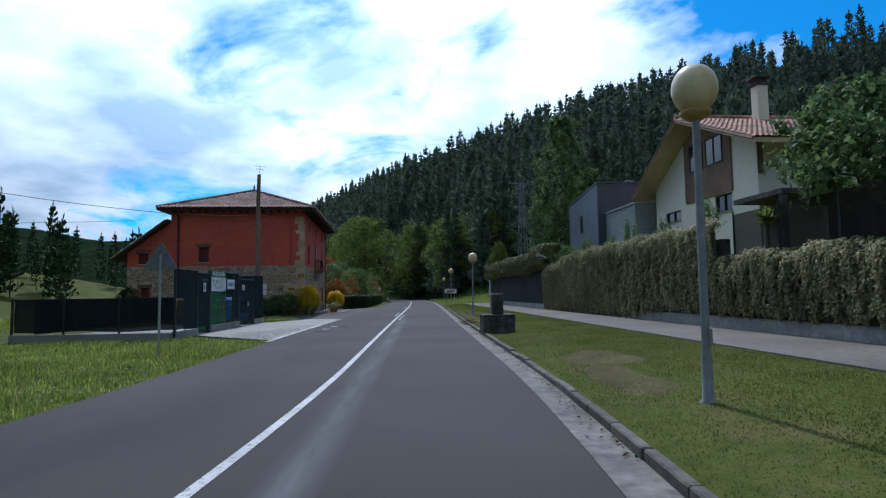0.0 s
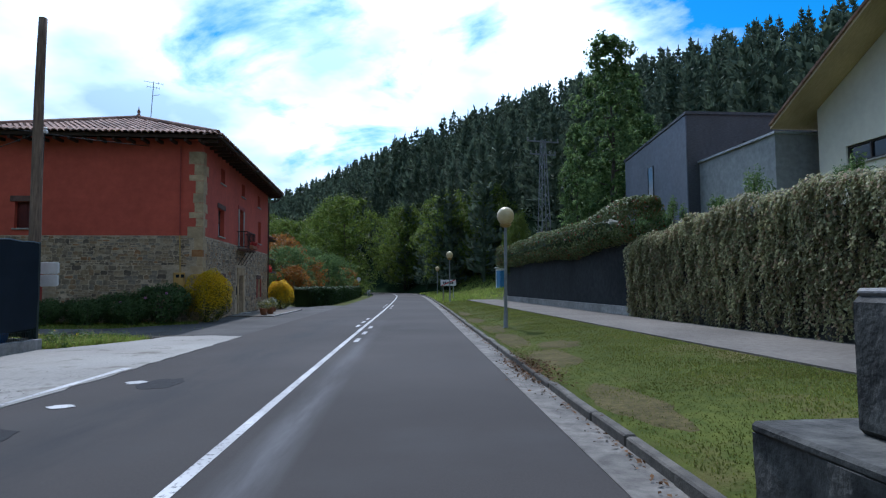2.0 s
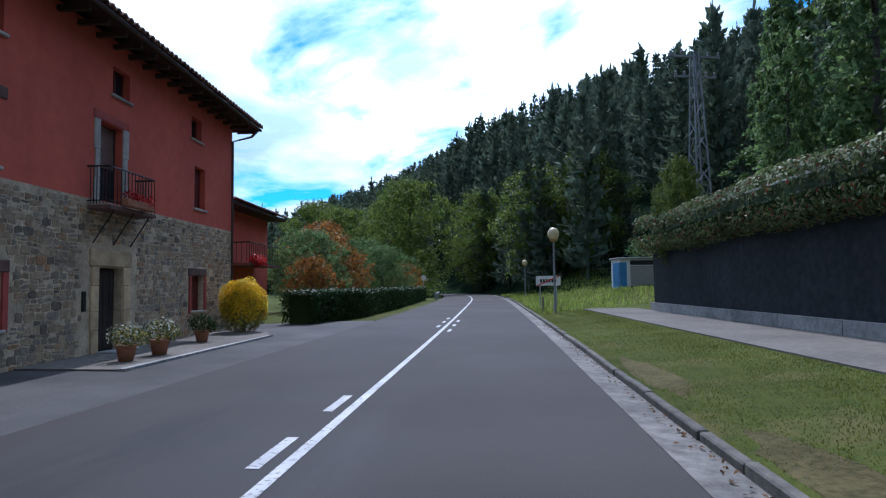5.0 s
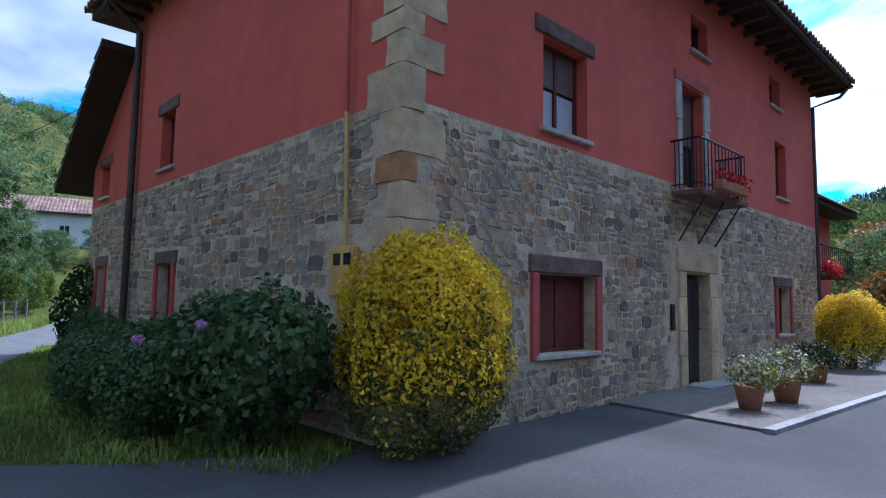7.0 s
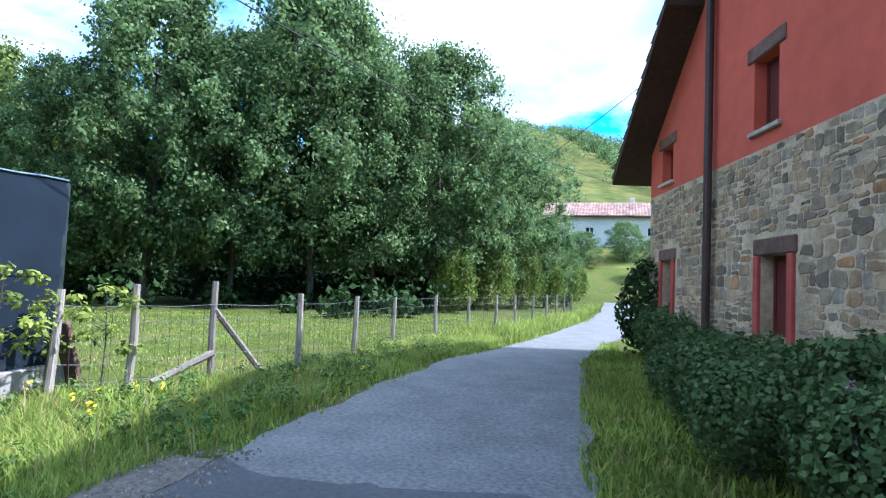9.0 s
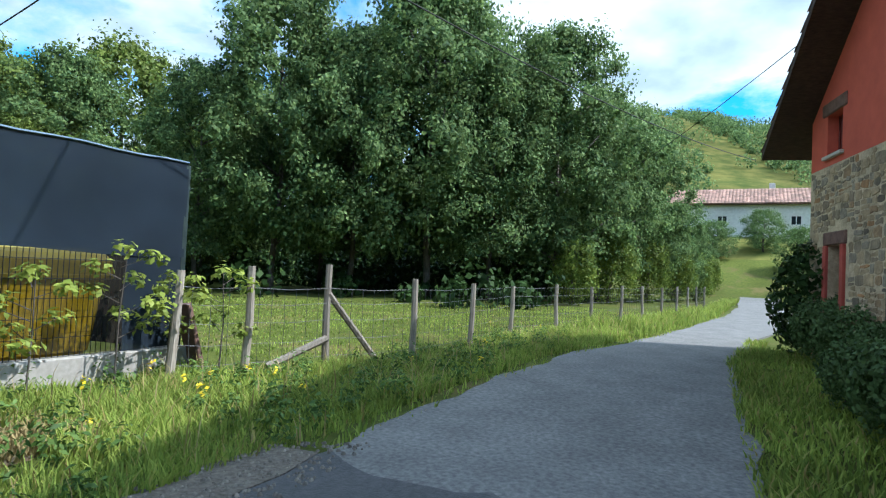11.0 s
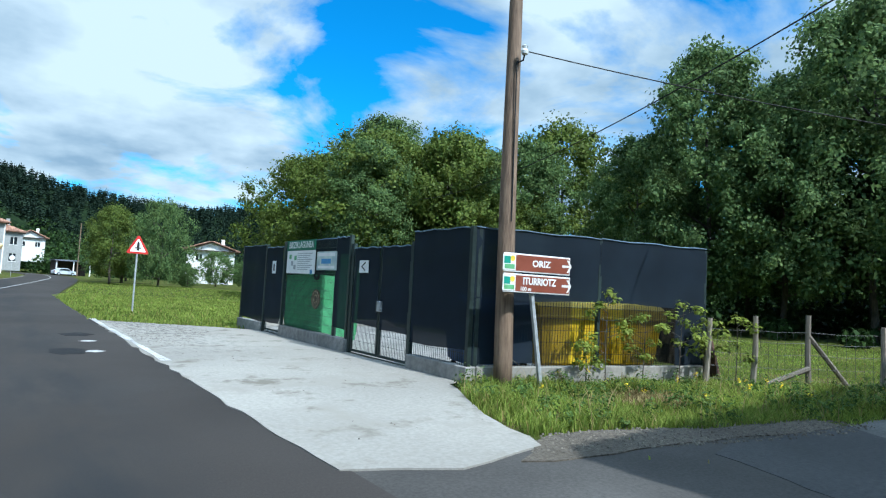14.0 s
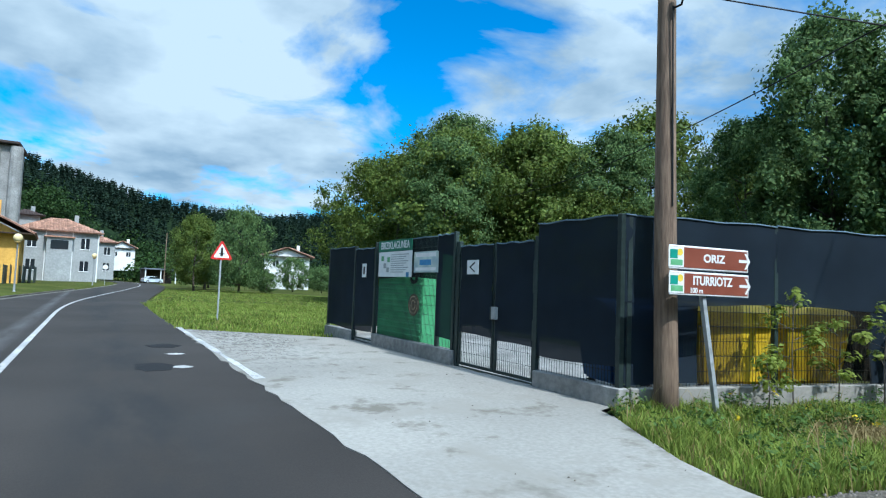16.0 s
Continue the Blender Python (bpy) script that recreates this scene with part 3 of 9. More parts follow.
def lathe(profile, sides=24):
    """A turned body from (radius, z) pairs."""
    bm = bmesh.new()
    rings = []
    for r, z in profile:
        if r < 1e-4:
            rings.append([bm.verts.new((0, 0, z))])
        else:
            rings.append([bm.verts.new((r * math.cos(t), r * math.sin(t), z)) for t in (2 * math.pi * k / sides for k in range(sides))])
    for a, b in zip(rings, rings[1:]):
        for k in range(sides):
            p, q = (k, (k + 1) % sides)
            if len(a) == 1:
                bm.faces.new((a[0], b[q], b[p]))
            elif len(b) == 1:
                bm.faces.new((a[p], a[q], b[0]))
            else:
                bm.faces.new((a[p], a[q], b[q], b[p]))
    return bm


def plate(points, thickness, z=0.0):
    """A flat plate with the outline points (x, z), thickness along -y, face at y = 0."""
    bm = bmesh.new()
    front = [bm.verts.new((x, 0, zz)) for x, zz in points]
    back = [bm.verts.new((x, thickness, zz)) for x, zz in points]
    bm.faces.new(front)
    bm.faces.new(back[::-1])
    for i in range(len(points)):
        j = (i + 1) % len(points)
        bm.faces.new((front[i], front[j], back[j], back[i]))
    return bm


def words(text, size, thickness=0.004, bold=0.035):
    """The letters of text as a mesh in the x-z plane, facing -y."""
    cu = bpy.data.curves.new("letters", "FONT")
    cu.body, cu.size, cu.extrude, cu.align_x, cu.align_y = text, size, thickness, "CENTER", "CENTER"
    cu.offset = size * bold
    ob = new("letters", cu)
    me = bpy.data.meshes.new_from_object(ob.evaluated_get(bpy.context.evaluated_depsgraph_get()))
    bpy.data.objects.remove(ob)
    me.transform(pose(0, 0, 0, 90, 0, 0))
    return me


def leaves(points, normals, size, aspect=0.6, spread=0.7, fold=0.15, seed=1):
    """Arrays of leaf blades (four corners each) at points, facing about along normals."""
    r = np.random.default_rng(seed)
    n = len(points)
    nn = normals + r.normal(0, spread, (n, 3))
    nn /= np.linalg.norm(nn, axis=1, keepdims=True) + 1e-9
    a = np.cross(nn, r.normal(0, 1, (n, 3)))
    a /= np.linalg.norm(a, axis=1, keepdims=True) + 1e-9
    b = np.cross(nn, a)
    s = size * r.uniform(0.6, 1.35, (n, 1))
    v = np.stack([points - a * s * 0.5, points + b * s * aspect * 0.5 + nn * s * fold, points + a * s * 0.5, points - b * s * aspect * 0.5 + nn * s * fold], 1)
    return v.reshape(-1, 3), np.arange(4 * n).reshape(-1, 4)


def blob_points(blobs, count, seed, inner=0.55):
    """Points in the outer part of ellipsoids (x, y, z, rx, ry, rz), with outward normals; those deep inside another one are left out."""
    r = np.random.default_rng(seed)
    b = np.array(blobs, float)
    area = (b[:, 3] * b[:, 4] + b[:, 4] * b[:, 5] + b[:, 3] * b[:, 5])
    which = r.choice(len(b), count, p=area / area.sum())
    d = r.normal(0, 1, (count, 3))
    d /= np.linalg.norm(d, axis=1, keepdims=True)
    rad = inner + (1 - inner) * r.uniform(0, 1, (count, 1)) ** 0.6
    rad *= 1 + 0.1 * np.sin(d[:, :1] * 7 + which[:, None]) + 0.08 * np.sin(d[:, 1:2] * 9 + which[:, None] * 2)
    p = b[which, :3] + d * rad * b[which, 3:]
    keep = np.ones(count, bool)
    for k in range(len(b)):
        q = (((p - b[k, :3]) / b[k, 3:]) ** 2).sum(1) ** 0.5
        keep &= (q > 0.62) | (which == k)
    return p[keep], d[keep]


# ---- plan ----
CENTRE_Y = [-260, -160, -120, -90, -60, -30, -13, 5, 30, 43, 51, 56, 68, 83, 100, 125, 160, 220]
CENTRE_X = [60, 16, -2, -8.6, -8.0, -5.4, -3.6, -1.88, -2.36, -2.55, -2.65, -2.72, -2.98, -3.35, -3.9, -6.0, -17.5, -70]
_ty = np.arange(-260, 221, 1.0)
_tx = np.interp(_ty, CENTRE_Y, CENTRE_X)
_tx = np.convolve(np.pad(_tx, 8, mode="edge"), np.ones(17) / 17, "valid")


def mid_x(y):
    """The road's centre line."""
    return float(np.interp(y, _ty, _tx))


def wall_x(y):
    """The garden wall's face on the right-hand side."""
    return 7.2 - 0.064 * (y - 40.2)


def walk_x(y):
    """The pavement's edge towards the lawn."""
    return 4.85 - 0.055 * (y - 33)


def smooth(a, b, x):
    t = np.clip((x - a) / (b - a), 0, 1)
    return t * t * (3 - 2 * t)


def land(x, y):
    """Height of the ground sheet."""
    x, y = np.asarray(x, float), np.asarray(y, float)
    m = np.interp(y, _ty, _tx)
    h = np.full(np.broadcast(x, y).shape, -0.05)
    # lawn beyond the kerb, rising to the pavement
    h = h + 0.13 * smooth(3.72, 3.78, x - m) + 0.16 * smooth(3.8, 6.5, x - m)
    # gardens held by the wall
    wx = 7.2 - 0.064 * (y - 40.2)
    h = h + 2.3 * smooth(0.25, 0.55, x - wx) * smooth(1, 3, y) * (1 - smooth(61, 64, y)) + 1.2 * smooth(10, 22, x - wx) * smooth(-5, 5, y)
    # grassy bank on the right past the wall
    h = h + 0.8 * smooth(6.0, 12.0, x - m) * smooth(64, 76, y) * (1 - smooth(110, 130, y))
    # wooded hillside
    a = 0.735 * (x - 30) + 0.678 * (y - 60)
    along = -0.678 * (x - 30) + 0.735 * (y - 60)
    rise = 0.43 * np.maximum(0, a + 8 * np.exp(-np.abs(a) / 12) - 8) * (1 - smooth(250, 420, a)) + 130 * smooth(250, 420, a) * 0.9
    flat = (1 - smooth(4.5, 20, x - m)) * (1 - smooth(135, 195, y))      # the road's valley floor
    low = 1 - 0.6 * (1 - smooth(-0.26, 0.02, (x + 3) / np.maximum(y - 39, 30.0))) * smooth(60, 110, y) * (1 - 0.7 * smooth(140, 270, y))
    h = h + rise * low * (0.6 + 0.4 * smooth(0, 30, along)) * (1 - flat)
    # meadow hill on the left
    h = h + smooth(-60, -330, x) * (70 + 14 * np.sin(y / 60 + 2)) * smooth(-120, 30, y) * (1 - smooth(150, 300, y)) * (1 - 0.55 * smooth(-400, -900, x))
    h = h + 5.5 * smooth(-56, -84, x) * smooth(20, 40, y) * (1 - smooth(120, 200, y))
    # wooded ridges behind
    h = h + smooth(-180, -350, y) * np.interp(x, [-300, -112, -90, -31, -15, 22, 61, 150, 300], [50, 41, 36, 40, 44, 54, 65, 72, 76]) + 24 * np.exp(-((x - 28) / 38) ** 2 - ((y + 215) / 40) ** 2) + 20 * smooth(60, 200, x) * smooth(0, -150, y)
    # distant mountains
    d = np.hypot(x, y)
    h = h + smooth(900, 2000, d) * (75 + 45 * np.sin(np.arctan2(y, x) * 9) + 25 * np.sin(np.arctan2(y, x) * 23 + 1))
    h = h + 0.02 * np.sin(x * 0.9) * np.sin(y * 0.7) * smooth(9, 14, np.abs(x))
    return h


def ground_sheet():
    near = np.concatenate([np.arange(-70, -14, 2.0), np.arange(-14, -6, 1.0)])
    ys = np.concatenate([-np.geomspace(2600, 70, 34), np.arange(-66, 140, 2.0), np.geomspace(141, 2600, 40)])
    cols = []
    for x in -np.geomspace(2600, 72, 34):
        cols.append((x, 0, 0))
    for x in near:
        cols.append((x, 0, 0))
    for x in (-3.3, -2.0, 0, 2.0, 3.2, 3.72, 3.78, 4.3, 5.2, 6.2):
        cols.append((x, 1, 0))
    for x in (-0.6, 0.0, 0.25, 0.4, 0.55, 1.5, 3, 5, 8):
        cols.append((x, 0, 1))
    for x in np.concatenate([np.arange(18, 70, 3.0), np.geomspace(72, 2600, 40)]):
        cols.append((x, 0, 0))
    X = np.zeros((len(ys), len(cols)))
    for j, (x, a, b) in enumerate(cols):
        X[:, j] = x + a * np.interp(ys, _ty, _tx) + b * np.interp(ys, [-80, 2, 66, 140], [9.64, 9.64, 5.55, 5.55])
    X = np.sort(X, axis=1)
    Y = np.repeat(ys[:, None], len(cols), 1)
    V = np.stack([X, Y, land(X, Y)], -1).reshape(-1, 3)
    n, m = X.shape
    i = np.arange(n * m).reshape(n, m)
    F = np.stack([i[:-1, :-1], i[:-1, 1:], i[1:, 1:], i[1:, :-1]], -1).reshape(-1, 4)
    me = quads_mesh("ground", V, F)
    ob = part("ground", me, GRASS_SOIL, smooth=True)
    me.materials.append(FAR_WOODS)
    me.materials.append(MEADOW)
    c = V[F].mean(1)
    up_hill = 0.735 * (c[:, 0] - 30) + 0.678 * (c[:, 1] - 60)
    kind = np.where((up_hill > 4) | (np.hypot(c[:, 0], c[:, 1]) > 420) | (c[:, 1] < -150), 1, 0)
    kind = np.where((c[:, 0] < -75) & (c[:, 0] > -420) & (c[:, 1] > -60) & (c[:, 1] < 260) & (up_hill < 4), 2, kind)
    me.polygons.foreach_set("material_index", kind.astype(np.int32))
    return tagged(ob, "grass-covered valley ground rising to hills all round", "ground", "", "structure")


ground_sheet()


def ribbon(name, left, right, ys, z, material, label, category, skirt=0.06, zl=None, zr=None):
    """A strip of paving between two lines x(y), with sides that go down into the ground."""
    bm = bmesh.new()
    cols = 7
    rows = []
    for y in ys:
        a, b = left(y), right(y)
        row = []
        for k in range(cols):
            s = k / (cols - 1)
            row.append(bm.verts.new((a + (b - a) * s, y, z + (zl or 0) * (1 - s) + (zr or 0) * s)))
        low = [bm.verts.new((a, y, z - skirt)), bm.verts.new((b, y, z - skirt))]
        rows.append([low[0], *row, low[1]])
    for p, q in zip(rows, rows[1:]):
        for k in range(len(p) - 1):
            bm.faces.new((p[k], p[k + 1], q[k + 1], q[k]))
    ob = part(name, bm, material)
    return tagged(ob, label, category, "", "structure")


def slab(name, outline, z, material, label, category, depth=0.08, parent=None, rag=0.0, seed=1):
    """A flat slab over a ground outline; rag: uneven edge."""
    r = random.Random(seed)
    pts = []
    for i, p in enumerate(outline):
        q = outline[(i + 1) % len(outline)]
        n = max(1, int(math.dist(p, q) / 0.35)) if rag else 1
        for k in range(n):
            s = k / n
            j = rag if k else 0
            pts.append((p[0] + (q[0] - p[0]) * s + r.uniform(-j, j), p[1] + (q[1] - p[1]) * s + r.uniform(-j, j)))
    bm = bmesh.new()
    top = [bm.verts.new((x, y, z)) for x, y in pts]
    bot = [bm.verts.new((x, y, z - depth)) for x, y in pts]
    bm.faces.new(top)
    for i in range(len(pts)):
        j = (i + 1) % len(pts)
        bm.faces.new((top[i], top[j], bot[j], bot[i]))
    bmesh.ops.triangulate(bm, faces=[f for f in bm.faces if len(f.verts) > 4])
    ob = part(name, bm, material, parent)
    if parent is None:
        tagged(ob, label, category, "", "structure")
    return ob


ROAD_Y = np.arange(-200, 200, 2.0)
ribbon("road", lambda y: mid_x(y) - 3.3, lambda y: mid_x(y) + 3.2, ROAD_Y, 0.0, ASPHALT, "two-lane asphalt country road with a worn centre line", "road")
ribbon("gutter", lambda y: mid_x(y) + 3.2, lambda y: mid_x(y) + 3.62, np.arange(-70, 132, 1.0), 0.004, GUTTER,
       "patchy pale concrete gutter strip beside the kerb", "gutter", zl=0.004, zr=-0.012)
ribbon("pavement", walk_x, wall_x, np.arange(-60, 68, 2.0), 0.27, WALKWAY, "worn concrete pavement below the garden walls", "pavement", skirt=0.3)

# centre line, dashes beside it, edge line along the concrete apron
def stripe(name, y0, y1, off, width, parent=None, label="", step=1.0, z=0.006, waver=0.0):
    bm = bmesh.new()
    ys = np.arange(y0, y1 + 1e-6, min(step, y1 - y0))
    rows = []
    for y in ys:
        w = width / 2 * (1 + waver * math.sin(y * 2.3 + off) * math.sin(y * 0.9))
        rows.append((bm.verts.new((mid_x(y) + off - w, y, z)), bm.verts.new((mid_x(y) + off + w, y, z))))
    for a, b in zip(rows, rows[1:]):
        bm.faces.new((a[0], a[1], b[1], b[0]))
    return part(name, bm, PAINT_ROAD, parent, label)


marking = tagged(stripe("centre_line", -150, 150, 0.0, 0.115), "worn white centre line on the road", "road marking", "", "structure")
for k, (y, off) in enumerate([(34.1, 0.25), (36.5, 0.25), (38.9, 0.25), (39.7, -0.25), (41.9, -0.25), (44.1, -0.25), (56, 0.27), (58.5, 0.27), (61, 0.27),
                              (58, -0.27), (60.5, -0.27), (63, -0.27)]):
    stripe("dash", y, y + 1.05, off, 0.12, marking)
stripe("edge_line", 19.6, 29.6, -3.33, 0.12, marking, step=0.3, z=0.018, waver=0.45)

# pale concrete apron in front of the recycling enclosure, forecourt of the house, side lane
slab("concrete_apron", [(-5.45, 20.2), (-5.5, 26.5), (-5.6, 33), (-5.66, 36.1), (-6.6, 36.5), (-7.75, 36.25), (-8.15, 34.9), (-8.75, 33.7), (-9.05, 33.0), (-9.42, 32.85), (-9.25, 23.4), (-7.7, 22.0)],
     0.012, CONCRETE, "bright bare concrete apron between road and enclosure", "paving", rag=0.05)
slab("forecourt", [(-5.2, 36.0), (-5.3, 43), (-5.6, 47), (-5.9, 54), (-6.2, 62.5), (-8.6, 62.0), (-10.9, 60.5), (-10.7, 56), (-10.1, 48), (-9.75, 43.7), (-9.85, 42.6), (-10.9, 40.6), (-11.4, 40.0), (-11.4, 37.0), (-8.9, 36.4), (-7.7, 36.2)],
     -0.006, FORECOURT, "worn grey asphalt forecourt between road and farmhouse", "paving", rag=0.05, seed=2)
LANE_LEFT = [(-8.6, 36.7), (-10.5, 36.98), (-12.4, 37.2), (-15.6, 37.6), (-18.7, 38.25), (-23.2, 39.8), (-35, 43.0), (-46, 45.2), (-60, 47.5)]
LANE_RIGHT = [(-10.3, 40.05), (-11.6, 40.1), (-13.1, 40.2), (-16, 40.55), (-20, 41.05), (-24, 42.1), (-35, 45.6), (-46, 47.9), (-60, 50.4)]


def lane():
    bm = bmesh.new()
    lx, rx = np.array(LANE_LEFT), np.array(LANE_RIGHT)
    rows = []
    r = random.Random(4)
    for s in np.linspace(0, len(lx) - 1, 110):
        a = np.array([np.interp(s, range(len(lx)), lx[:, k]) for k in (0, 1)])
        b = np.array([np.interp(s, range(len(rx)), rx[:, k]) for k in (0, 1)])
        a[1] += 0.05 * math.sin(s * 7.3) + 0.03 * math.sin(s * 19 + 1)
        b[1] += 0.04 * math.sin(s * 8.1 + 2) + 0.03 * math.sin(s * 17)
        row = []
        for k in range(6):
            p = a + (b - a) * k / 5
            z = -0.012 + max(0.0, float(land(p[0], p[1])) + 0.05) * 1.02
            row.append(bm.verts.new((p[0], p[1], z)))
        row = [bm.verts.new((a[0], a[1], row[0].co.z - 0.07)), *row, bm.verts.new((b[0], b[1], row[-1].co.z - 0.07))]
        rows.append(row)
    for p, q in zip(rows, rows[1:]):
        for k in range(len(p) - 1):
            bm.faces.new((p[k], p[k + 1], q[k + 1], q[k]))
    tagged(part("side_lane", bm, LANE), "narrow grey side lane running past the farmhouse", "lane", "", "structure")


lane()
slab("lane_patch", [(-10.2, 37.05), (-11.6, 37.12), (-12.5, 37.3), (-12.6, 37.9), (-11.9, 38.6), (-12.0, 39.6), (-11.7, 40.0), (-9.6, 40.0), (-8.8, 38.6), (-9.2, 37.2)],
     0.0, LANE_DARK, "darker asphalt patch where the lane joins", "paving", rag=0.09, seed=9)
slab("gravel_edge", [(-7.2, 36.55), (-8.1, 36.0), (-9.0, 36.1), (-10.5, 36.6), (-12.2, 36.85), (-12.2, 37.2), (-10.5, 37.02), (-8.6, 36.75)], 0.008, GRAVEL,
     "loose gravel along the lane's mouth", "gravel", rag=0.08, seed=3)


def kerb():
    """Kerb stones one by one; a few sunk or worn."""
    base = tagged(new("kerb"), "low grey concrete kerb between gutter and lawn", "kerb", "", "structure")
    r = random.Random(11)
    bm = bmesh.new()
    box(bm, 0, 0.115, 0.002, 0.996, -0.08, 0.095, 0.016)
    me = None
    for i in range(-24, 118):
        y = float(i)
        a = math.degrees(math.atan2(mid_x(y + 1) - mid_x(y), 1.0))
        if me is None:
            ob = part("kerb_stone", bm, KERB, base)
            me = ob.data
        else:
            ob = new("kerb_stone", me)
            ob.parent = base
        ob.matrix_basis = pose(mid_x(y) + 3.62 + r.uniform(-0.012, 0.012), y, r.uniform(-0.025, 0.008), r.uniform(-0.4, 0.4), r.uniform(-1.5, 1.5), -a)


kerb()

# ---- red farmhouse ----
HOUSE = (-9.55, 43.53, 0.0)
HOUSE_TURN = 4.4


def wall_mesh(u0, u1, z0, z1, holes, thick, place):
    """A wall from u0 to u1 and z0 to z1 with openings (ua, ub, za, zb) through it; place(u, out, z) gives a point, out counted from the face outwards."""
    us = sorted({u0, u1, *(min(max(v, u0), u1) for h in holes for v in h[:2])})
    zs = sorted({z0, z1, *(min(max(v, z0), z1) for h in holes for v in h[2:])})
    bm = bmesh.new()
    made = {}

    def vert(u, o, z):
        k = (round(u, 4), o, round(z, 4))
        if k not in made:
            made[k] = bm.verts.new(place(u, o, z))
        return made[k]

    def quad(*p):
        bm.faces.new([vert(*q) for q in p])

    def open_cell(i, j):
        if not (0 <= i < len(us) - 1 and 0 <= j < len(zs) - 1):
            return True
        u, z = (us[i] + us[i + 1]) / 2, (zs[j] + zs[j + 1]) / 2
        return any(h[0] < u < h[1] and h[2] < z < h[3] for h in holes)

    for i in range(len(us) - 1):
        for j in range(len(zs) - 1):
            if open_cell(i, j):
                continue
            a, b, c, d = us[i], us[i + 1], zs[j], zs[j + 1]
            quad((a, 0, c), (b, 0, c), (b, 0, d), (a, 0, d))
            quad((a, -thick, c), (a, -thick, d), (b, -thick, d), (b, -thick, c))
            if open_cell(i - 1, j):
                quad((a, 0, c), (a, 0, d), (a, -thick, d), (a, -thick, c))
            if open_cell(i + 1, j):
                quad((b, 0, c), (b, -thick, c), (b, -thick, d), (b, 0, d))
            if open_cell(i, j - 1):
                quad((a, 0, c), (a, -thick, c), (b, -thick, c), (b, 0, c))
            if open_cell(i, j + 1):
                quad((a, 0, d), (b, 0, d), (b, -thick, d), (a, -thick, d))
    return bm


def front(u, out, z):
    """Along the road front: u from the corner, out towards the road."""
    return (out, u, z)


def side(u, out, z):
    """Along the lane front: u from the corner away from the road, out towards the lane."""
    return (-u, -out, z)


def solid(place, u0, u1, o0, o1, z0, z1, bevel=0.0):
    p, q = place(u0, o0, z0), place(u1, o1, z1)
    return boxed(min(p[0], q[0]), max(p[0], q[0]), min(p[1], q[1]), max(p[1], q[1]), min(p[2], q[2]), max(p[2], q[2]), bevel)


red_house = thing("red_farmhouse", "old farmhouse, red render over rubble stone, tiled hip roof", "house", HOUSE, HOUSE_TURN)
STONE_TOP, EAVE = 3.56, 7.5
FRONT_LEN, SIDE_LEN, WING_LEN = 14.7, 9.2, 2.9
front_low = [(2.28, 3.62, 0.78, 1.82), (6.55, 7.55, 0.0, 2.0), (11.35, 12.3, 0.78, 1.88)]
front_up = [(2.4, 3.45, 3.76, 5.02), (6.5, 7.45, 3.58, 5.46), (11.55, 12.35, 4.05, 5.4), (2.75, 3.5, 6.25, 6.95), (7.0, 7.75, 6.25, 6.95), (11.3, 12.05, 6.25, 6.95)]
side_low = [(6.3, 7.05, 0.9, 2.02), (10.6, 11.2, 0.9, 2.1)]
side_up = [(6.6, 7.3, 3.85, 4.92), (10.7, 11.35, 3.75, 4.5)]
TH = 0.45
stone_front = part("stone_wall", wall_mesh(0, FRONT_LEN, -0.1, STONE_TOP, front_low, TH, front), MORTAR, red_house, "rubble masonry in grey and brown stone")
stone_side = part("stone_wall", wall_mesh(TH, SIDE_LEN + WING_LEN, -0.1, STONE_TOP, side_low, TH, side), MORTAR, red_house, "rubble masonry in grey and brown stone")
part("upper_wall", wall_mesh(0, FRONT_LEN, STONE_TOP, EAVE + 0.1, front_up, TH, front), RED_RENDER, red_house, "red rendered upper wall")


def wing_top(u):
    return 6.75 - (u - SIDE_LEN) * 0.75


part("upper_wall", wall_mesh(TH, SIDE_LEN, STONE_TOP, EAVE + 0.1, side_up[:1], TH, side), RED_RENDER, red_house, "red rendered upper wall")
part("upper_wall", wall_mesh(SIDE_LEN, SIDE_LEN + WING_LEN, STONE_TOP, 4.54, side_up[1:], TH - 0.01, side), RED_RENDER, red_house, "red rendered wing wall")
bm = bmesh.new()
for o in (0.0, -TH):
    vs = [bm.verts.new(side(u, o, z)) for u, z in ((SIDE_LEN, 4.54), (SIDE_LEN + WING_LEN, 4.54), (SIDE_LEN + WING_LEN, 4.58), (SIDE_LEN, wing_top(SIDE_LEN)))]
    bm.faces.new(vs)
part("wing_gable", bm, RED_RENDER, red_house)
# back and inner walls close the body
bm = bmesh.new()
box(bm, -SIDE_LEN, -TH, FRONT_LEN - TH, FRONT_LEN, -0.1, EAVE + 0.1)
box(bm, -SIDE_LEN, -SIDE_LEN + TH, TH, FRONT_LEN - TH, -0.1, EAVE + 0.1)
part("back_wall", bm, RED_RENDER, red_house)
part("wing_wall", boxed(-SIDE_LEN - WING_LEN, -SIDE_LEN - WING_LEN + TH, TH, 9.0, -0.1, 4.5), RED_RENDER, red_house)
part("upper_floor", boxed(-SIDE_LEN + TH, -TH - 0.01, TH + 0.01, FRONT_LEN - TH - 0.01, 3.1, 3.3), EAVE_WOOD, red_house)


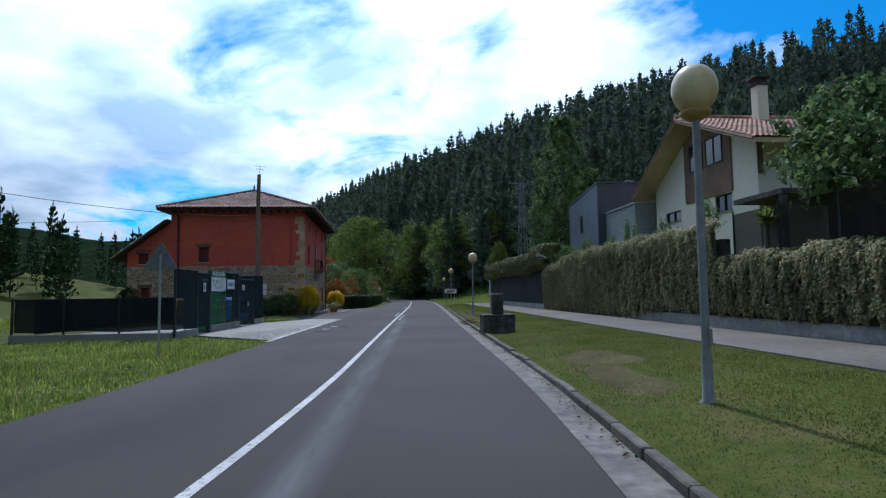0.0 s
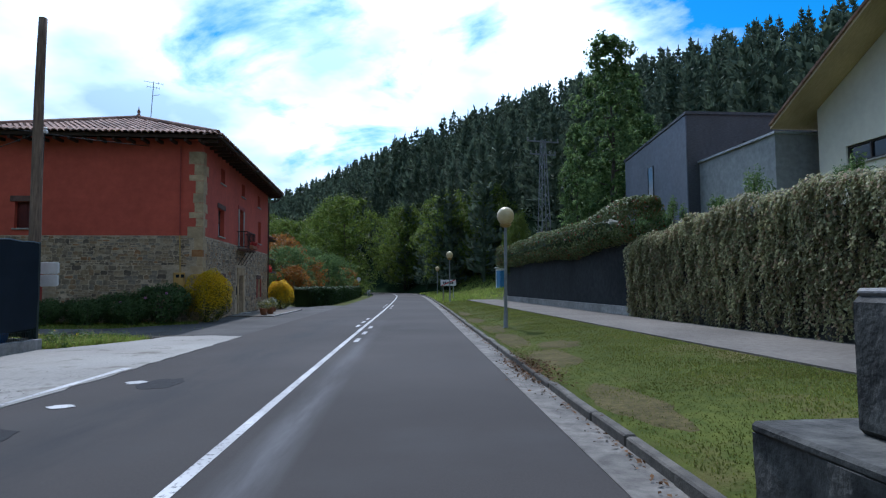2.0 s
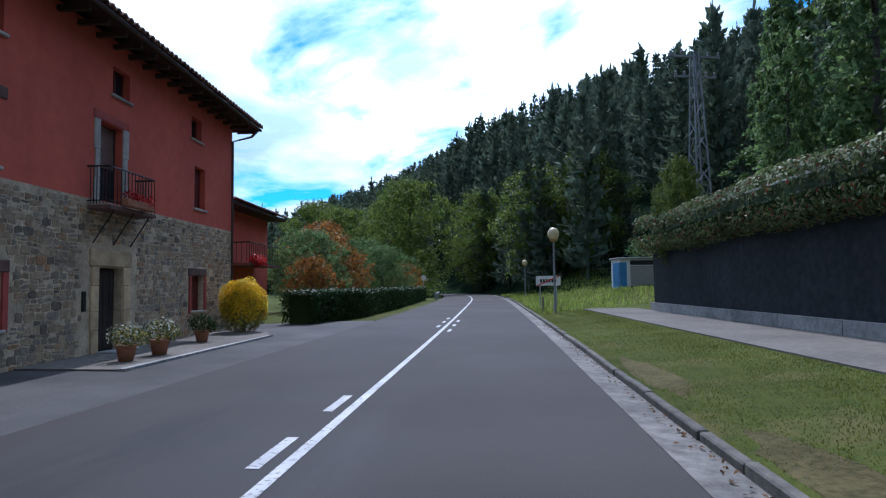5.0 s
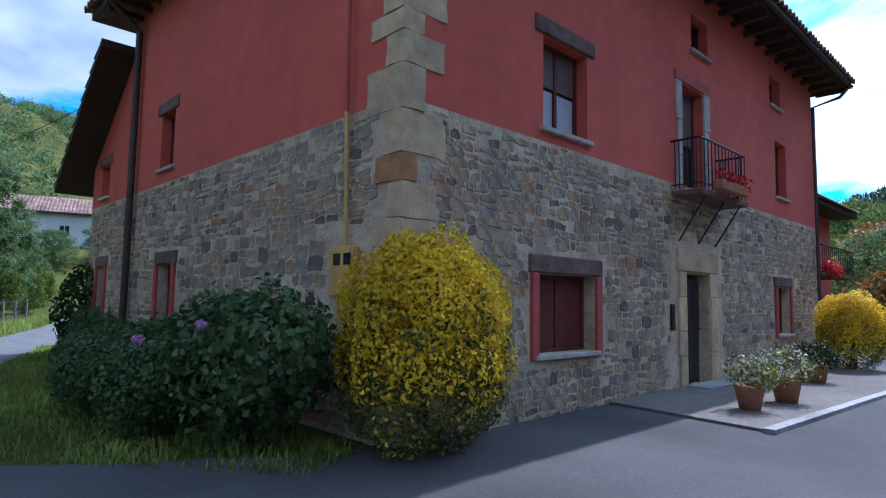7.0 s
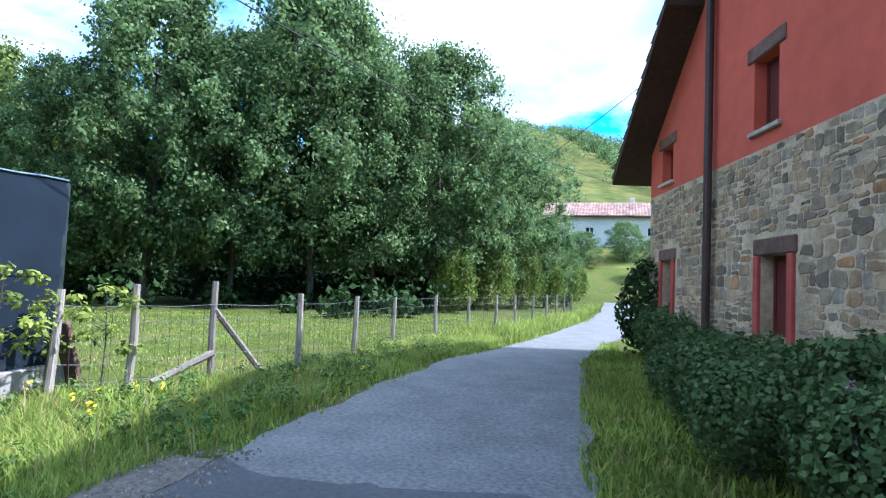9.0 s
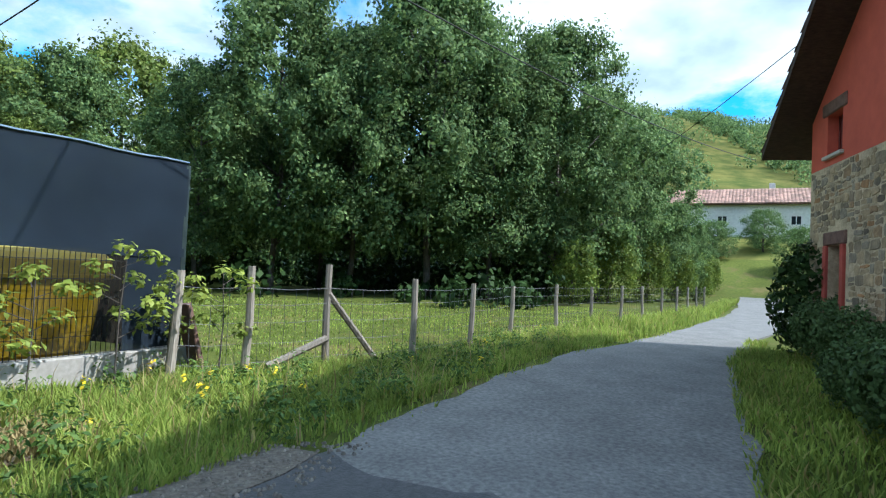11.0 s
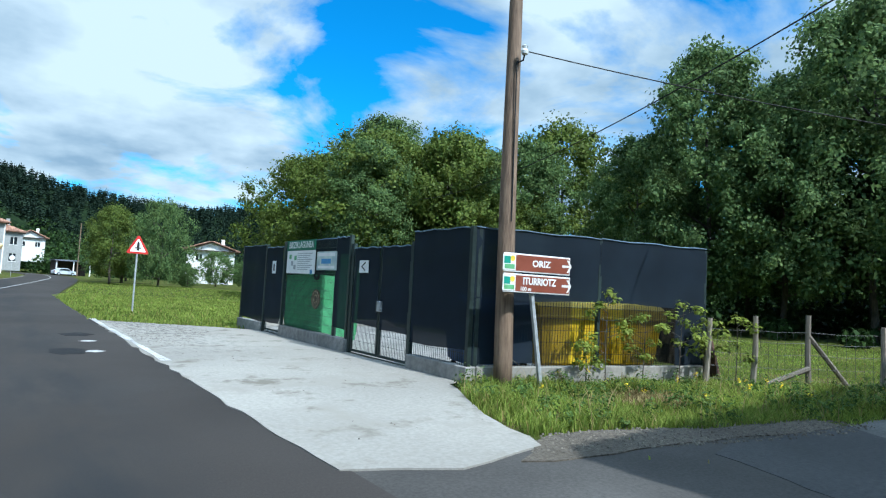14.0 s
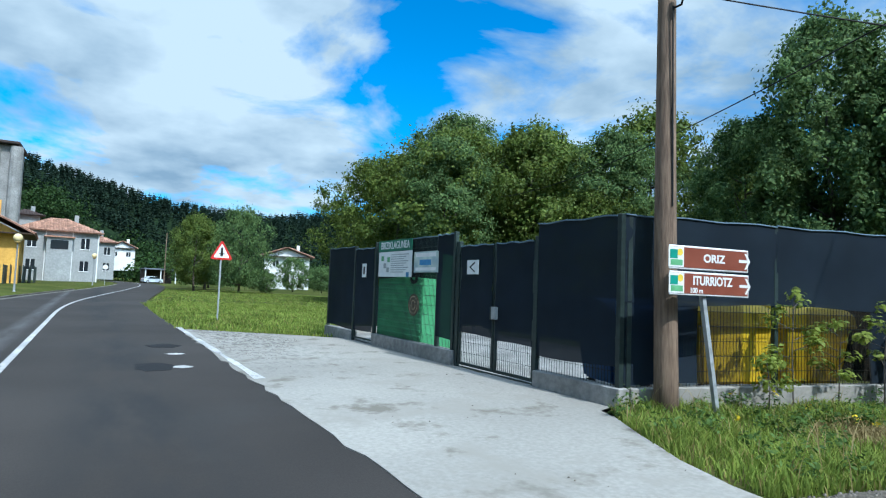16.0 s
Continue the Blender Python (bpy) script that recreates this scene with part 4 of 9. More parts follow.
def tiles_on(slope_pts, name, parent, material, column=0.24, course=0.4):
    """Barrel tiles on a four-cornered slope: eave left, eave right, top right, top left (equal tops for a triangle)."""
    a, b, c, d = (Vector(p) for p in slope_pts)
    wide = (b - a).length
    eave = (b - a).normalized()
    up = ((d + c) / 2 - (a + b) / 2)
    up = (up - eave * up.dot(eave)).normalized()
    nrm = eave.cross(up).normalized()
    if nrm.z < 0:
        nrm = -nrm
    du, dv = (d - a).dot(eave), (d - a).dot(up)
    cu, cv = (c - a).dot(eave), (c - a).dot(up)
    V, F = [], []
    n = int(wide / column)
    for i in range(n):
        u = (i + 0.5) * wide / n
        # how far up this column reaches
        top = dv
        if u < du:
            top = dv * u / du if du > 1e-6 else dv
        elif u > cu:
            top = cv * (wide - u) / (wide - cu) if wide - cu > 1e-6 else cv
        steps = max(1, int(top / course))
        for k in range(steps):
            v0, v1 = -0.06 + k * course, -0.06 + min(top + 0.06, (k + 1) * course + 0.05)
            lift0, lift1 = 0.05, 0.02
            h0 = len(V)
            for v, lift, w in ((v0, lift0, 0.58), (v1, lift1, 0.48)):
                for t in (-1.0, -0.55, 0.0, 0.55, 1.0):
                    off = column * w * t
                    hgt = lift + 0.075 * math.cos(t * math.pi / 2)
                    V.append(tuple(a + eave * (u + off) + up * v + nrm * hgt))
            for t in range(4):
                F.append((h0 + t, h0 + t + 1, h0 + 6 + t, h0 + 5 + t))
            F.append((h0, h0 + 2, h0 + 4, h0 + 4)) if False else None
    me = quads_mesh(name, V, F)
    return part(name, me, material, parent, "", "stuff", True)


def eave_course(a, b, up, parent, material, column=0.24):
    """The lowest course, tile by tile: a half-round clay tile with thickness, on one shared mesh."""
    a, b, up = Vector(a), Vector(b), Vector(up).normalized()
    eave = (b - a).normalized()
    nrm = eave.cross(up).normalized()
    if nrm.z < 0:
        nrm = -nrm
    bm = bmesh.new()
    rings = []
    for v, w in ((-0.14, 0.62), (0.3, 0.5)):
        ring = []
        for lift in (0.1, 0.082):
            for t in (-1.0, -0.55, 0.0, 0.55, 1.0) if lift == 0.1 else (1.0, 0.55, 0.0, -0.55, -1.0):
                ring.append(bm.verts.new((column * w * t * (0.98 if lift < 0.1 else 1.0), v, 0.05 + lift * math.cos(t * math.pi / 2) - (0.1 - lift))))
        rings.append(ring)
    for k in range(10):
        bm.faces.new((rings[0][k], rings[0][(k + 1) % 10], rings[1][(k + 1) % 10], rings[1][k]))
    bm.faces.new(rings[0])
    me = None
    n = int((b - a).length / column)
    r = random.Random(71)
    for k in range(n):
        p = a + eave * ((k + 0.5) * (b - a).length / n) + nrm * r.uniform(0.004, 0.014)
        m = Matrix((eave, up, nrm)).transposed().to_4x4()
        m.translation = p
        if me is None:
            ob = part("roof_tile", bm, material, parent)
            me = ob.data
        else:
            ob = new("roof_tile", me)
            ob.parent = parent
        ob.matrix_basis = m @ pose(0, r.uniform(-0.015, 0.015), 0, 0, 0, r.uniform(-1.5, 1.5))


def deck(points, thick, name, parent, material, label=""):
    """A roof slab under the tiles."""
    bm = bmesh.new()
    top = [bm.verts.new(p) for p in points]
    low = [bm.verts.new((p[0], p[1], p[2] - thick)) for p in points]
    bm.faces.new(top)
    bm.faces.new(low[::-1])
    for i in range(len(points)):
        j = (i + 1) % len(points)
        bm.faces.new((top[i], top[j], low[j], low[i]))
    return part(name, bm, material, parent, label)


OV = 0.75
E0, E1, E2, E3 = (OV, -OV, EAVE + 0.12), (OV, FRONT_LEN + OV, EAVE + 0.12), (-SIDE_LEN - OV, FRONT_LEN + OV, EAVE + 0.12), (-SIDE_LEN - OV, -OV, EAVE + 0.12)
RZ = EAVE + 0.12 + 2.15
R0, R1 = (-SIDE_LEN / 2, 5.1, RZ), (-SIDE_LEN / 2, FRONT_LEN - 5.1, RZ)
roof = part("roof", boxed(-SIDE_LEN / 2 - 0.12, -SIDE_LEN / 2 + 0.12, R0[1], R1[1], RZ - 0.05, RZ + 0.1, 0.04), TILE_OLD, red_house, "weathered clay tile hip roof with dark wooden eaves")
for pts in ((E0, E1, R1, R0), (E2, E3, R0, R1), (E3, E0, R0, R0), (E1, E2, R1, R1)):
    pp = pts if pts[2] != pts[3] else pts[:3]
    deck(pp, 0.14, "roof_deck", roof, EAVE_WOOD)
    tiles_on(pts, "tiles", roof, TILE_OLD)
slope_up = Vector(R0) - Vector(E0)
eave_course(E0, E1, (slope_up.x, 0, slope_up.z), roof, TILE_EAVE)
eave_course(E3, E0, (0, slope_up.y, slope_up.z), roof, TILE_EAVE)
for a, b in ((E0, R0), (E1, R1), (E2, R1), (E3, R0)):
    part("hip_tiles", tubed([Vector(a) + Vector((0, 0, 0.1)), Vector(b) + Vector((0, 0, 0.1))], 0.11, 8), TILE_OLD, roof)
for k in range(24):
    y = -OV + 0.25 + k * (FRONT_LEN + 2 * OV - 0.5) / 23
    part("rafter_end", boxed(0.0, OV - 0.06, y - 0.05, y + 0.05, EAVE - 0.14, EAVE - 0.02), EAVE_WOOD, roof)
for k in range(17):
    x = -SIDE_LEN + 0.3 + k * (SIDE_LEN - 0.3) / 16
    part("rafter_end", boxed(x - 0.05, x + 0.05, -OV + 0.06, 0.0, EAVE - 0.14, EAVE - 0.02), EAVE_WOOD, roof)
# finial, aerial, gutter
bm = lathe([(0.16, 0), (0.12, 0.1), (0.05, 0.2), (0.09, 0.3), (0.03, 0.42), (0, 0.62)], 10)
part("finial", bm, TILE_OLD, roof, smooth=True, at=pose(R0[0], R0[1], RZ + 0.08))
aerial = bmesh.new()
tube(aerial, [(0, 0, -0.4), (0, 0, 2.35)], 0.02, 6)
for z, w in ((2.3, 0.45), (2.05, 0.3)):
    tube(aerial, [(-w, 0, z), (w, 0, z)], 0.012, 5)
    for k in range(5):
        x = -w + k * w / 2
        tube(aerial, [(x, -0.22, z), (x, 0.22, z)], 0.008, 4)
tube(aerial, [(0, 0, 1.6), (0.35, 0.1, 1.75)], 0.012, 5)
part("aerial", aerial, GALV, roof, at=pose(-4.6, 6.6, RZ + 0.1, 0, 3, 20))
gut = tubed([(OV + 0.06, -OV, EAVE + 0.06), (OV + 0.06, FRONT_LEN + OV, EAVE + 0.04)], 0.06, 8)
part("gutter", gut, PIPE_BROWN, roof)
part("downpipe", tubed([(OV + 0.05, FRONT_LEN + OV - 0.2, EAVE), (OV - 0.1, FRONT_LEN + 0.2, EAVE - 0.35), (0.08, FRONT_LEN - 0.15, EAVE - 0.6), (0.08, FRONT_LEN - 0.15, 0.1)], 0.045, 8), PIPE_BROWN, red_house)
part("downpipe", tubed([(-SIDE_LEN + 0.55, -OV + 0.05, EAVE), (-SIDE_LEN + 0.55, -0.12, EAVE - 0.5), (-SIDE_LEN + 0.55, -0.12, 0.05)], 0.07, 10), PIPE_BROWN, red_house)
# wing roof: one slope falling away from the road
W0 = (-SIDE_LEN - 0.02, -0.7, wing_top(SIDE_LEN) + 0.12)
W1 = (-SIDE_LEN - 0.02, 9.3, wing_top(SIDE_LEN) + 0.12)
W2 = (-SIDE_LEN - WING_LEN - 0.75, 9.3, wing_top(SIDE_LEN + WING_LEN + 0.75) + 0.12)
W3 = (-SIDE_LEN - WING_LEN - 0.75, -0.7, wing_top(SIDE_LEN + WING_LEN + 0.75) + 0.12)
wing_roof = deck((W0, W1, W2, W3), 0.16, "wing_roof", red_house, EAVE_WOOD, "lean-to roof with dark wooden verge")
tiles_on((W2, W3, W0, W1), "tiles", wing_roof, TILE_OLD)


def window(place, hole, parent, kind="glass", lintel=None, sill=PALE_STONE, trim=None):
    ua, ub, za, zb = hole
    depth = -0.2
    w = part("window", solid(place, ua, ub, depth - 0.06, depth - 0.04, za, zb), DARK_DOOR if kind != "glass" else GLASS, parent)
    for p, q, r, s in ((ua, ua + 0.06, za, zb), (ub - 0.06, ub, za, zb), (ua + 0.06, ub - 0.06, zb - 0.06, zb), (ua + 0.06, ub - 0.06, za, za + 0.06), ((ua + ub) / 2 - 0.03, (ua + ub) / 2 + 0.03, za + 0.06, zb - 0.06)):
        part("frame", solid(place, p, q, depth - 0.035, depth + 0.02, r, s), RED_WOOD, w)
    if kind == "curtain":
        part("curtain", solid(place, ua + 0.06, (ua + ub) / 2 - 0.03, depth - 0.034, depth - 0.02, za + 0.06, za + 0.62), CURTAIN, w)
        part("curtain", solid(place, (ua + ub) / 2 + 0.03, ub - 0.06, depth - 0.034, depth - 0.02, za + 0.06, za + 0.62), CURTAIN, w)
        part("blind", solid(place, ua + 0.06, ub - 0.06, depth - 0.033, depth + 0.0, za + 0.66, zb - 0.06), BLIND, w)
    if kind == "shutter":
        for p, q in ((ua + 0.06, (ua + ub) / 2 - 0.03), ((ua + ub) / 2 + 0.03, ub - 0.06)):
            part("shutter", solid(place, p, q, depth - 0.034, depth + 0.005, za + 0.06, zb - 0.06, 0.008), RED_WOOD, w)
    if lintel:
        part("lintel", solid(place, ua - 0.18, ub + 0.18, -0.12, 0.035, zb + 0.002, zb + 0.24, 0.02), lintel, w)
    if sill:
        part("sill", solid(place, ua - 0.08, ub + 0.08, -0.16, 0.07, za - 0.07, za - 0.002, 0.012), sill, w)
    if trim:
        for p, q, r, s in ((ua - 0.14, ua - 0.002, za - 0.06, zb), (ub + 0.002, ub + 0.14, za - 0.06, zb)):
            part("jamb", solid(place, p, q, -0.1, 0.05, r, s, 0.01), trim, w)
    return w


window(front, front_low[0], red_house, "shutter", BROWN_STONE, PALE_STONE, RED_TRIM)
window(front, front_low[2], red_house, "shutter", BROWN_STONE, PALE_STONE, RED_TRIM)
window(front, front_up[0], red_house, "curtain", BROWN_STONE, PALE_STONE)
window(front, front_up[2], red_house, "shutter", None, PALE_STONE)
for h in front_up[3:]:
    window(front, h, red_house, "glass", None, PALE_STONE)
for h in side_low:
    window(side, h, red_house, "shutter", BROWN_STONE, None, RED_TRIM)
for h in side_up:
    window(side, h, red_house, "shutter", BROWN_STONE, PALE_STONE)
# front door with pale stone surround
ua, ub, za, zb = front_low[1]
door = part("door", solid(front, ua + 0.03, ub - 0.03, -0.26, -0.2, 0.02, zb - 0.03, 0.01), DARK_DOOR, red_house, "dark wooden front door with an iron grille")
for k in range(4):
    part("board", solid(front, ua + 0.06 + k * 0.225, ua + 0.265 + k * 0.225, -0.2, -0.17, 0.06, zb - 0.08, 0.012), DARK_DOOR, door)
for k in range(6):
    u = ua + 0.12 + k * 0.15
    part("bar", tubed([front(u, -0.14, 1.05), front(u, -0.14, zb - 0.15)], 0.008, 5), IRON, door)
part("door_handle", tubed([front(ub - 0.16, -0.165, 1.0), front(ub - 0.16, -0.1, 1.0), front(ub - 0.27, -0.1, 1.0)], 0.012, 6), IRON, door)
for k, (p, q) in enumerate(((ua - 0.3, ua - 0.002), (ub + 0.002, ub + 0.32))):
    z = 0.0
    for hgt in (0.55, 0.42, 0.6, 0.45):
        part("door_jamb_stone", solid(front, p + 0.03 * ((k + int(hgt * 20)) % 2), q, -0.12, 0.045, z + 0.006, z + hgt, 0.015), SANDSTONE, red_house)
        z += hgt
part("door_head_stone", solid(front, ua - 0.34, ub + 0.36, -0.12, 0.05, 2.026, 2.42, 0.02), SANDSTONE, red_house)
part("door_step", boxed(0.05, 0.45, ua - 0.15, ub + 0.15, -0.02, 0.06, 0.015), CONCRETE_GREY, red_house)
# balcony and its door
ua, ub, za, zb = front_up[1]
bdoor = part("balcony_door", solid(front, ua, ub, -0.28, -0.24, za, zb), GLASS, red_house, "balcony door with half-lowered blind")
part("blind", solid(front, ua + 0.05, ub - 0.05, -0.24, -0.2, za + 0.85, zb - 0.03), BLIND, bdoor)
for p, q in ((ua, ua + 0.05), (ub - 0.05, ub)):
    part("frame", solid(front, p, q, -0.24, -0.18, za, zb), DARK_DOOR, bdoor)
for p, q in ((ua - 0.17, ua - 0.002), (ub + 0.002, ub + 0.2)):
    for z0, z1, e in ((za - 0.05, 4.1, 0.05), (4.106, 4.75, 0.0), (4.756, zb + 0.02, 0.05)):
        part("jamb_stone", solid(front, p - (e if p < ua else 0), q + (e if p > ua else 0), -0.1, 0.04, z0, z1, 0.012), PALE_STONE, bdoor)
part("lintel", solid(front, ua - 0.25, ub + 0.28, -0.1, 0.03, zb + 0.025, zb + 0.22, 0.015), RED_TRIM, bdoor)
balcony = part("balcony", boxed(0.03, 0.56, 6.05, 8.1, 3.3, 3.4, 0.015), BROWN_STONE, red_house, "small iron balcony with flower boxes")
part("handrail", tubed([(0.0, 6.08, 4.28), (0.52, 6.08, 4.28), (0.52, 8.06, 4.28), (0.0, 8.06, 4.28)], 0.022, 6), IRON, balcony)
part("bottom_rail", tubed([(0.0, 6.08, 3.5), (0.52, 6.08, 3.5), (0.52, 8.06, 3.5), (0.0, 8.06, 3.5)], 0.014, 6), IRON, balcony)
bar = tubed([(0, 0, 3.42), (0, 0, 4.28)], 0.011, 5)
bar_mesh = None
for k in range(14 + 12):
    x, y = (0.52, 6.08 + (k - 6) * 1.98 / 13) if 6 <= k < 20 else ((k + 1) * 0.074, 6.08) if k < 6 else ((k - 19) * 0.074, 8.06)
    if bar_mesh is None:
        ob = part("bar", bar, IRON, balcony)
        bar_mesh = ob.data
    else:
        ob = new("bar", bar_mesh)
        ob.parent = balcony
    ob.matrix_basis = pose(x, y, 0)
for y in (6.3, 7.1, 7.85):
    part("bracket", tubed([(0.5, y, 3.3), (0.02, y, 2.55)], 0.016, 6), IRON, balcony)
part("flower_box", boxed(0.54, 0.72, 6.5, 7.7, 3.42, 3.6, 0.02), TERRACOTTA, balcony)
P_, N_ = blob_points([(0.63, 6.8, 3.66, 0.2, 0.4, 0.16), (0.64, 7.4, 3.62, 0.22, 0.4, 0.2)], 260, 5, 0.2)
part("balcony_flowers", quads_mesh("balcony_flowers", *leaves(P_, N_, 0.07, 0.8, seed=3)), PETAL_RED, balcony, "", "stuff")
part("wall_tap_box", solid(front, 5.95, 6.08, 0.0, 0.04, 1.0, 1.45, 0.01), IRON, red_house)
# corner stones, alternating long and short
z, k = -0.08, 0
r = random.Random(21)
done = False
while z < EAVE - 0.5:
    hgt = r.uniform(0.24, 0.54)
    rusty = z < 3.1 < z + hgt and not done
    done = done or rusty
    la, lb = (0.6, 0.3) if k % 2 else (0.36, 0.5)
    la, lb = la * r.uniform(0.7, 1.25), lb * r.uniform(0.7, 1.25)
    if rusty:
        hgt, la, lb = 0.3, 0.2, 0.42
    bm = boxed(-lb, 0.01 + r.uniform(0, 0.012), -0.01 - r.uniform(0, 0.012), la, z + 0.006, min(z + hgt, EAVE - 0.12) - 0.006)
    bmesh.ops.subdivide_edges(bm, edges=bm.edges[:], cuts=3, use_grid_fill=True)
    for v in bm.verts:
        v.co += Vector(noise.noise_vector(v.co * 5.3 + Vector((k * 3.1, 0, 0)))) * 0.016
    part("corner_stone", bm, SANDSTONE_RED if rusty else SANDSTONE, red_house)
    z += hgt
    k += 1
# yellow meter cabinet and its pipe
cab = part("meter_cabinet", solid(side, 0.66, 1.1, 0.02, 0.12, 1.45, 2.03, 0.015), BOX_YELLOW, red_house, "yellow utility meter cabinet")
part("cabinet_door", solid(side, 0.69, 1.07, 0.12, 0.135, 1.48, 2.0, 0.006), BOX_YELLOW, cab)
for u in (0.66, 0.86):
    part("meter_window", solid(side, u, u + 0.13, 0.135, 0.141, 1.82, 1.95), GLASS, cab)
part("gas_pipe", tubed([side(0.84, 0.09, 2.03), side(0.85, 0.08, 2.4), side(0.88, 0.09, STONE_TOP)], 0.026, 8), PIPE_YELLOW, red_house)
part("gas_pipe", tubed([side(0.88, 0.09, STONE_TOP), side(0.9, 0.09, EAVE - 0.2)], 0.024, 8), RED_TRIM, red_house)
# rear house part with a roof edge and a balcony seen past the corner
rear = thing("rear_house", "smaller red house with tiled roof and flowered balcony", "house", (-13.3, 62.3, 0.0), HOUSE_TURN)
part("wall", boxed(-7, 0, 0, 7, -0.1, 5.2), RED_RENDER, rear)
part("roof", boxed(-7.3, 0.9, -0.6, 7.6, 5.2, 5.34), EAVE_WOOD, rear)
tiles_on(((0.95, -0.6, 5.36), (0.95, 7.6, 5.36), (-3.2, 7.6, 6.6), (-3.2, -0.6, 6.6)), "tiles", rear, TILE_OLD)
rb = part("balcony", boxed(0.0, 1.3, 0.5, 5.0, 2.5, 2.62), BROWN_STONE, rear)
part("handrail", tubed([(0, 0.5, 3.55), (1.28, 0.5, 3.55), (1.28, 5, 3.55)], 0.03, 6), IRON, rb)
for k in range(22):
    p = (1.28, 0.5 + (k - 5) * 0.26) if k >= 5 else (0.2 + k * 0.24, 0.5)
    part("bar", tubed([(*p, 2.6), (*p, 3.55)], 0.014, 5), IRON, rb)
P_, N_ = blob_points([(1.3, 1.6, 2.75, 0.25, 1.2, 0.3)], 500, 8, 0.2)
part("balcony_flowers", quads_mesh("balcony_flowers", *leaves(P_, N_, 0.12, 0.8, seed=4)), PETAL_RED, rb, "", "stuff")

# ---- recycling enclosure ----
ENC = (-9.29, 21.75)


def mesh_wires(y0, y1, z0, z1, gap=0.055, fold=(0.25, 0.5, 0.75)):
    """Welded wire mesh in the y-z plane."""
    V, F = [], []

    def bar(p, q, r):
        h = len(V)
        dy, dz = q[0] - p[0], q[1] - p[1]
        n = math.hypot(dy, dz)
        oy, oz = -dz / n * r, dy / n * r
        for (y, z) in (p, q):
            V.extend([(r, y, z), (0, y + oy, z + oz), (-r, y, z), (0, y - oy, z - oz)])
        for k in range(4):
            F.append((h + k, h + (k + 1) % 4, h + 4 + (k + 1) % 4, h + 4 + k))

    n = int((y1 - y0) / gap)
    for k in range(n + 1):
        y = y0 + (y1 - y0) * k / n
        bar((y, z0), (y, z1), 0.0048)
    m = max(2, int((z1 - z0) / 0.2))
    for k in range(m + 1):
        z = z0 + (z1 - z0) * k / m
        bar((y0, z), (y1, z), 0.004)
    return quads_mesh("wire_mesh", V, F)


enclosure = thing("recycling_enclosure", "fenced recycling point, steel mesh covered in black shade cloth", "enclosure", (ENC[0], ENC[1], 0.0), 0.85)
enclosure.scale = (1.0, 1.0, 0.955)
# along y from 0 (far end from the lane) to 11.2 (corner by the pole)
FRONT_POSTS = [(0.0, 2.58), (1.95, 2.58), (3.3, 2.62), (7.0, 2.66), (7.16, 2.45), (9.46, 2.42), (11.15, 2.64)]
for y, h in FRONT_POSTS:
    part("post", boxed(-0.04, 0.04, y - 0.04, y + 0.04, 0.0, h, 0.006), GREEN_STEEL, enclosure)


def cloth(y0, y1, z0, z1, x=0.0, sag=0.03, seed=0, parent=None):
    """A sheet of shade cloth with slight waves, hung on the fence."""
    r = random.Random(seed)
    n, m = max(4, int((y1 - y0) / 0.2)), 8
    ph = r.uniform(0, 6)
    bm = bmesh.new()
    rows = []
    for i in range(n + 1):
        y = y0 + (y1 - y0) * i / n
        row = []
        for j in range(m + 1):
            z = z0 + (z1 - z0) * j / m
            zz = z + (0.025 * math.sin(y * 2.1 + ph) if j in (0,) else 0)
            row.append(bm.verts.new((x + 0.012 * math.sin(y * 5 + ph) * math.sin(math.pi * j / m) + 0.008 * math.sin(z * 6), y, zz)))
        rows.append(row)
    for a, b in zip(rows, rows[1:]):
        for j in range(m):
            bm.faces.new((a[j], b[j], b[j + 1], a[j + 1]))
    ob = part("shade_cloth", bm, CLOTH, parent or enclosure, smooth=True)
    if z1 > 2.3:
        part("hem", tubed([(x + 0.01, y0 + (y1 - y0) * k / 8, z1 + 0.012 * math.sin(k * 1.7 + ph)) for k in range(9)], 0.014, 5), HEM, ob)
    return ob


def plinth(y0, y1, h=0.26):
    part("plinth", boxed(-0.11, 0.1, y0, y1, -0.06, h, 0.012), CONCRETE_GREY, enclosure, "cast concrete plinth")


plinth(-0.02, 1.95); plinth(3.35, 7.08, 0.3); plinth(9.5, 11.24, 0.27)
cloth(0.04, 1.91, 0.3, 2.56, 0.03, seed=1)
small_gate = part("gate", boxed(-0.02, 0.02, 2.0, 2.05, 0.08, 2.5), GREEN_STEEL, enclosure, "narrow mesh gate covered in cloth")
for a in ((2.0, 3.25, 2.45, 2.5), (2.0, 3.25, 0.08, 0.12), (3.2, 3.25, 0.12, 2.45)):
    part("gate_bar", boxed(-0.02, 0.02, *a), GREEN_STEEL, small_gate)
cloth(2.03, 3.22, 0.32, 2.48, 0.03, seed=2, parent=small_gate)
notice = part("notice", boxed(0.05, 0.056, 2.52, 2.78, 1.72, 2.08), PRINT_WHITE, small_gate, "small white pictogram notice")
part("pictogram", boxed(0.0565, 0.058, 2.6, 2.7, 1.8, 2.0), PRINT_BLACK, notice)
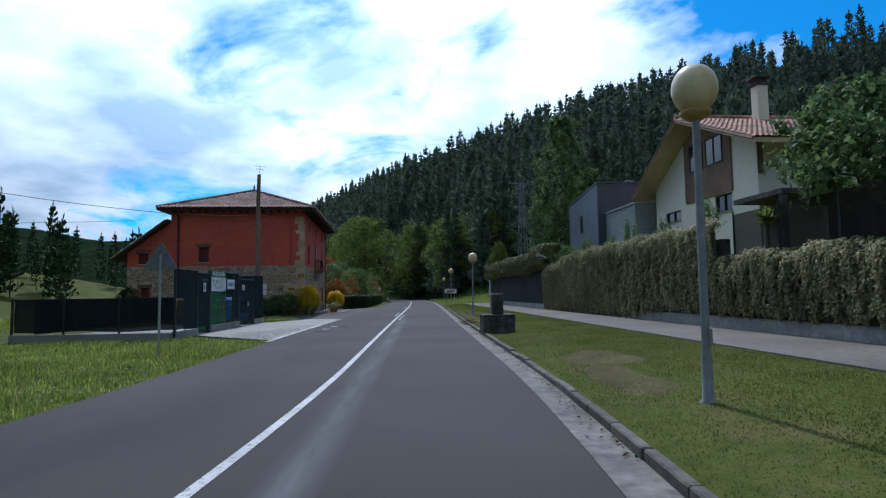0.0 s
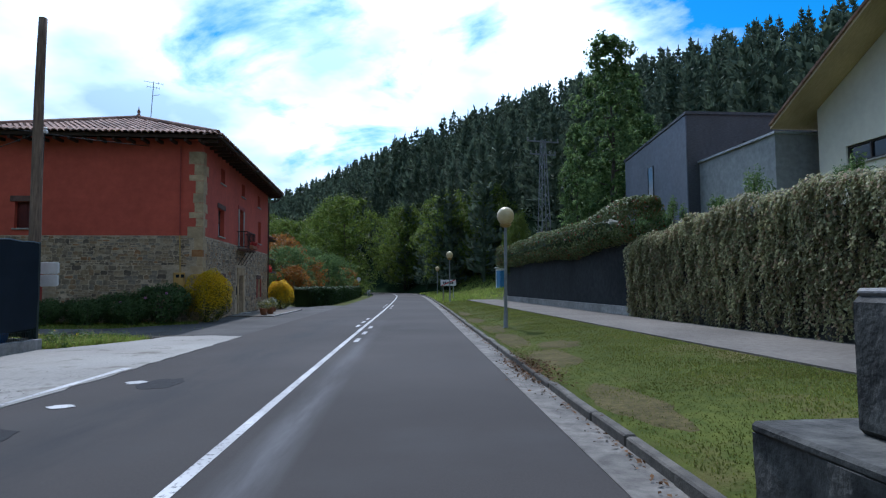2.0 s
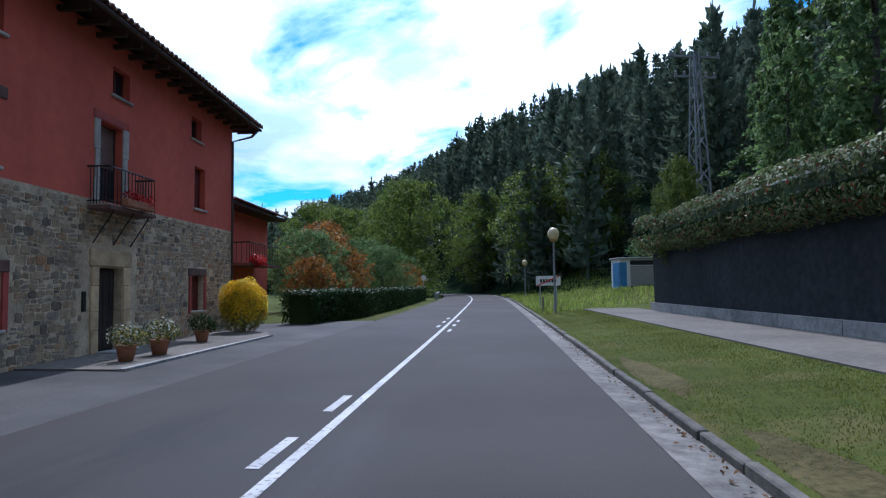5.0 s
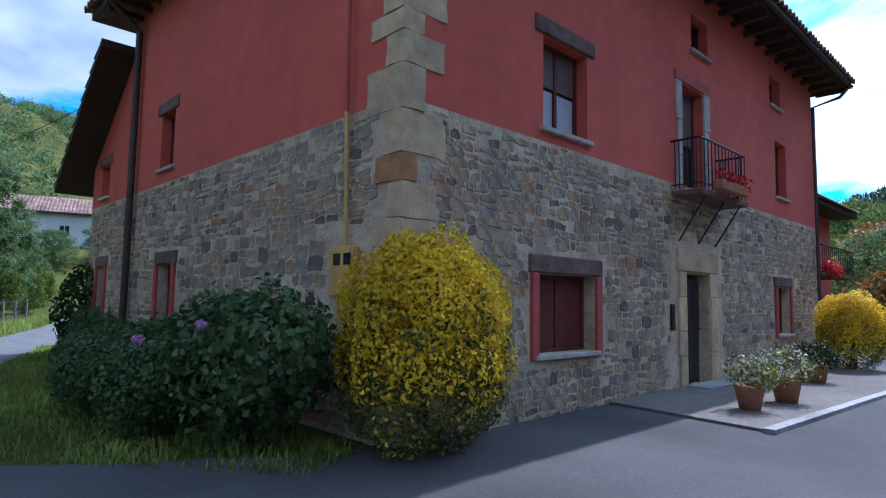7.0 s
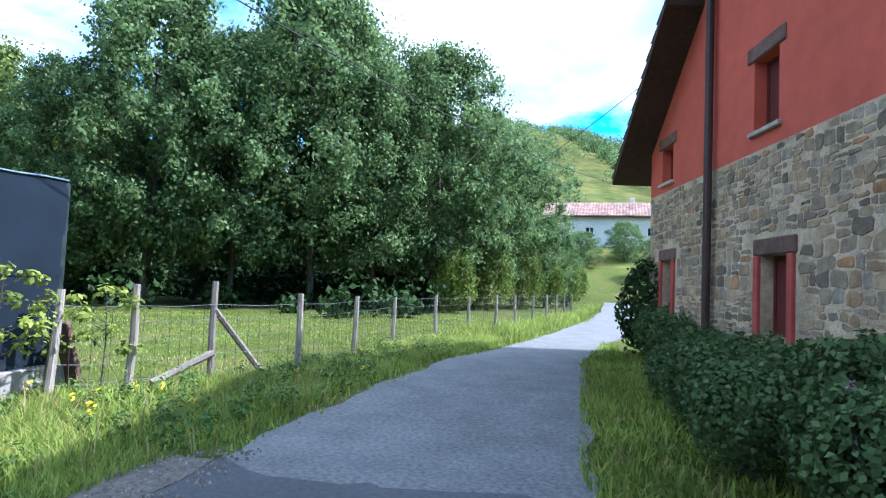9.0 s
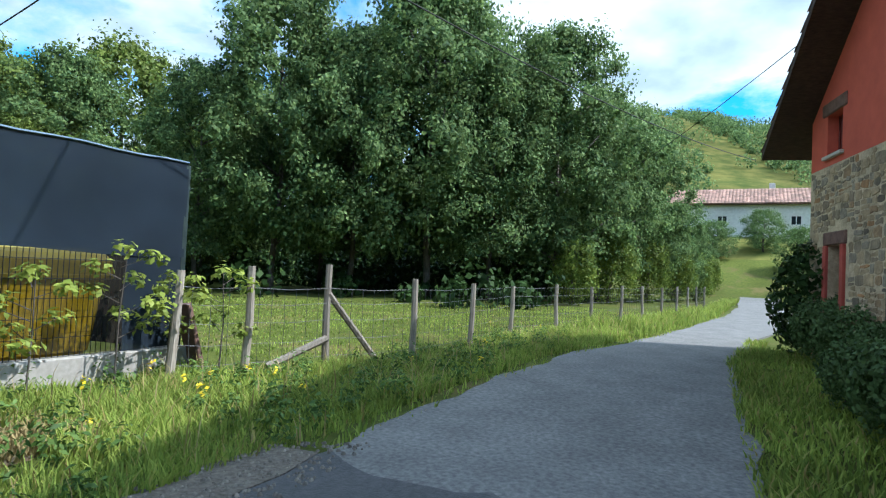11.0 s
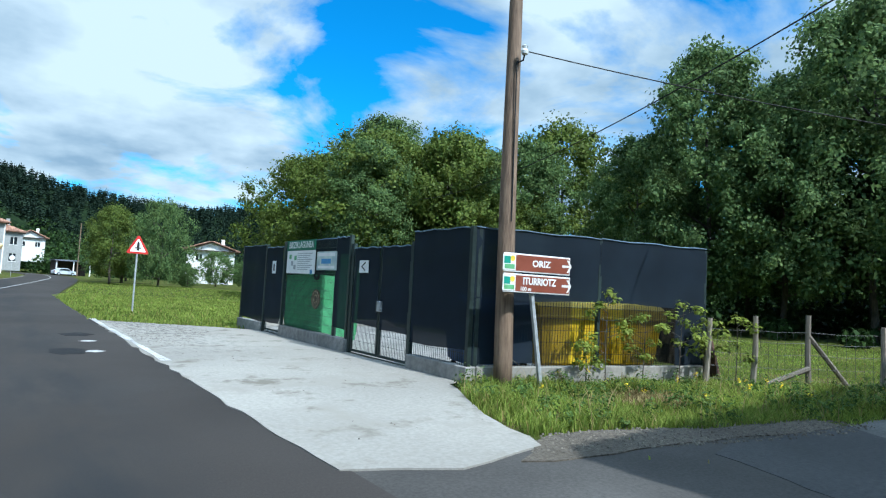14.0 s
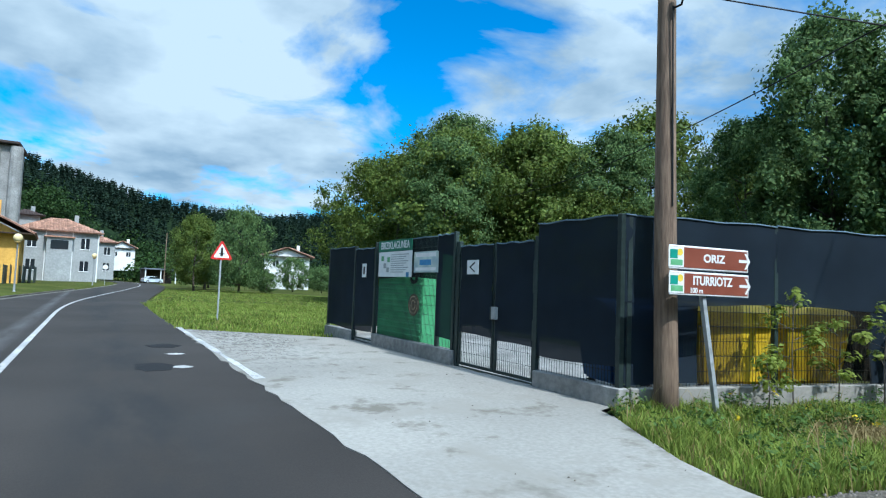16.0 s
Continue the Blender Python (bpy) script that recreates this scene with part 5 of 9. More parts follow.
# notice panel bay
part("wire_mesh", mesh_wires(3.36, 6.95, 0.3, 2.6), GREEN_STEEL, enclosure, at=pose(0, 0, 0))
part("post", boxed(-0.06, 0.02, 6.3, 6.38, 0.3, 2.6, 0.006), GREEN_STEEL, enclosure)
cloth(6.36, 6.96, 0.5, 2.62, 0.03, seed=4)
cloth(3.36, 6.4, 1.72, 2.62, -0.045, seed=5)
banner = part("banner", boxed(0.02, 0.028, 3.45, 5.2, 2.36, 2.63), GREEN_BANNER, enclosure, "green name banner with white capitals")
text = part("lettering", words("BIRZIKLAGUNEA", 0.245, 0.002, 0.008), SIGN_WHITE, banner, "white capital letters")
text.matrix_basis = pose(0.031, 4.33, 2.495, 0, 0, 90) @ Matrix.Diagonal((0.82, 1, 1, 1))
board = part("notice_board", boxed(0.02, 0.027, 3.47, 5.22, 1.74, 2.35), PRINT_WHITE, enclosure, "white information board with small print")
for k in range(9):
    part("print_bar", boxed(0.0275, 0.029, 4.15, 5.05 - (k % 3) * 0.12, 2.26 - k * 0.052, 2.28 - k * 0.052), PRINT_GREY, board)
for k, (y, z, m) in enumerate(((3.62, 2.2, PRINT_GREEN), (3.75, 2.02, PRINT_GREY), (3.95, 2.17, PRINT_GREEN), (3.92, 1.92, PRINT_GREY), (4.95, 1.8, PRINT_BLUE))):
    part("print_mark", boxed(0.0275, 0.029, y, y + 0.14, z - 0.07, z + 0.05), m, board)
leaflet = part("poster", boxed(0.035, 0.041, 5.35, 6.4, 1.84, 2.3), PRINT_PALE, enclosure, "faded pale blue and yellow poster")
part("print_block", boxed(0.0415, 0.043, 5.6, 6.1, 2.0, 2.12), PRINT_BLUE, leaflet)
part("print_block", boxed(0.0415, 0.043, 5.42, 6.3, 2.18, 2.27), SIGN_WHITE, leaflet)
part("print_block", boxed(0.0415, 0.043, 5.42, 6.3, 1.88, 1.95), SIGN_WHITE, leaflet)
part("post_plate", boxed(-0.015, 0.015, 7.04, 7.12, 0.0, 2.45), GREEN_STEEL, enclosure)
# double gate
for k, (y0, y1) in enumerate(((7.22, 8.32), (8.36, 9.42))):
    leaf = part("gate", boxed(-0.02, 0.02, y0, y0 + 0.05, 0.06, 2.36), GREEN_STEEL, enclosure, "double mesh gate, cloth on its upper part")
    for a in ((y1 - 0.05, y1, 0.06, 2.36), (y0 + 0.05, y1 - 0.05, 0.06, 0.11), (y0 + 0.05, y1 - 0.05, 2.31, 2.36)):
        part("gate_bar", boxed(-0.02, 0.02, *a), GREEN_STEEL, leaf)
    part("wire_mesh", mesh_wires(y0 + 0.05, y1 - 0.05, 0.1, 2.32), GREEN_STEEL, leaf)
    cloth(y0 + 0.03, y1 - 0.03, 0.66 - 0.05 * k, 2.35, 0.028, seed=6 + k, parent=leaf)
    if k == 0:
        ar = part("arrow_sign", boxed(0.05, 0.057, 7.5, 7.88, 1.8, 2.07), PRINT_WHITE, leaf, "white notice with a black arrow")
        for s in (1, -1):
            part("arrow", tubed([(0.059, 7.6, 1.935), (0.059, 7.76, 1.935 + 0.09 * s)], 0.012, 5), PRINT_BLACK, ar)
    else:
        part("lock", boxed(0.03, 0.1, y0 + 0.0, y0 + 0.12, 1.0, 1.22, 0.01), GALV, leaf)
        part("lock", boxed(-0.02, 0.06, y0 - 0.1, y0 - 0.02, 0.98, 1.22, 0.01), GREEN_STEEL, leaf)
part("wire_mesh", mesh_wires(9.5, 11.12, 0.26, 2.6), GREEN_STEEL, enclosure)
cloth(9.5, 11.12, 0.52, 2.62, 0.03, seed=9)
# lane side
SIDE_A, SIDE_B = Vector((0.0, 11.15, 0)), Vector((-4.95, 12.3, 0))
way = (SIDE_B - SIDE_A)
side_turn = math.degrees(math.atan2(way.y, way.x)) - 90
sm = pose(0, 11.15, 0, 0, 0, side_turn)
SL = way.length
for s, h in ((SL * 0.5, 2.64), (SL, 2.6), (0.12, 2.62)):
    part("post", boxed(-0.035, 0.035, s - 0.035, s + 0.035, 0.0, h, 0.006), GREEN_STEEL, enclosure, at=sm)
part("plinth", boxed(-0.1, 0.11, 0.12, SL + 0.1, -0.06, 0.27, 0.012), CONCRETE, enclosure, "pale concrete plinth", at=sm)
part("wire_mesh", mesh_wires(0.05, SL, 0.27, 2.6), GREEN_STEEL, enclosure, at=sm)
for k, (a, b) in enumerate(((0.04, SL * 0.5), (SL * 0.5, SL))):
    ob = cloth(a, b, 1.42, 2.63, 0.03, seed=12 + k)
    ob.matrix_basis = sm
ob = cloth(0.04, 1.2, 0.3, 1.44, 0.02, seed=15)
ob.matrix_basis = sm
for k, (a, b) in enumerate(((1.2, 1.95), (SL * 0.5 + 0.55, SL - 0.72))):
    ob = cloth(a, b, 0.3, 1.43, 0.024, seed=17 + k)
    ob.data.materials[0] = CLOTH_THIN
    ob.matrix_basis = sm
ob = cloth(SL - 0.75, SL, 0.3, 1.44, 0.02, seed=16)
ob.matrix_basis = sm
# far sides
part("shade_cloth", boxed(-5.1, -5.07, 0.5, 12.2, 0.2, 1.5), CLOTH, enclosure)
for x, h in ((-1.9, 1.55), (-3.8, 1.55), (-5.55, 1.55)):
    part("post", boxed(x - 0.035, x + 0.035, -0.035, 0.035, 0.0, h, 0.006), GREEN_STEEL, enclosure)
part("wire_mesh", mesh_wires(0.05, 5.5, 0.2, 1.5), GREEN_STEEL, enclosure, at=pose(0, 0, 0, 0, 0, 90))
ob = cloth(0.05, 5.5, 0.3, 1.5, 0.03, seed=21)
ob.matrix_basis = pose(0, 0, 0, 0, 0, 90)
part("plinth", boxed(-5.6, -0.12, -0.1, 0.1, -0.06, 0.22, 0.012), CONCRETE, enclosure, "pale concrete plinth")
tagged(slab("enclosure_floor", [(-9.4, 21.8), (-9.55, 32.85), (-14.4, 33.9), (-14.75, 21.9)], 0.01, CONCRETE_GREY, "", ""), "concrete floor of the recycling point", "paving", "", "structure")


def container(color, label, at, turn, w=1.3, d=1.0, h=1.38):
    """A four-wheeled waste container with a domed lid."""
    c = thing("waste_container", label, "waste container", at, turn, "containers in the enclosure")
    bm = bmesh.new()
    lo = [bm.verts.new((sx * w * 0.42, sy * d * 0.4, 0.2)) for sx, sy in ((-1, -1), (1, -1), (1, 1), (-1, 1))]
    hi = [bm.verts.new((sx * w * 0.5, sy * d * 0.5, h - 0.3)) for sx, sy in ((-1, -1), (1, -1), (1, 1), (-1, 1))]
    bm.faces.new(lo[::-1]); bm.faces.new(hi)
    for i in range(4):
        bm.faces.new((lo[i], lo[(i + 1) % 4], hi[(i + 1) % 4], hi[i]))
    bmesh.ops.bevel(bm, geom=bm.edges[:], offset=0.04, segments=2, affect="EDGES")
    body = part("body", bm, color, c)
    for k in range(3):
        x = -w * 0.28 + k * w * 0.28
        part("rib", boxed(x - 0.03, x + 0.03, -d * 0.5, -d * 0.46, 0.4, h - 0.42, 0.01), color, body)
    part("rim", boxed(-w * 0.54, w * 0.54, -d * 0.55, d * 0.55, h - 0.34, h - 0.27, 0.02), color, c)
    bm = bmesh.new()
    rows = []
    for k in range(9):
        t = math.pi * k / 8
        rows.append([bm.verts.new((x * w * 0.53, -math.cos(t) * d * 0.54, h - 0.27 + 0.27 * math.sin(t) ** 0.7)) for x in (-1, -0.5, 0, 0.5, 1)])
    for a, b in zip(rows, rows[1:]):
        for k in range(4):
            bm.faces.new((a[k], a[k + 1], b[k + 1], b[k]))
    for k in (0, 4):
        bm.faces.new([row[k] for row in rows])
    part("lid", bm, color, c, smooth=False)
    part("sticker", boxed(-0.16, 0.16, -d * 0.485, -d * 0.475, 0.66, 0.95), PRINT_WHITE, c)
    for sx in (-1, 1):
        for sy in (-1, 1):
            wh = part("wheel", tubed([(sx * w * 0.36 - 0.03, sy * d * 0.3, 0.1), (sx * w * 0.36 + 0.03, sy * d * 0.3, 0.1)], 0.095, 12), RUBBER, c)
    part("handle", tubed([(-w * 0.3, -d * 0.57, h - 0.36), (w * 0.3, -d * 0.57, h - 0.36)], 0.018, 6), GALV, c)
    return c


sd = side_turn + 90 + 180
bank = thing("bottle_bank", "large bright green ribbed bottle bank close behind the mesh", "bottle bank", (ENC[0] - 0.62, ENC[1] + 4.42, 0.01), 0.85, "containers in the enclosure")
SHELL = [(0.44, 0.1), (0.48, 0.3), (0.48, 1.75), (0.43, 1.95), (0.32, 2.1), (0.15, 2.17)]
bm = bmesh.new()
rows = []
for y in (-1.15, -1.12, 1.12, 1.15):
    k = 1.0 if abs(y) < 1.15 else 0.96
    rows.append([bm.verts.new((x * k, y, z)) for x, z in SHELL] + [bm.verts.new((-x * k, y, z)) for x, z in SHELL[::-1]])
for a, b in zip(rows, rows[1:]):
    for k in range(len(a)):
        bm.faces.new((a[k], a[(k + 1) % len(a)], b[(k + 1) % len(a)], b[k]))
bm.faces.new(rows[0]); bm.faces.new(rows[-1][::-1])
part("body", bm, GREEN_PANEL, bank)
for k in range(11):
    part("rib", boxed(0.47, 0.498, -1.1, 1.1, 0.34 + k * 0.125, 0.4 + k * 0.125, 0.012), GREEN_PANEL, bank)
part("opening", lathe([(0.0, 0.0), (0.15, 0.0), (0.16, 0.04), (0.12, 0.05), (0.11, 0.01), (0, 0.01)], 24), PRINT_BLACK, bank, "dark round bottle opening", at=pose(0.483, 0.78, 1.66, 0, 90, 0))
em = part("emblem", lathe([(0.0, 0.0), (0.24, 0.0), (0.24, 0.012), (0, 0.012)], 28), EARTH, bank, "faded brown round emblem", at=pose(0.5, 0.8, 1.05, 0, 90, 0))
for q in (0.08, 0.17):
    part("emblem_ring", lathe([(q, 0.012), (q + 0.03, 0.012), (q + 0.03, 0.017), (q, 0.017)], 28), MORTAR, em)
for y in (-0.85, 0.85):
    part("foot", boxed(-0.36, 0.36, y - 0.12, y + 0.12, 0.0, 0.1, 0.01), RUBBER, bank)
container(BIN_BLUE, "blue four-wheeled paper container with a domed lid", (-10.4, 32.2, 0.01), sd)
container(BIN_YELLOW, "yellow four-wheeled packaging container with a domed lid", (-11.75, 32.6, 0.01), sd)
container(BIN_YELLOW, "yellow four-wheeled packaging container with a domed lid", (-13.2, 32.95, 0.01), sd)

# ---- pole, signs, lamps ----
pole = thing("utility_pole", "tall weathered wooden utility pole leaning slightly", "utility pole", (-9.85, 33.3, 0.0), 0.0, lean=(0.0, 0.6))
pts = [(0.02 * math.sin(z * 0.7), 0.02 * math.cos(z * 0.5), z) for z in np.linspace(-0.3, 8.1, 13)]
part("shaft", tubed(pts, 0.155, 12, 0.095), POLE_WOOD, pole, smooth=True)
part("hook", tubed([(0.0, 0.1, 5.2), (0.0, 0.22, 5.2), (0.0, 0.25, 5.3)], 0.015, 6), IRON, pole)
part("insulator", lathe([(0.0, 0), (0.05, 0.01), (0.06, 0.06), (0.03, 0.1), (0.05, 0.14), (0, 0.17)], 10), PRINT_WHITE, pole, at=pose(0.0, 0.25, 5.28))
part("cable_conduit", tubed([(0.05, 0.14, 2.6), (0.05, 0.13, 5.2)], 0.012, 6), RUBBER, pole)


def cable(a, b, sag, name, label, radius=0.014):
    a, b = Vector(a), Vector(b)
    pts = []
    for k in range(25):
        s = k / 24
        p = a.lerp(b, s)
        p.z -= sag * 4 * s * (1 - s)
        pts.append(p)
    single(name, tubed(pts, radius, 6), RUBBER, label, "cable")


cable((-11.4, 42.62, 7.1), (-22.0, 12.0, 6.5), 1.05, "overhead_cable", "black overhead cable running from the farmhouse eaves", 0.014)
cable((-21.5, 43.2, 6.9), (-75.0, 30.0, 9.0), 1.2, "overhead_cable", "thin overhead cable leading to the farmhouse", 0.012)
cable((-9.85, 33.55, 5.35), (-27.2, 42.6, 4.9), 0.5, "overhead_cable", "thin overhead cable hung from the wooden pole", 0.01)


def arrow_mesh(w, h):
    """A plain arrow pointing to +x in the x-z plane."""
    bm = bmesh.new()
    for pts in ([(-w / 2, -h * 0.09), (w * 0.32, -h * 0.09), (w * 0.32, h * 0.09), (-w / 2, h * 0.09)],
                [(w * 0.5, 0), (w * 0.16, h * 0.5), (-w * 0.02, h * 0.5), (w * 0.3, 0), (-w * 0.02, -h * 0.5), (w * 0.16, -h * 0.5)]):
        f = [bm.verts.new((x, 0, z)) for x, z in pts]
        bm.faces.new(f)
    return bm


sign = thing("direction_sign", "two brown direction boards with white letters on one leaning steel post", "road sign", (-10.3, 33.75, -0.04), 174.0, lean=(0.0, -2.5))
part("post", tubed([(0.0, 0.03, -0.05), (-0.2, 0.05, 1.62)], 0.04, 4), GALV, sign)
for k, (z, word, size) in enumerate(((1.985, "ORIZ", 0.135), (1.67, "ITURRIOTZ", 0.15))):
    plate_ = part("board", boxed(-0.66, 0.66, -0.02, 0.0, z - 0.145, z + 0.145, 0.008), SIGN_WHITE, sign, "brown board with a white border", at=pose(-0.2, 0, 0, 0, 2.5 if k == 0 else 2.8, 0))
    part("face", boxed(-0.637, 0.637, -0.024, -0.0205, z - 0.122, z + 0.122), SIGN_BROWN, plate_)
    t = part("lettering", words(word, size, 0.001), SIGN_WHITE, plate_, "white capital letters")
    t.matrix_basis = pose(0.06 if k == 0 else 0.03, -0.026, z + (0.0 if k == 0 else 0.035)) @ Matrix.Diagonal((1.15 if k == 0 else 0.86, 1, 1, 1))
    part("arrow", arrow_mesh(0.2, 0.2), SIGN_WHITE, plate_, at=pose(0.585, -0.026, z))
    em = part("emblem", boxed(-0.68, -0.44, -0.0265, -0.0245, z - 0.12, z + 0.12), SIGN_WHITE, plate_)
    part("emblem_field", boxed(-0.66, -0.54, -0.028, -0.0268, z - 0.02, z + 0.09), SIGN_TEAL, em)
    part("emblem_sun", lathe([(0, 0), (0.045, 0.0005), (0, 0.001)], 12), SIGN_YELLOW, em, at=pose(-0.5, -0.0268, z + 0.06, 90))
    part("emblem_field", boxed(-0.65, -0.46, -0.028, -0.0268, z - 0.1, z - 0.03), PRINT_GREEN, em)
    if k == 1:
        t = part("lettering", words("100 m", 0.085, 0.001), SIGN_WHITE, plate_)
        t.matrix_basis = pose(-0.24, -0.026, z - 0.085)

warn = thing("warning_sign", "triangular red-bordered junction warning sign on a steel post", "road sign", (-7.15, 15.9, -0.04), 193.0)
warn.scale = (0.94, 0.94, 0.93)
part("post", tubed([(0, 0.05, -0.1), (0, 0.05, 2.75)], 0.035, 8), GALV, warn)


def triangle(side, z0, y, thick, round_=0.07):
    h = side * math.sqrt(3) / 2
    c = [(-side / 2, z0), (side / 2, z0), (0, z0 + h)]
    mid = (0, z0 + h / 3)
    pts = []
    for i in range(3):
        p, a, b = Vector(c[i]), Vector(c[i - 1]), Vector(c[(i + 1) % 3])
        for s in (a, b):
            pts.append(tuple(p + (s - p).normalized() * round_))
    bm = plate(pts, thick)
    bmesh.ops.translate(bm, verts=bm.verts, vec=(0, y, 0))
    return bm


face = part("plate", triangle(0.9, 2.36, 0.0, 0.012), SIGN_RED, warn)
# darker steel than the post: the back's shade is put into its colour
part("back_plate", triangle(0.9, 2.36, 0.0125, 0.006), MAST_STEEL, warn)
part("field", triangle(0.64, 2.435, -0.003, 0.002, 0.04), SIGN_WHITE, face)
part("symbol", plate([(-0.05, 2.49), (0.05, 2.49), (0.05, 2.74), (0.0, 2.82), (-0.05, 2.74)], 0.0025), PRINT_BLACK, face, at=pose(0, -0.0048, 0))
part("symbol", boxed(-0.11, 0.11, -0.006, -0.0035, 2.57, 2.61), PRINT_BLACK, face)
part("symbol_tip", plate([(-0.06, 2.77), (0.06, 2.77), (0, 2.86)], 0.002), PRINT_BLACK, face, at=pose(0, -0.006, 0))


def street_lamp(at, lean=0.0):
    l = thing("street_lamp", "grey steel street lamp post with a round yellowed globe", "street lamp", at, 0.0, "street lamps along the lawn", lean=(0.0, lean))
    part("base", lathe([(0.1, 0), (0.1, 0.02), (0.07, 0.05), (0.06, 0.5), (0.055, 0.55)], 14), LAMP_POST, l, smooth=True)
    part("post", lathe([(0.052, 0.5), (0.048, 2.0), (0.045, 3.02)], 14), LAMP_POST, l, smooth=True)
    part("hatch", boxed(-0.035, 0.035, -0.07, -0.05, 0.6, 0.78, 0.006), LAMP_POST, l)
    part("collar", lathe([(0.05, 2.98), (0.1, 3.0), (0.17, 3.04), (0.19, 3.08), (0.13, 3.12)], 20), LAMP_COLLAR, l, smooth=True)
    g = [(0.27 * math.sin(t), 3.33 - 0.27 * math.cos(t)) for t in np.linspace(0.5, math.pi, 16)]
    part("globe", lathe(g, 28), LAMP_GLOBE, l, "yellowed plastic globe", smooth=True)
    return l


lamp = street_lamp((2.14, 37.15, 0.1), 0.6)
lamp.scale = (1, 1, 1.05)
for p, ln, tall in (((2.93, 7.75, 0.12), 0.1, 1.13), ((1.66, 65.1, 0.12), 0.0, 1.1), ((1.45, 96.6, 0.1), 0.3, 1.05), ((1.6, -8.6, 0.12), 0.2, 1.05), ((-2.1, -43.0, 0.12), 0.0, 1.05)):
    c = copy_thing(lamp, pose(*p, 0, ln, 40))
    c.scale = (1, 1, tall)

stone = thing("stone_marker", "dark weathered stone pillar on a square stone block", "stone monument", (1.93, 21.4, 0.08), 3.0)
bm = boxed(-0.53, 0.53, -0.5, 0.5, -0.12, 0.56)
bmesh.ops.subdivide_edges(bm, edges=bm.edges[:], cuts=6, use_grid_fill=True)
for v in bm.verts:
    v.co += Vector(noise.noise_vector(v.co * 3.1)) * 0.035
    if v.co.z > 0.5:
        v.co.z = 0.56 + noise.noise(v.co * 2) * 0.012
part("block", bm, DARK_STONE, stone)
part("cap", boxed(-0.545, 0.545, -0.515, 0.515, 0.555, 0.62, 0.02), DARK_STONE, stone)
bm = boxed(-0.2, 0.2, -0.19, 0.19, 0.62, 1.3, 0.03)
part("pillar", bm, DARK_STONE, stone)
part("pillar_cap", boxed(-0.18, 0.18, -0.17, 0.17, 1.3, 1.34, 0.015), CONCRETE_GREY, stone)

town = thing("town_end_sign", "white rectangular town sign with a red diagonal bar on two posts", "road sign", (1.78, 70.6, 0.1), 2.0)
for x in (-0.45, 0.45):
    part("post", tubed([(x, 0.04, -0.1), (x, 0.04, 1.8)], 0.03, 6), GALV, town)
tp = part("plate", boxed(-0.68, 0.68, -0.02, 0.0, 1.27, 1.8, 0.008), SIGN_WHITE, town)
for k in range(6):
    part("print_bar", boxed(-0.45 + k * 0.155, -0.34 + k * 0.155, -0.024, -0.021, 1.44, 1.63), PRINT_BLACK, tp)
part("diagonal", plate([(-0.67, 1.28), (-0.5, 1.28), (0.67, 1.79), (0.5, 1.79)], 0.002), SIGN_RED, tp, at=pose(0, -0.027, 0))
post = thing("marker_post", "short wooden marker post on the lawn", "post", (1.2, 66.5, 0.1), 0)
part("shaft", tubed([(0, 0, -0.1), (0, 0, 0.75)], 0.05, 8), POST_WOOD, post)

# ---- garden walls on the right ----
garden_wall = tagged(new("garden_wall"), "long garden wall with ivy, a concrete base and dark panels", "wall", "", "structure")


def wall_piece(name, y0, y1, z0, z1, depth, material, front_off=0.0, label=""):
    bm = bmesh.new()
    a = [(wall_x(y0) + front_off, y0), (wall_x(y1) + front_off, y1), (wall_x(y1) + front_off + depth, y1), (wall_x(y0) + front_off + depth, y0)]
    lo = [bm.verts.new((x, y, z0)) for x, y in a]
    hi = [bm.verts.new((x, y, z1)) for x, y in a]
    bm.faces.new(lo[::-1]); bm.faces.new(hi)
    for i in range(4):
        bm.faces.new((lo[i], lo[(i + 1) % 4], hi[(i + 1) % 4], hi[i]))
    return part(name, bm, material, garden_wall, label)


wall_piece("ivy_wall", 19.0, 40.2, 0.0, 3.0, 0.3, DARK_STONE, 0.12, "dark old garden wall")
wall_piece("ivy_wall", 2.0, 19.0, 0.0, 2.35, 0.3, DARK_STONE, 0.12, "dark old garden wall")
wall_piece("base_course", 4.0, 26.0, 0.0, 0.62, 0.1, CONCRETE_GREY, 0.02)
wall_piece("panel_wall", 40.2, 64.0, 0.0, 3.3, 0.2, DARK_PANEL, 0.18, "dark fence panels")
for k in range(9):
    y = 40.25 + k * 2.64
    wall_piece("base_block", y, y + 2.61, 0.0, 0.6, 0.17, CONCRETE_GREY, 0.0, "cast concrete base")


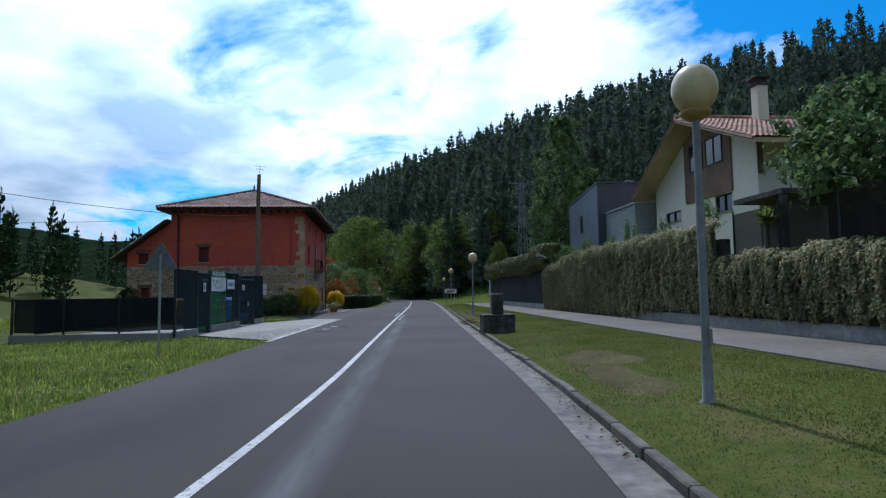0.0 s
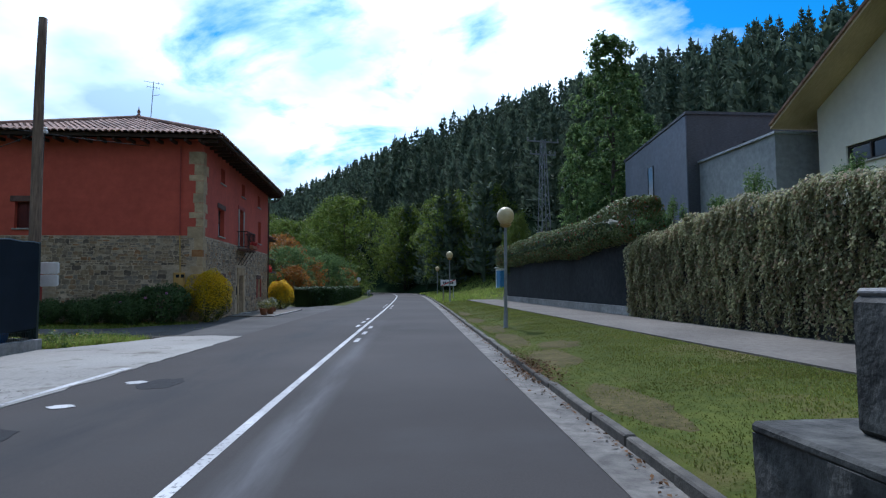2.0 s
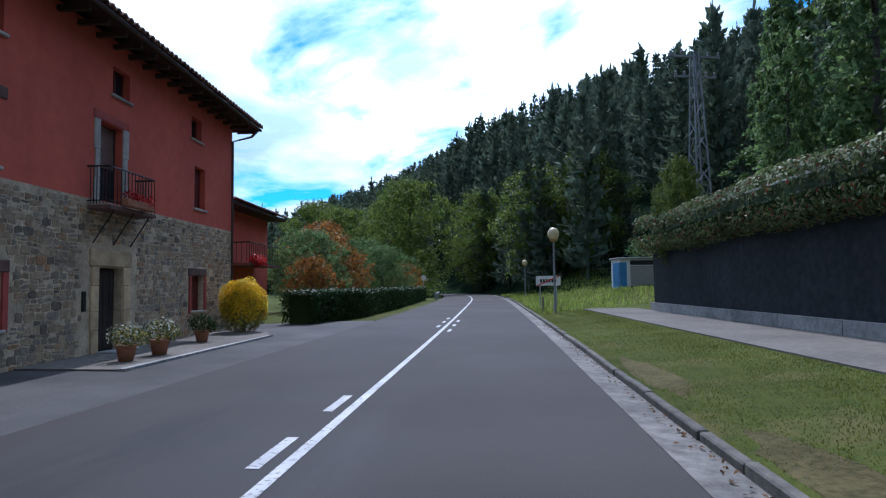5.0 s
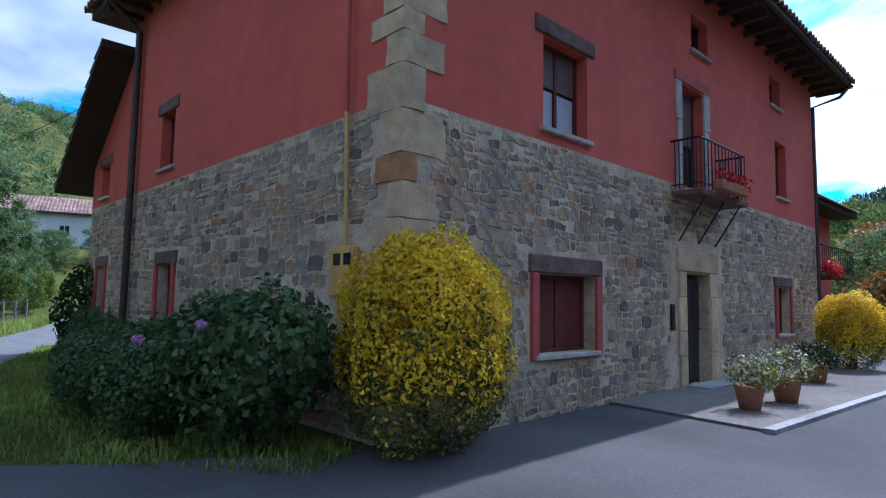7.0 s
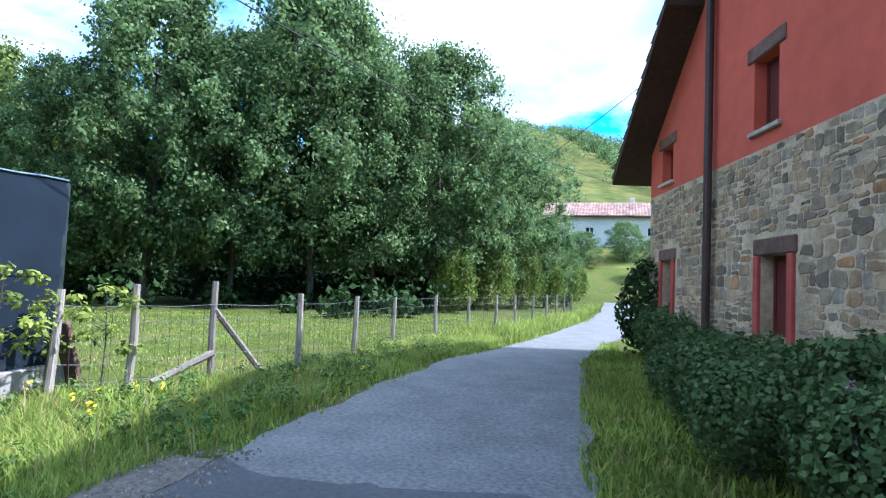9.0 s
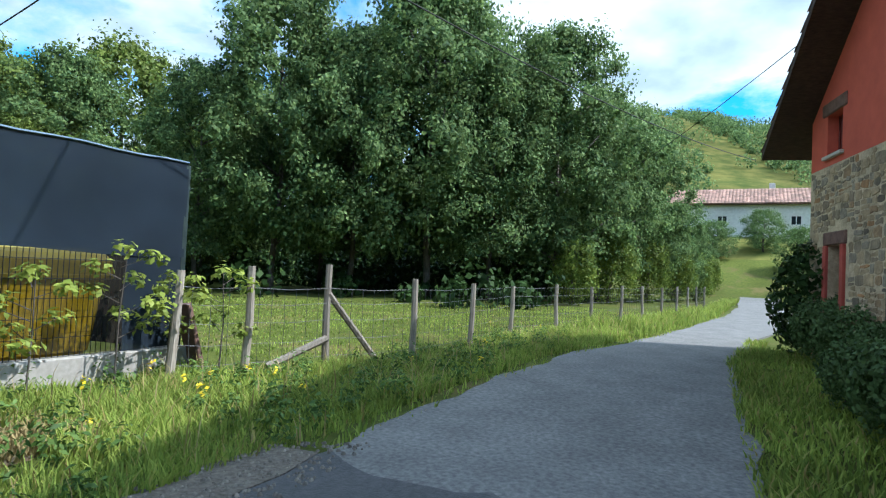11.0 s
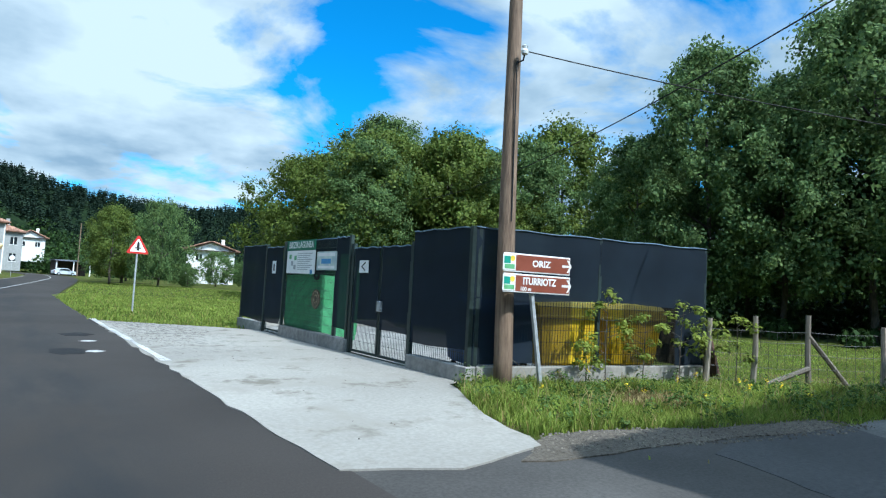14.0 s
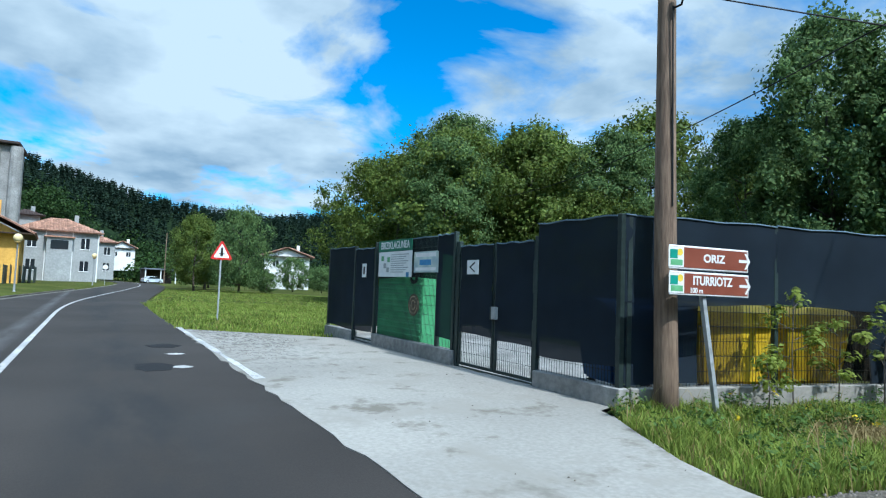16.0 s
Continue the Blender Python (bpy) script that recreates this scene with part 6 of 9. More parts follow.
def ivy(y0, y1, ztop, count, seed):
    """Ivy in overlapping hanging strands, thicker towards the top, with leafless gaps between."""
    r = np.random.default_rng(seed)
    strands = count // 26
    y = r.uniform(y0, y1, strands)
    lim = ztop(y) + 0.08 * np.sin(y * 2.3) + 0.05 * np.sin(y * 5.1 + 1)
    foot = 0.3 + (0.25 + r.uniform(0, 0.28, strands)) * (1 - smooth(23, 27, y)) - 0.22 * smooth(23, 27, y) + r.uniform(0, 0.12, strands)
    start = foot + (lim - foot) * r.uniform(0.12, 1.0, strands) ** 0.75
    start = np.where(r.uniform(0, 1, strands) < 0.22, lim, start)
    length = r.uniform(0.45, 1.15, strands)
    body = (0.12 + 0.16 * r.uniform(0, 1, strands)) * (0.55 + 0.45 * np.clip(start / 2.2, 0, 1))
    k = np.repeat(np.arange(strands), 26)
    t = np.tile(np.linspace(0, 1, 26), strands) + r.normal(0, 0.02, len(k))
    z = np.maximum(start[k] - length[k] * t, foot[k] + r.uniform(0, 0.1, len(k)))
    over = start[k] > lim[k] - 0.02
    out = body[k] * (0.55 + 0.75 * np.sin(np.clip(t, 0, 1) * 2.2 + 0.25)) + r.normal(0, 0.02, len(k))
    out = np.where(over & (t < 0.25), out - r.uniform(0, 0.6, len(k)) * (1 - t * 3), out)
    yy = y[k] + 0.09 * np.sin(t * 4 + y[k] * 9) + r.normal(0, 0.04, len(k)) * (1 - 0.5 * t)
    p = np.stack([7.2 - 0.064 * (yy - 40.2) + 0.12 - out, yy, z], 1)
    n = np.stack([-np.ones(len(k)), 0.15 * np.ones(len(k)), 0.35 + 0.9 * (over & (t < 0.3))], 1)
    return leaves(p, n, 0.082, 0.72, 0.42, 0.12, seed)


for y0, y1, zt, c, s in ((19.0, 40.3, lambda y: 3.62 - 0.55 * smooth(33, 40, y), 112000, 3), (2.0, 19.2, lambda y: 2.5 + 0 * y, 72000, 4)):
    ob = part("ivy", quads_mesh("ivy", *ivy(y0, y1, zt, c, s)), LEAF_IVY, None, smooth=False)
    tagged(ob, "dense ivy covering the garden wall", "ivy", "", "stuff")
# clipped hedge on top of the panels
r = np.random.default_rng(9)
n = 34000
y = 39.6 + 25.6 * r.uniform(0, 1, n) ** 1.25
t = r.uniform(0, 2 * math.pi, n)
rad = r.uniform(0.75, 1.0, n)
zc, hz = 3.55 + 0.05 * np.sin(y * 0.5) + 0.22 * smooth(46, 41, y), 0.85 + 0.05 * np.sin(y * 1.1)
p = np.stack([7.2 - 0.064 * (y - 40.2) + 0.35 + 0.72 * np.sign(np.cos(t)) * np.abs(np.cos(t)) ** 0.6 * rad, y, zc + hz * np.sign(np.sin(t)) * np.abs(np.sin(t)) ** 0.6 * rad], 1)
nn = np.stack([np.cos(t), 0 * t, np.sin(t)], 1)
ob = part("hedge_crown", quads_mesh("hedge_crown", *leaves(p, nn, 0.125, 0.55, 0.45, 0.1, 6)), LEAF_HEDGE)
tagged(ob, "glossy laurel hedge spilling over the panel wall", "hedge", "", "stuff")
# added dark tube: closes the gaps, its colour stands for the inner shade
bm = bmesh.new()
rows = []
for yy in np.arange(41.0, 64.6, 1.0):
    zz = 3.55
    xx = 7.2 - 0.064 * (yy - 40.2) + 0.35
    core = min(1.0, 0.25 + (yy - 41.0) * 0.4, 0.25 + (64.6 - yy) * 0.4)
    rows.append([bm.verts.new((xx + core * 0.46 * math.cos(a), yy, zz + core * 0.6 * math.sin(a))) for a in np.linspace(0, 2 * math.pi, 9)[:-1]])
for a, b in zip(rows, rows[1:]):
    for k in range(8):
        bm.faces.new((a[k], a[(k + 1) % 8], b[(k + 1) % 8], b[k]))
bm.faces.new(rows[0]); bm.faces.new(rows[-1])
tagged(part("hedge_core", bm, LEAF_DARK), "dark filler for the shaded inside of the laurel hedge", "hedge", "", "stuff")


def hedge_run(name, path, w, h, count, material, seed, label, size=0.12):
    """A clipped hedge along a ground line."""
    r = np.random.default_rng(seed)
    P = np.array(path, float)
    s = r.uniform(0, len(P) - 1, count)
    c = np.stack([np.interp(s, range(len(P)), P[:, k]) for k in (0, 1)], 1)
    side_ = r.integers(0, 3, count)
    off = np.where(side_ == 0, -w / 2, np.where(side_ == 1, w / 2, r.uniform(-w / 2, w / 2, count))) + r.normal(0, 0.05, count)
    z = np.where(side_ == 2, h + r.normal(0, 0.06, count), r.uniform(0.02, h, count))
    d = P[-1] - P[0]
    d /= np.linalg.norm(d)
    nrm = np.array([-d[1], d[0]])
    pts = np.stack([c[:, 0] + nrm[0] * off, c[:, 1] + nrm[1] * off, z], 1)
    n3 = np.stack([nrm[0] * np.sign(off) * (side_ < 2), nrm[1] * np.sign(off) * (side_ < 2), 0.3 + 1.0 * (side_ == 2)], 1)
    h_ = thing(name, label, "hedge", (0, 0, 0))
    part("foliage", quads_mesh("foliage", *leaves(pts, n3, size, 0.65, 0.5, 0.1, seed)), material, h_, kind="stuff")
    # added solid core, dark leaf colour in place of the shaded inside
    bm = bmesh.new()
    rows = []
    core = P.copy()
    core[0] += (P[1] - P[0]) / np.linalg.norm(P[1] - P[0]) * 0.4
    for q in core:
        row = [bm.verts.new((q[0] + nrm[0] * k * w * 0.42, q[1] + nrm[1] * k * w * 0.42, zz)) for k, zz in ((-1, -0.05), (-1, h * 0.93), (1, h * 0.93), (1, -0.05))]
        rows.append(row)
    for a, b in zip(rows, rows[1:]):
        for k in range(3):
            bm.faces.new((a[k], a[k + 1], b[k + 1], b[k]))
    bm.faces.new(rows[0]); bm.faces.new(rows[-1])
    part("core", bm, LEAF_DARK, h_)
    return h_


hedge_run("roadside_hedge", [(-8.9, 60.2), (-8.1, 66), (-8.3, 78), (-9.2, 98)], 1.2, 1.25, 26000, LEAF_DARK, 12, "low dark clipped hedge along the road")

# ---- chalet ----
chalet = thing("chalet_house", "cream chalet with brown timber cladding and wide tiled gable", "house", (15.7, 35.7, 2.6), 4.0)
chalet.scale = (1.15, 1.15, 1.15)
CHW, RID = 5.0, 7.9     # half width along y, height of the ridge


def chalet_face(u, out, z):
    return (-out, u, z)


LOW_HOLES = [(-2.95, -1.5, 2.7, 3.55), (2.0, 3.8, 2.8, 3.4)]
part("wall", wall_mesh(-CHW, CHW, -0.3, 4.0, LOW_HOLES, 0.3, chalet_face), CREAM_WALL, chalet)
bm = bmesh.new()
for o in (0, 0.3):
    bm.faces.new([bm.verts.new((o, yy, zz)) for yy, zz in ((-CHW, 4.0), (CHW, 4.0), (CHW, 4.95), (0, 7.66), (-CHW, 5.62))])
part("gable_wall", bm, CREAM_WALL, chalet)
part("side_wall", boxed(0.3, 9, -CHW, -CHW + 0.3, -0.3, 5.55), CREAM_WALL, chalet)
part("side_wall", boxed(0.3, 9, CHW - 0.3, CHW, -0.3, 4.9), CREAM_WALL, chalet)
part("back_wall", boxed(9, 9.3, -CHW, CHW, -0.3, 4.9), CREAM_WALL, chalet)
# boarded gable, cut to the roof line
z = 3.6
while z < 7.3:
    a = -3.1 + max(0.0, z + 0.125 - 6.4) / 1.14 * 3.1
    b = 1.3 - max(0.0, z + 0.125 - 6.95) / 0.6 * 1.3
    if b - a > 0.3:
        part("cladding_board", boxed(-0.075, -0.004, a, b, z, z + 0.12, 0.006), CLADDING, chalet)
    z += 0.128
for a, b, c, d in [(-2.4, -1.0, 5.2, 6.45), (-0.6, 0.6, 5.2, 6.5)]:
    w = part("window", boxed(-0.09, -0.077, a, b, c, d), GLASS, chalet)
    for e in ((a - 0.07, a, c - 0.07, d + 0.07), (b, b + 0.07, c - 0.07, d + 0.07), (a, b, d, d + 0.07), (a, b, c - 0.07, c), ((a + b) / 2 - 0.035, (a + b) / 2 + 0.035, c, d)):
        part("frame", boxed(-0.12, -0.076, *e), DARK_DOOR, w)
for a, b, c, d in LOW_HOLES:
    w = part("window", boxed(0.12, 0.14, a, b, c, d), GLASS, chalet)
    for e in ((a, a + 0.06, c, d), (b - 0.06, b, c, d), (a + 0.06, b - 0.06, d - 0.06, d), (a + 0.06, b - 0.06, c, c + 0.06), ((a + b) / 2 - 0.03, (a + b) / 2 + 0.03, c + 0.06, d - 0.06)):
        part("frame", boxed(0.06, 0.118, *e), DARK_DOOR, w)
    part("sill", boxed(-0.06, 0.06, a - 0.08, b + 0.08, c - 0.07, c - 0.004, 0.01), PALE_STONE, w)
for s, reach, fall in ((-1, 6.6, 0.41), (1, 5.85, 0.55)):
    pts = [(-1.15, s * reach, RID - reach * fall), (9.8, s * reach, RID - reach * fall), (9.8, 0, RID), (-1.15, 0, RID)]
    d_ = deck(pts, 0.2, "roof", chalet, SOFFIT, "tiled roof with ochre boarded eaves")
    tiles_on((pts[0], pts[1], pts[2], pts[3]) if s > 0 else (pts[1], pts[0], pts[3], pts[2]), "tiles", d_, TILE)
    part("barge_board", tubed([(-1.17, s * reach, RID - reach * fall - 0.05), (-1.17, 0, RID - 0.05)], 0.06, 5), TILE_EAVE, d_)
part("ridge_tiles", tubed([(-1.15, 0, RID + 0.1), (9.8, 0, RID + 0.1)], 0.14, 8), TILE, chalet)
for x, yy, h, top in ((3.2, -0.6, 0.29, 9.5), (6.2, -2.9, 0.27, 8.7)):
    ch = part("chimney", boxed(x - h, x + h, yy - h, yy + h, 5.4, top, 0.02), CREAM_WALL, chalet, "rendered chimney with a dark cowl")
    part("cowl", boxed(x - h - 0.12, x + h + 0.12, yy - h - 0.12, yy + h + 0.12, top, top + 0.1, 0.02), DARK_STONE, ch)
    part("cowl", boxed(x - h + 0.05, x + h - 0.05, yy - h + 0.05, yy + h - 0.05, top + 0.1, top + 0.36), DARK_STONE, ch)
    part("cowl", boxed(x - h - 0.16, x + h + 0.16, yy - h - 0.16, yy + h + 0.16, top + 0.36, top + 0.46, 0.02), DARK_STONE, ch)
part("porch", boxed(-1.2, 3.0, -CHW - 3.2, -CHW - 0.02, 2.6, 2.8), DARK_STONE, chalet)
for x in (-1.0, 2.6):
    part("porch_post", boxed(x - 0.12, x + 0.12, -CHW - 3.1, -CHW - 2.86, -0.3, 2.6), DARK_STONE, chalet)
part("porch_back", boxed(2.9, 3.1, -CHW - 3.2, -CHW - 0.3, -0.3, 2.6), DARK_PANEL, chalet)

# ---- dark modern house ----
modern = thing("modern_house", "dark slate-clad modern house with pale terrace block", "house", (13.2, 48.4, 2.5), 3.4)
bm = bmesh.new()
v = [bm.verts.new(p) for p in ((0, 0, -0.4), (0, 7.9, -0.4), (0, 7.9, 6.8), (0, 0, 7.65), (9, 0, -0.4), (9, 7.9, -0.4), (9, 7.9, 6.8), (9, 0, 7.65))]
for f in ((0, 1, 2, 3), (4, 7, 6, 5), (0, 3, 7, 4), (1, 5, 6, 2), (3, 2, 6, 7), (0, 4, 5, 1)):
    bm.faces.new([v[i] for i in f])
part("wall", bm, SLATE_WALL, modern)
bm = bmesh.new()
ring = [[bm.verts.new((x, yy, zz)) for yy, zz in ((0.02, -0.3), (7.88, -0.3), (7.88, 6.76), (0.02, 7.6))] for x in (-0.06, -0.003)]
bm.faces.new(ring[0]); bm.faces.new(ring[1][::-1])
for k in range(4):
    bm.faces.new((ring[0][k], ring[0][(k + 1) % 4], ring[1][(k + 1) % 4], ring[1][k]))
part("pale_front", bm, PANEL_GREY, modern, "blue-grey cladding")
bm = bmesh.new()
v = [bm.verts.new(p) for p in ((-0.1, -0.1, 7.66), (-0.1, 8.0, 6.8), (9.1, 8.0, 6.8), (9.1, -0.1, 7.66), (-0.1, -0.1, 7.8), (-0.1, 8.0, 6.94), (9.1, 8.0, 6.94), (9.1, -0.1, 7.8))]
for f in ((0, 1, 2, 3), (4, 5, 6, 7), (0, 1, 5, 4), (1, 2, 6, 5), (2, 3, 7, 6), (3, 0, 4, 7)):
    bm.faces.new([v[i] for i in f])
part("roof", bm, SLATE_WALL, modern)
w = part("window", boxed(-0.075, -0.063, 3.9, 4.5, 4.0, 5.7), GLASS, modern)
part("frame", boxed(-0.09, -0.02, 3.82, 3.9, 3.95, 5.75), PRINT_BLACK, w)
part("frame", boxed(-0.09, -0.02, 4.5, 4.58, 3.95, 5.75), PRINT_BLACK, w)
part("roof_vent", boxed(3.0, 3.7, 1.6, 2.4, 7.5, 8.2, 0.02), GALV, modern, "pale roof vent box")
part("terrace_box", boxed(0.6, 8, -6.0, -0.02, -0.4, 5.1), GREY_WALL, modern, "pale grey terrace block")
part("coping", boxed(0.5, 8.1, -6.1, -0.02, 5.1, 5.2), GALV, modern)
part("window", boxed(3.0, 4.2, -0.06, -0.01, 5.2, 6.3), GLASS, modern)

# ---- utility hut and lattice mast ----
hut = thing("utility_hut", "small pale utility hut with a brown front and blue metal door", "hut", (8.9, 83.0, 0.9), 8.0)
part("wall", boxed(-1.2, 1.4, -1.0, 1.0, -0.4, 2.3), WHITE_WALL, hut)
part("roof", boxed(-1.34, 1.54, -1.14, 1.14, 2.3, 2.42, 0.03), CONCRETE_GREY, hut)
part("front_panel", boxed(-0.45, 1.36, -1.05, -1.003, 0.42, 1.8, 0.015), CONCRETE, hut, "pale beige front panel")
part("vent", boxed(-0.45, 1.36, -1.03, -1.003, 1.86, 2.2), RUBBER, hut, "dark slot under the roof")
part("vent", boxed(-0.45, 1.36, -1.03, -1.003, -0.2, 0.36), RUBBER, hut, "dark slot at the foot")
part("door", boxed(-1.22, -0.72, -1.06, -1.003, -0.15, 2.05, 0.01), PRINT_BLUE, hut, "blue metal door")
part("door", boxed(-1.26, -1.203, -0.95, 0.5, -0.15, 2.05, 0.01), PRINT_BLUE, hut, "blue metal door")
mast = thing("lattice_mast", "grey steel lattice power mast", "power mast", (10.7, 72.5, 3.2), 15)
MH = 11.6
for sx, sy in ((-1, -1), (1, -1), (1, 1), (-1, 1)):
    part("leg", tubed([(sx * 0.55, sy * 0.55, -0.6), (sx * 0.16, sy * 0.16, MH)], 0.05, 4), MAST_STEEL, mast)
for k in range(12):
    z0, z1 = k * MH / 12, (k + 1) * MH / 12
    a0, a1 = 0.55 - 0.39 * z0 / MH, 0.55 - 0.39 * z1 / MH
    for i in range(4):
        c = [(-1, -1), (1, -1), (1, 1), (-1, 1)]
        p, q = c[i], c[(i + 1) % 4]
        if k % 2:
            p, q = q, p
        part("brace", tubed([(p[0] * a0, p[1] * a0, z0), (q[0] * a1, q[1] * a1, z1)], 0.025, 4), MAST_STEEL, mast)
for z, w in ((MH - 0.2, 1.6), (MH - 1.4, 1.3)):
    arm = part("cross_arm", boxed(-w, w, -0.06, 0.06, z - 0.06, z + 0.06), MAST_STEEL, mast)
    for s in (-1, 0.55, -0.55, 1):
        part("insulator", lathe([(0, 0), (0.09, 0.03), (0.05, 0.12), (0.1, 0.18), (0.05, 0.26), (0, 0.3)], 8), CONCRETE_GREY, arm, at=pose(s * w * 0.95, 0, z + 0.06))

# ---- trees ----


def branchy(height, spread, seed, trunk_r, crown_base, lean=0.0):
    """Trunk and limbs of a broadleaved tree; returns the mesh and the ends of its limbs."""
    r = random.Random(seed)
    bm = bmesh.new()
    top = height * 0.72
    pts = [(lean * z * 0.1 + 0.12 * math.sin(z * 0.8 + seed), 0.12 * math.cos(z * 0.7 + seed), z) for z in np.linspace(-0.2, top, 9)]
    tube(bm, pts, trunk_r, 9, trunk_r * 0.3)
    ends = []
    for k in range(11):
        z = crown_base + (top - crown_base) * (k + 0.5) / 11
        a = k * 2.4 + r.uniform(-0.4, 0.4)
        ln = spread * (0.95 - 0.5 * (z - crown_base) / (top - crown_base + 1e-6)) * r.uniform(0.7, 1.05)
        p0 = Vector((lean * z * 0.1, 0, z))
        e = p0 + Vector((math.cos(a) * ln, math.sin(a) * ln, ln * r.uniform(0.35, 0.8)))
        m = p0.lerp(e, 0.5) + Vector((0, 0, -0.1 * ln))
        tube(bm, [p0, m, e], trunk_r * 0.4, 6, trunk_r * 0.1)
        ends.append(tuple(e))
    return bm, ends


def crown_points(height, spread, base, count, seed, columnar=1.0):
    """Leaf places of a crown: many loose sprays of leaves spread through an uneven outline, thinner inside."""
    r = np.random.default_rng(seed + 50)
    clumps = 280
    per = count // clumps
    P, N = [], []
    for k in range(clumps):
        s = (k + r.uniform(0, 1)) / clumps
        a = k * 2.399 + r.uniform(-0.5, 0.5)
        env = spread * math.sin(math.pi * (0.14 + 0.82 * s ** 1.1)) ** 0.6 * (1 + 0.24 * math.sin(2 * a + seed) + 0.22 * math.sin(5 * s * math.pi + 3 * a))
        f = math.sqrt(r.uniform(0.18, 1.0))
        c = np.array([math.cos(a) * env * f, math.sin(a) * env * f, base + (height - base) * (0.05 + 0.93 * s)])
        size = spread * r.uniform(0.07, 0.19)
        d = r.normal(0, 1, (per, 3)) * np.array([1.0, 1.0, 0.85 * columnar]) * size * 0.55
        out = np.array([math.cos(a) * f, math.sin(a) * f, 0.5])
        P.append(c + d)
        N.append(out + d / size * 0.9)
    P, N = np.concatenate(P), np.concatenate(N)
    return P, N / (np.linalg.norm(N, axis=1, keepdims=True) + 1e-6)


def broadleaf(name, label, height, spread, seed, material, leaf=0.22, count=9000, trunk_r=0.2, crown_base=1.6, columnar=1.0, at=(0, 0, 0), group=""):
    t = thing(name, label, "tree", at, 0.0, group)
    bm, ends = branchy(height, spread, seed, trunk_r, crown_base)
    part("trunk", bm, BARK, t, smooth=True)
    p, nrm = crown_points(height, spread, crown_base, count, seed, columnar)
    part("crown", quads_mesh("crown", *leaves(p, nrm, leaf, 0.62, 0.6, 0.12, seed)), material, t)
    return t


alders = [broadleaf("alder_tree", "tall leafy alder tree with a dark green crown", 15.2, 4.7, 31, LEAF_ALDER, 0.225, 44000, 0.2, 2.0, group="trees beyond the wire fence"),
          broadleaf("alder_tree", "tall leafy alder tree with a dark green crown", 15.0, 4.4, 47, LEAF_ALDER, 0.225, 42000, 0.18, 1.9, group="trees beyond the wire fence")]
spots = [(-30.6, 20.5, 0.62, 0), (-32.2, 23.6, 0.89, 1), (-34.0, 26.6, 0.76, 0), (-35.6, 29.8, 1.00, 1), (-36.6, 32.8, 0.73, 0), (-39.0, 35.6, 0.86, 1), (-43.5, 37.4, 0.73, 0),
         (-48.0, 40.0, 0.64, 1), (-52, 42.3, 0.41, 0), (-40.0, 28.5, 1.05, 0), (-37.5, 23.0, 0.82, 1), (-44.5, 32.5, 0.91, 1)]
for k, (x, y, s, w) in enumerate(spots):
    m = pose(x, y, -0.1, 0, 0, k * 67) @ Matrix.Diagonal((s, s, s * 1.1, 1))
    if k < 2:
        alders[k].matrix_world = m
    else:
        c = copy_thing(alders[w], pose(x, y, -0.1, 0, 0, k * 67))
        c.scale = (s, s, s * 1.1)
poplar = broadleaf("poplar_tree", "broad yellowish-green tree behind the enclosure", 12.4, 4.6, 63, LEAF_POPLAR, 0.23, 26000, 0.2, 1.2, at=(-24.5, 3.0, 0), group="trees behind the enclosure")
for k, (x, y, s) in enumerate([(-28.5, 6.0, 1.02), (-22.5, -2.0, 0.92), (-32, 10.5, 0.8), (-33, 1.0, 1.15), (-38, 8, 1.2), (-42, 14, 0.9), (-37.5, 15.0, 0.8), (-27, -2, 1.1), (-22.5, 4.8, 0.75), (-30, 4.0, 1.05), (-29, 11.5, 0.62), (-31, -8, 1.15), (-24, -10, 1.0), (-37, -3, 1.2)]):
    c = copy_thing(poplar if k % 3 != 2 else alders[1], pose(x, y, -0.1, 0, 0, 40 + k * 80))
    c.scale = (s, s, s)
    c["group"] = "trees behind the enclosure"
    if k % 3 == 2:
        c["label"] = "leafy alder tree behind the enclosure"
field_tree = broadleaf("field_tree", "rounded green tree at the meadow's edge", 8.5, 4.4, 71, LEAF_ALDER, 0.24, 15000, 0.2, 0.6, at=(-15.0, -46, -0.1), group="trees at the meadow")
for k, (x, y, s, tall) in enumerate([(-16.4, -30, 0.66, 1.1), (-26.9, -46.7, 0.62, 0.58), (-30.6, -45.0, 0.5, 0.44), (-22.6, -47.5, 0.42, 0.36), (-19.8, -32.0, 0.3, 0.28), (-36.0, -42.0, 0.5, 0.5), (-31, -22, 0.8, 0.8), (-17.5, -62, 0.9, 0.9), (-40, -22, 1.1, 1.1), (-48, -12, 1.2, 1.2)]):
    c = copy_thing(field_tree, pose(x, y, -0.1, 0, 0, k * 77))
    c.scale = (s, s, tall)
c = copy_thing(poplar, pose(-12.1, -34, -0.1, 0, 0, 50))
c.scale = (0.68, 0.68, 0.7)
c["label"], c["group"] = "drooping yellowish-green tree beside the meadow", "trees at the meadow"
for k, (x, y, s) in enumerate([(-66, 45.0, 0.36), (-72, 47.0, 0.45), (-62, 53.2, 0.4), (-68.5, 54.0, 0.5), (-75, 52.0, 0.5)]):
    c = copy_thing(field_tree, pose(x, y, float(land(x, y)) - 0.1, 0, 0, k * 83))
    c.scale = (s, s, s)
    c["label"], c["group"] = "low green tree beside the lane", "trees along the lane"
round_tree = broadleaf("round_tree", "large rounded leafy tree beside the road ahead", 17.5, 6.6, 83, LEAF_BRIGHT, 0.34, 19000, 0.3, 1.0, at=(-14.5, 126, 0), group="trees ahead")
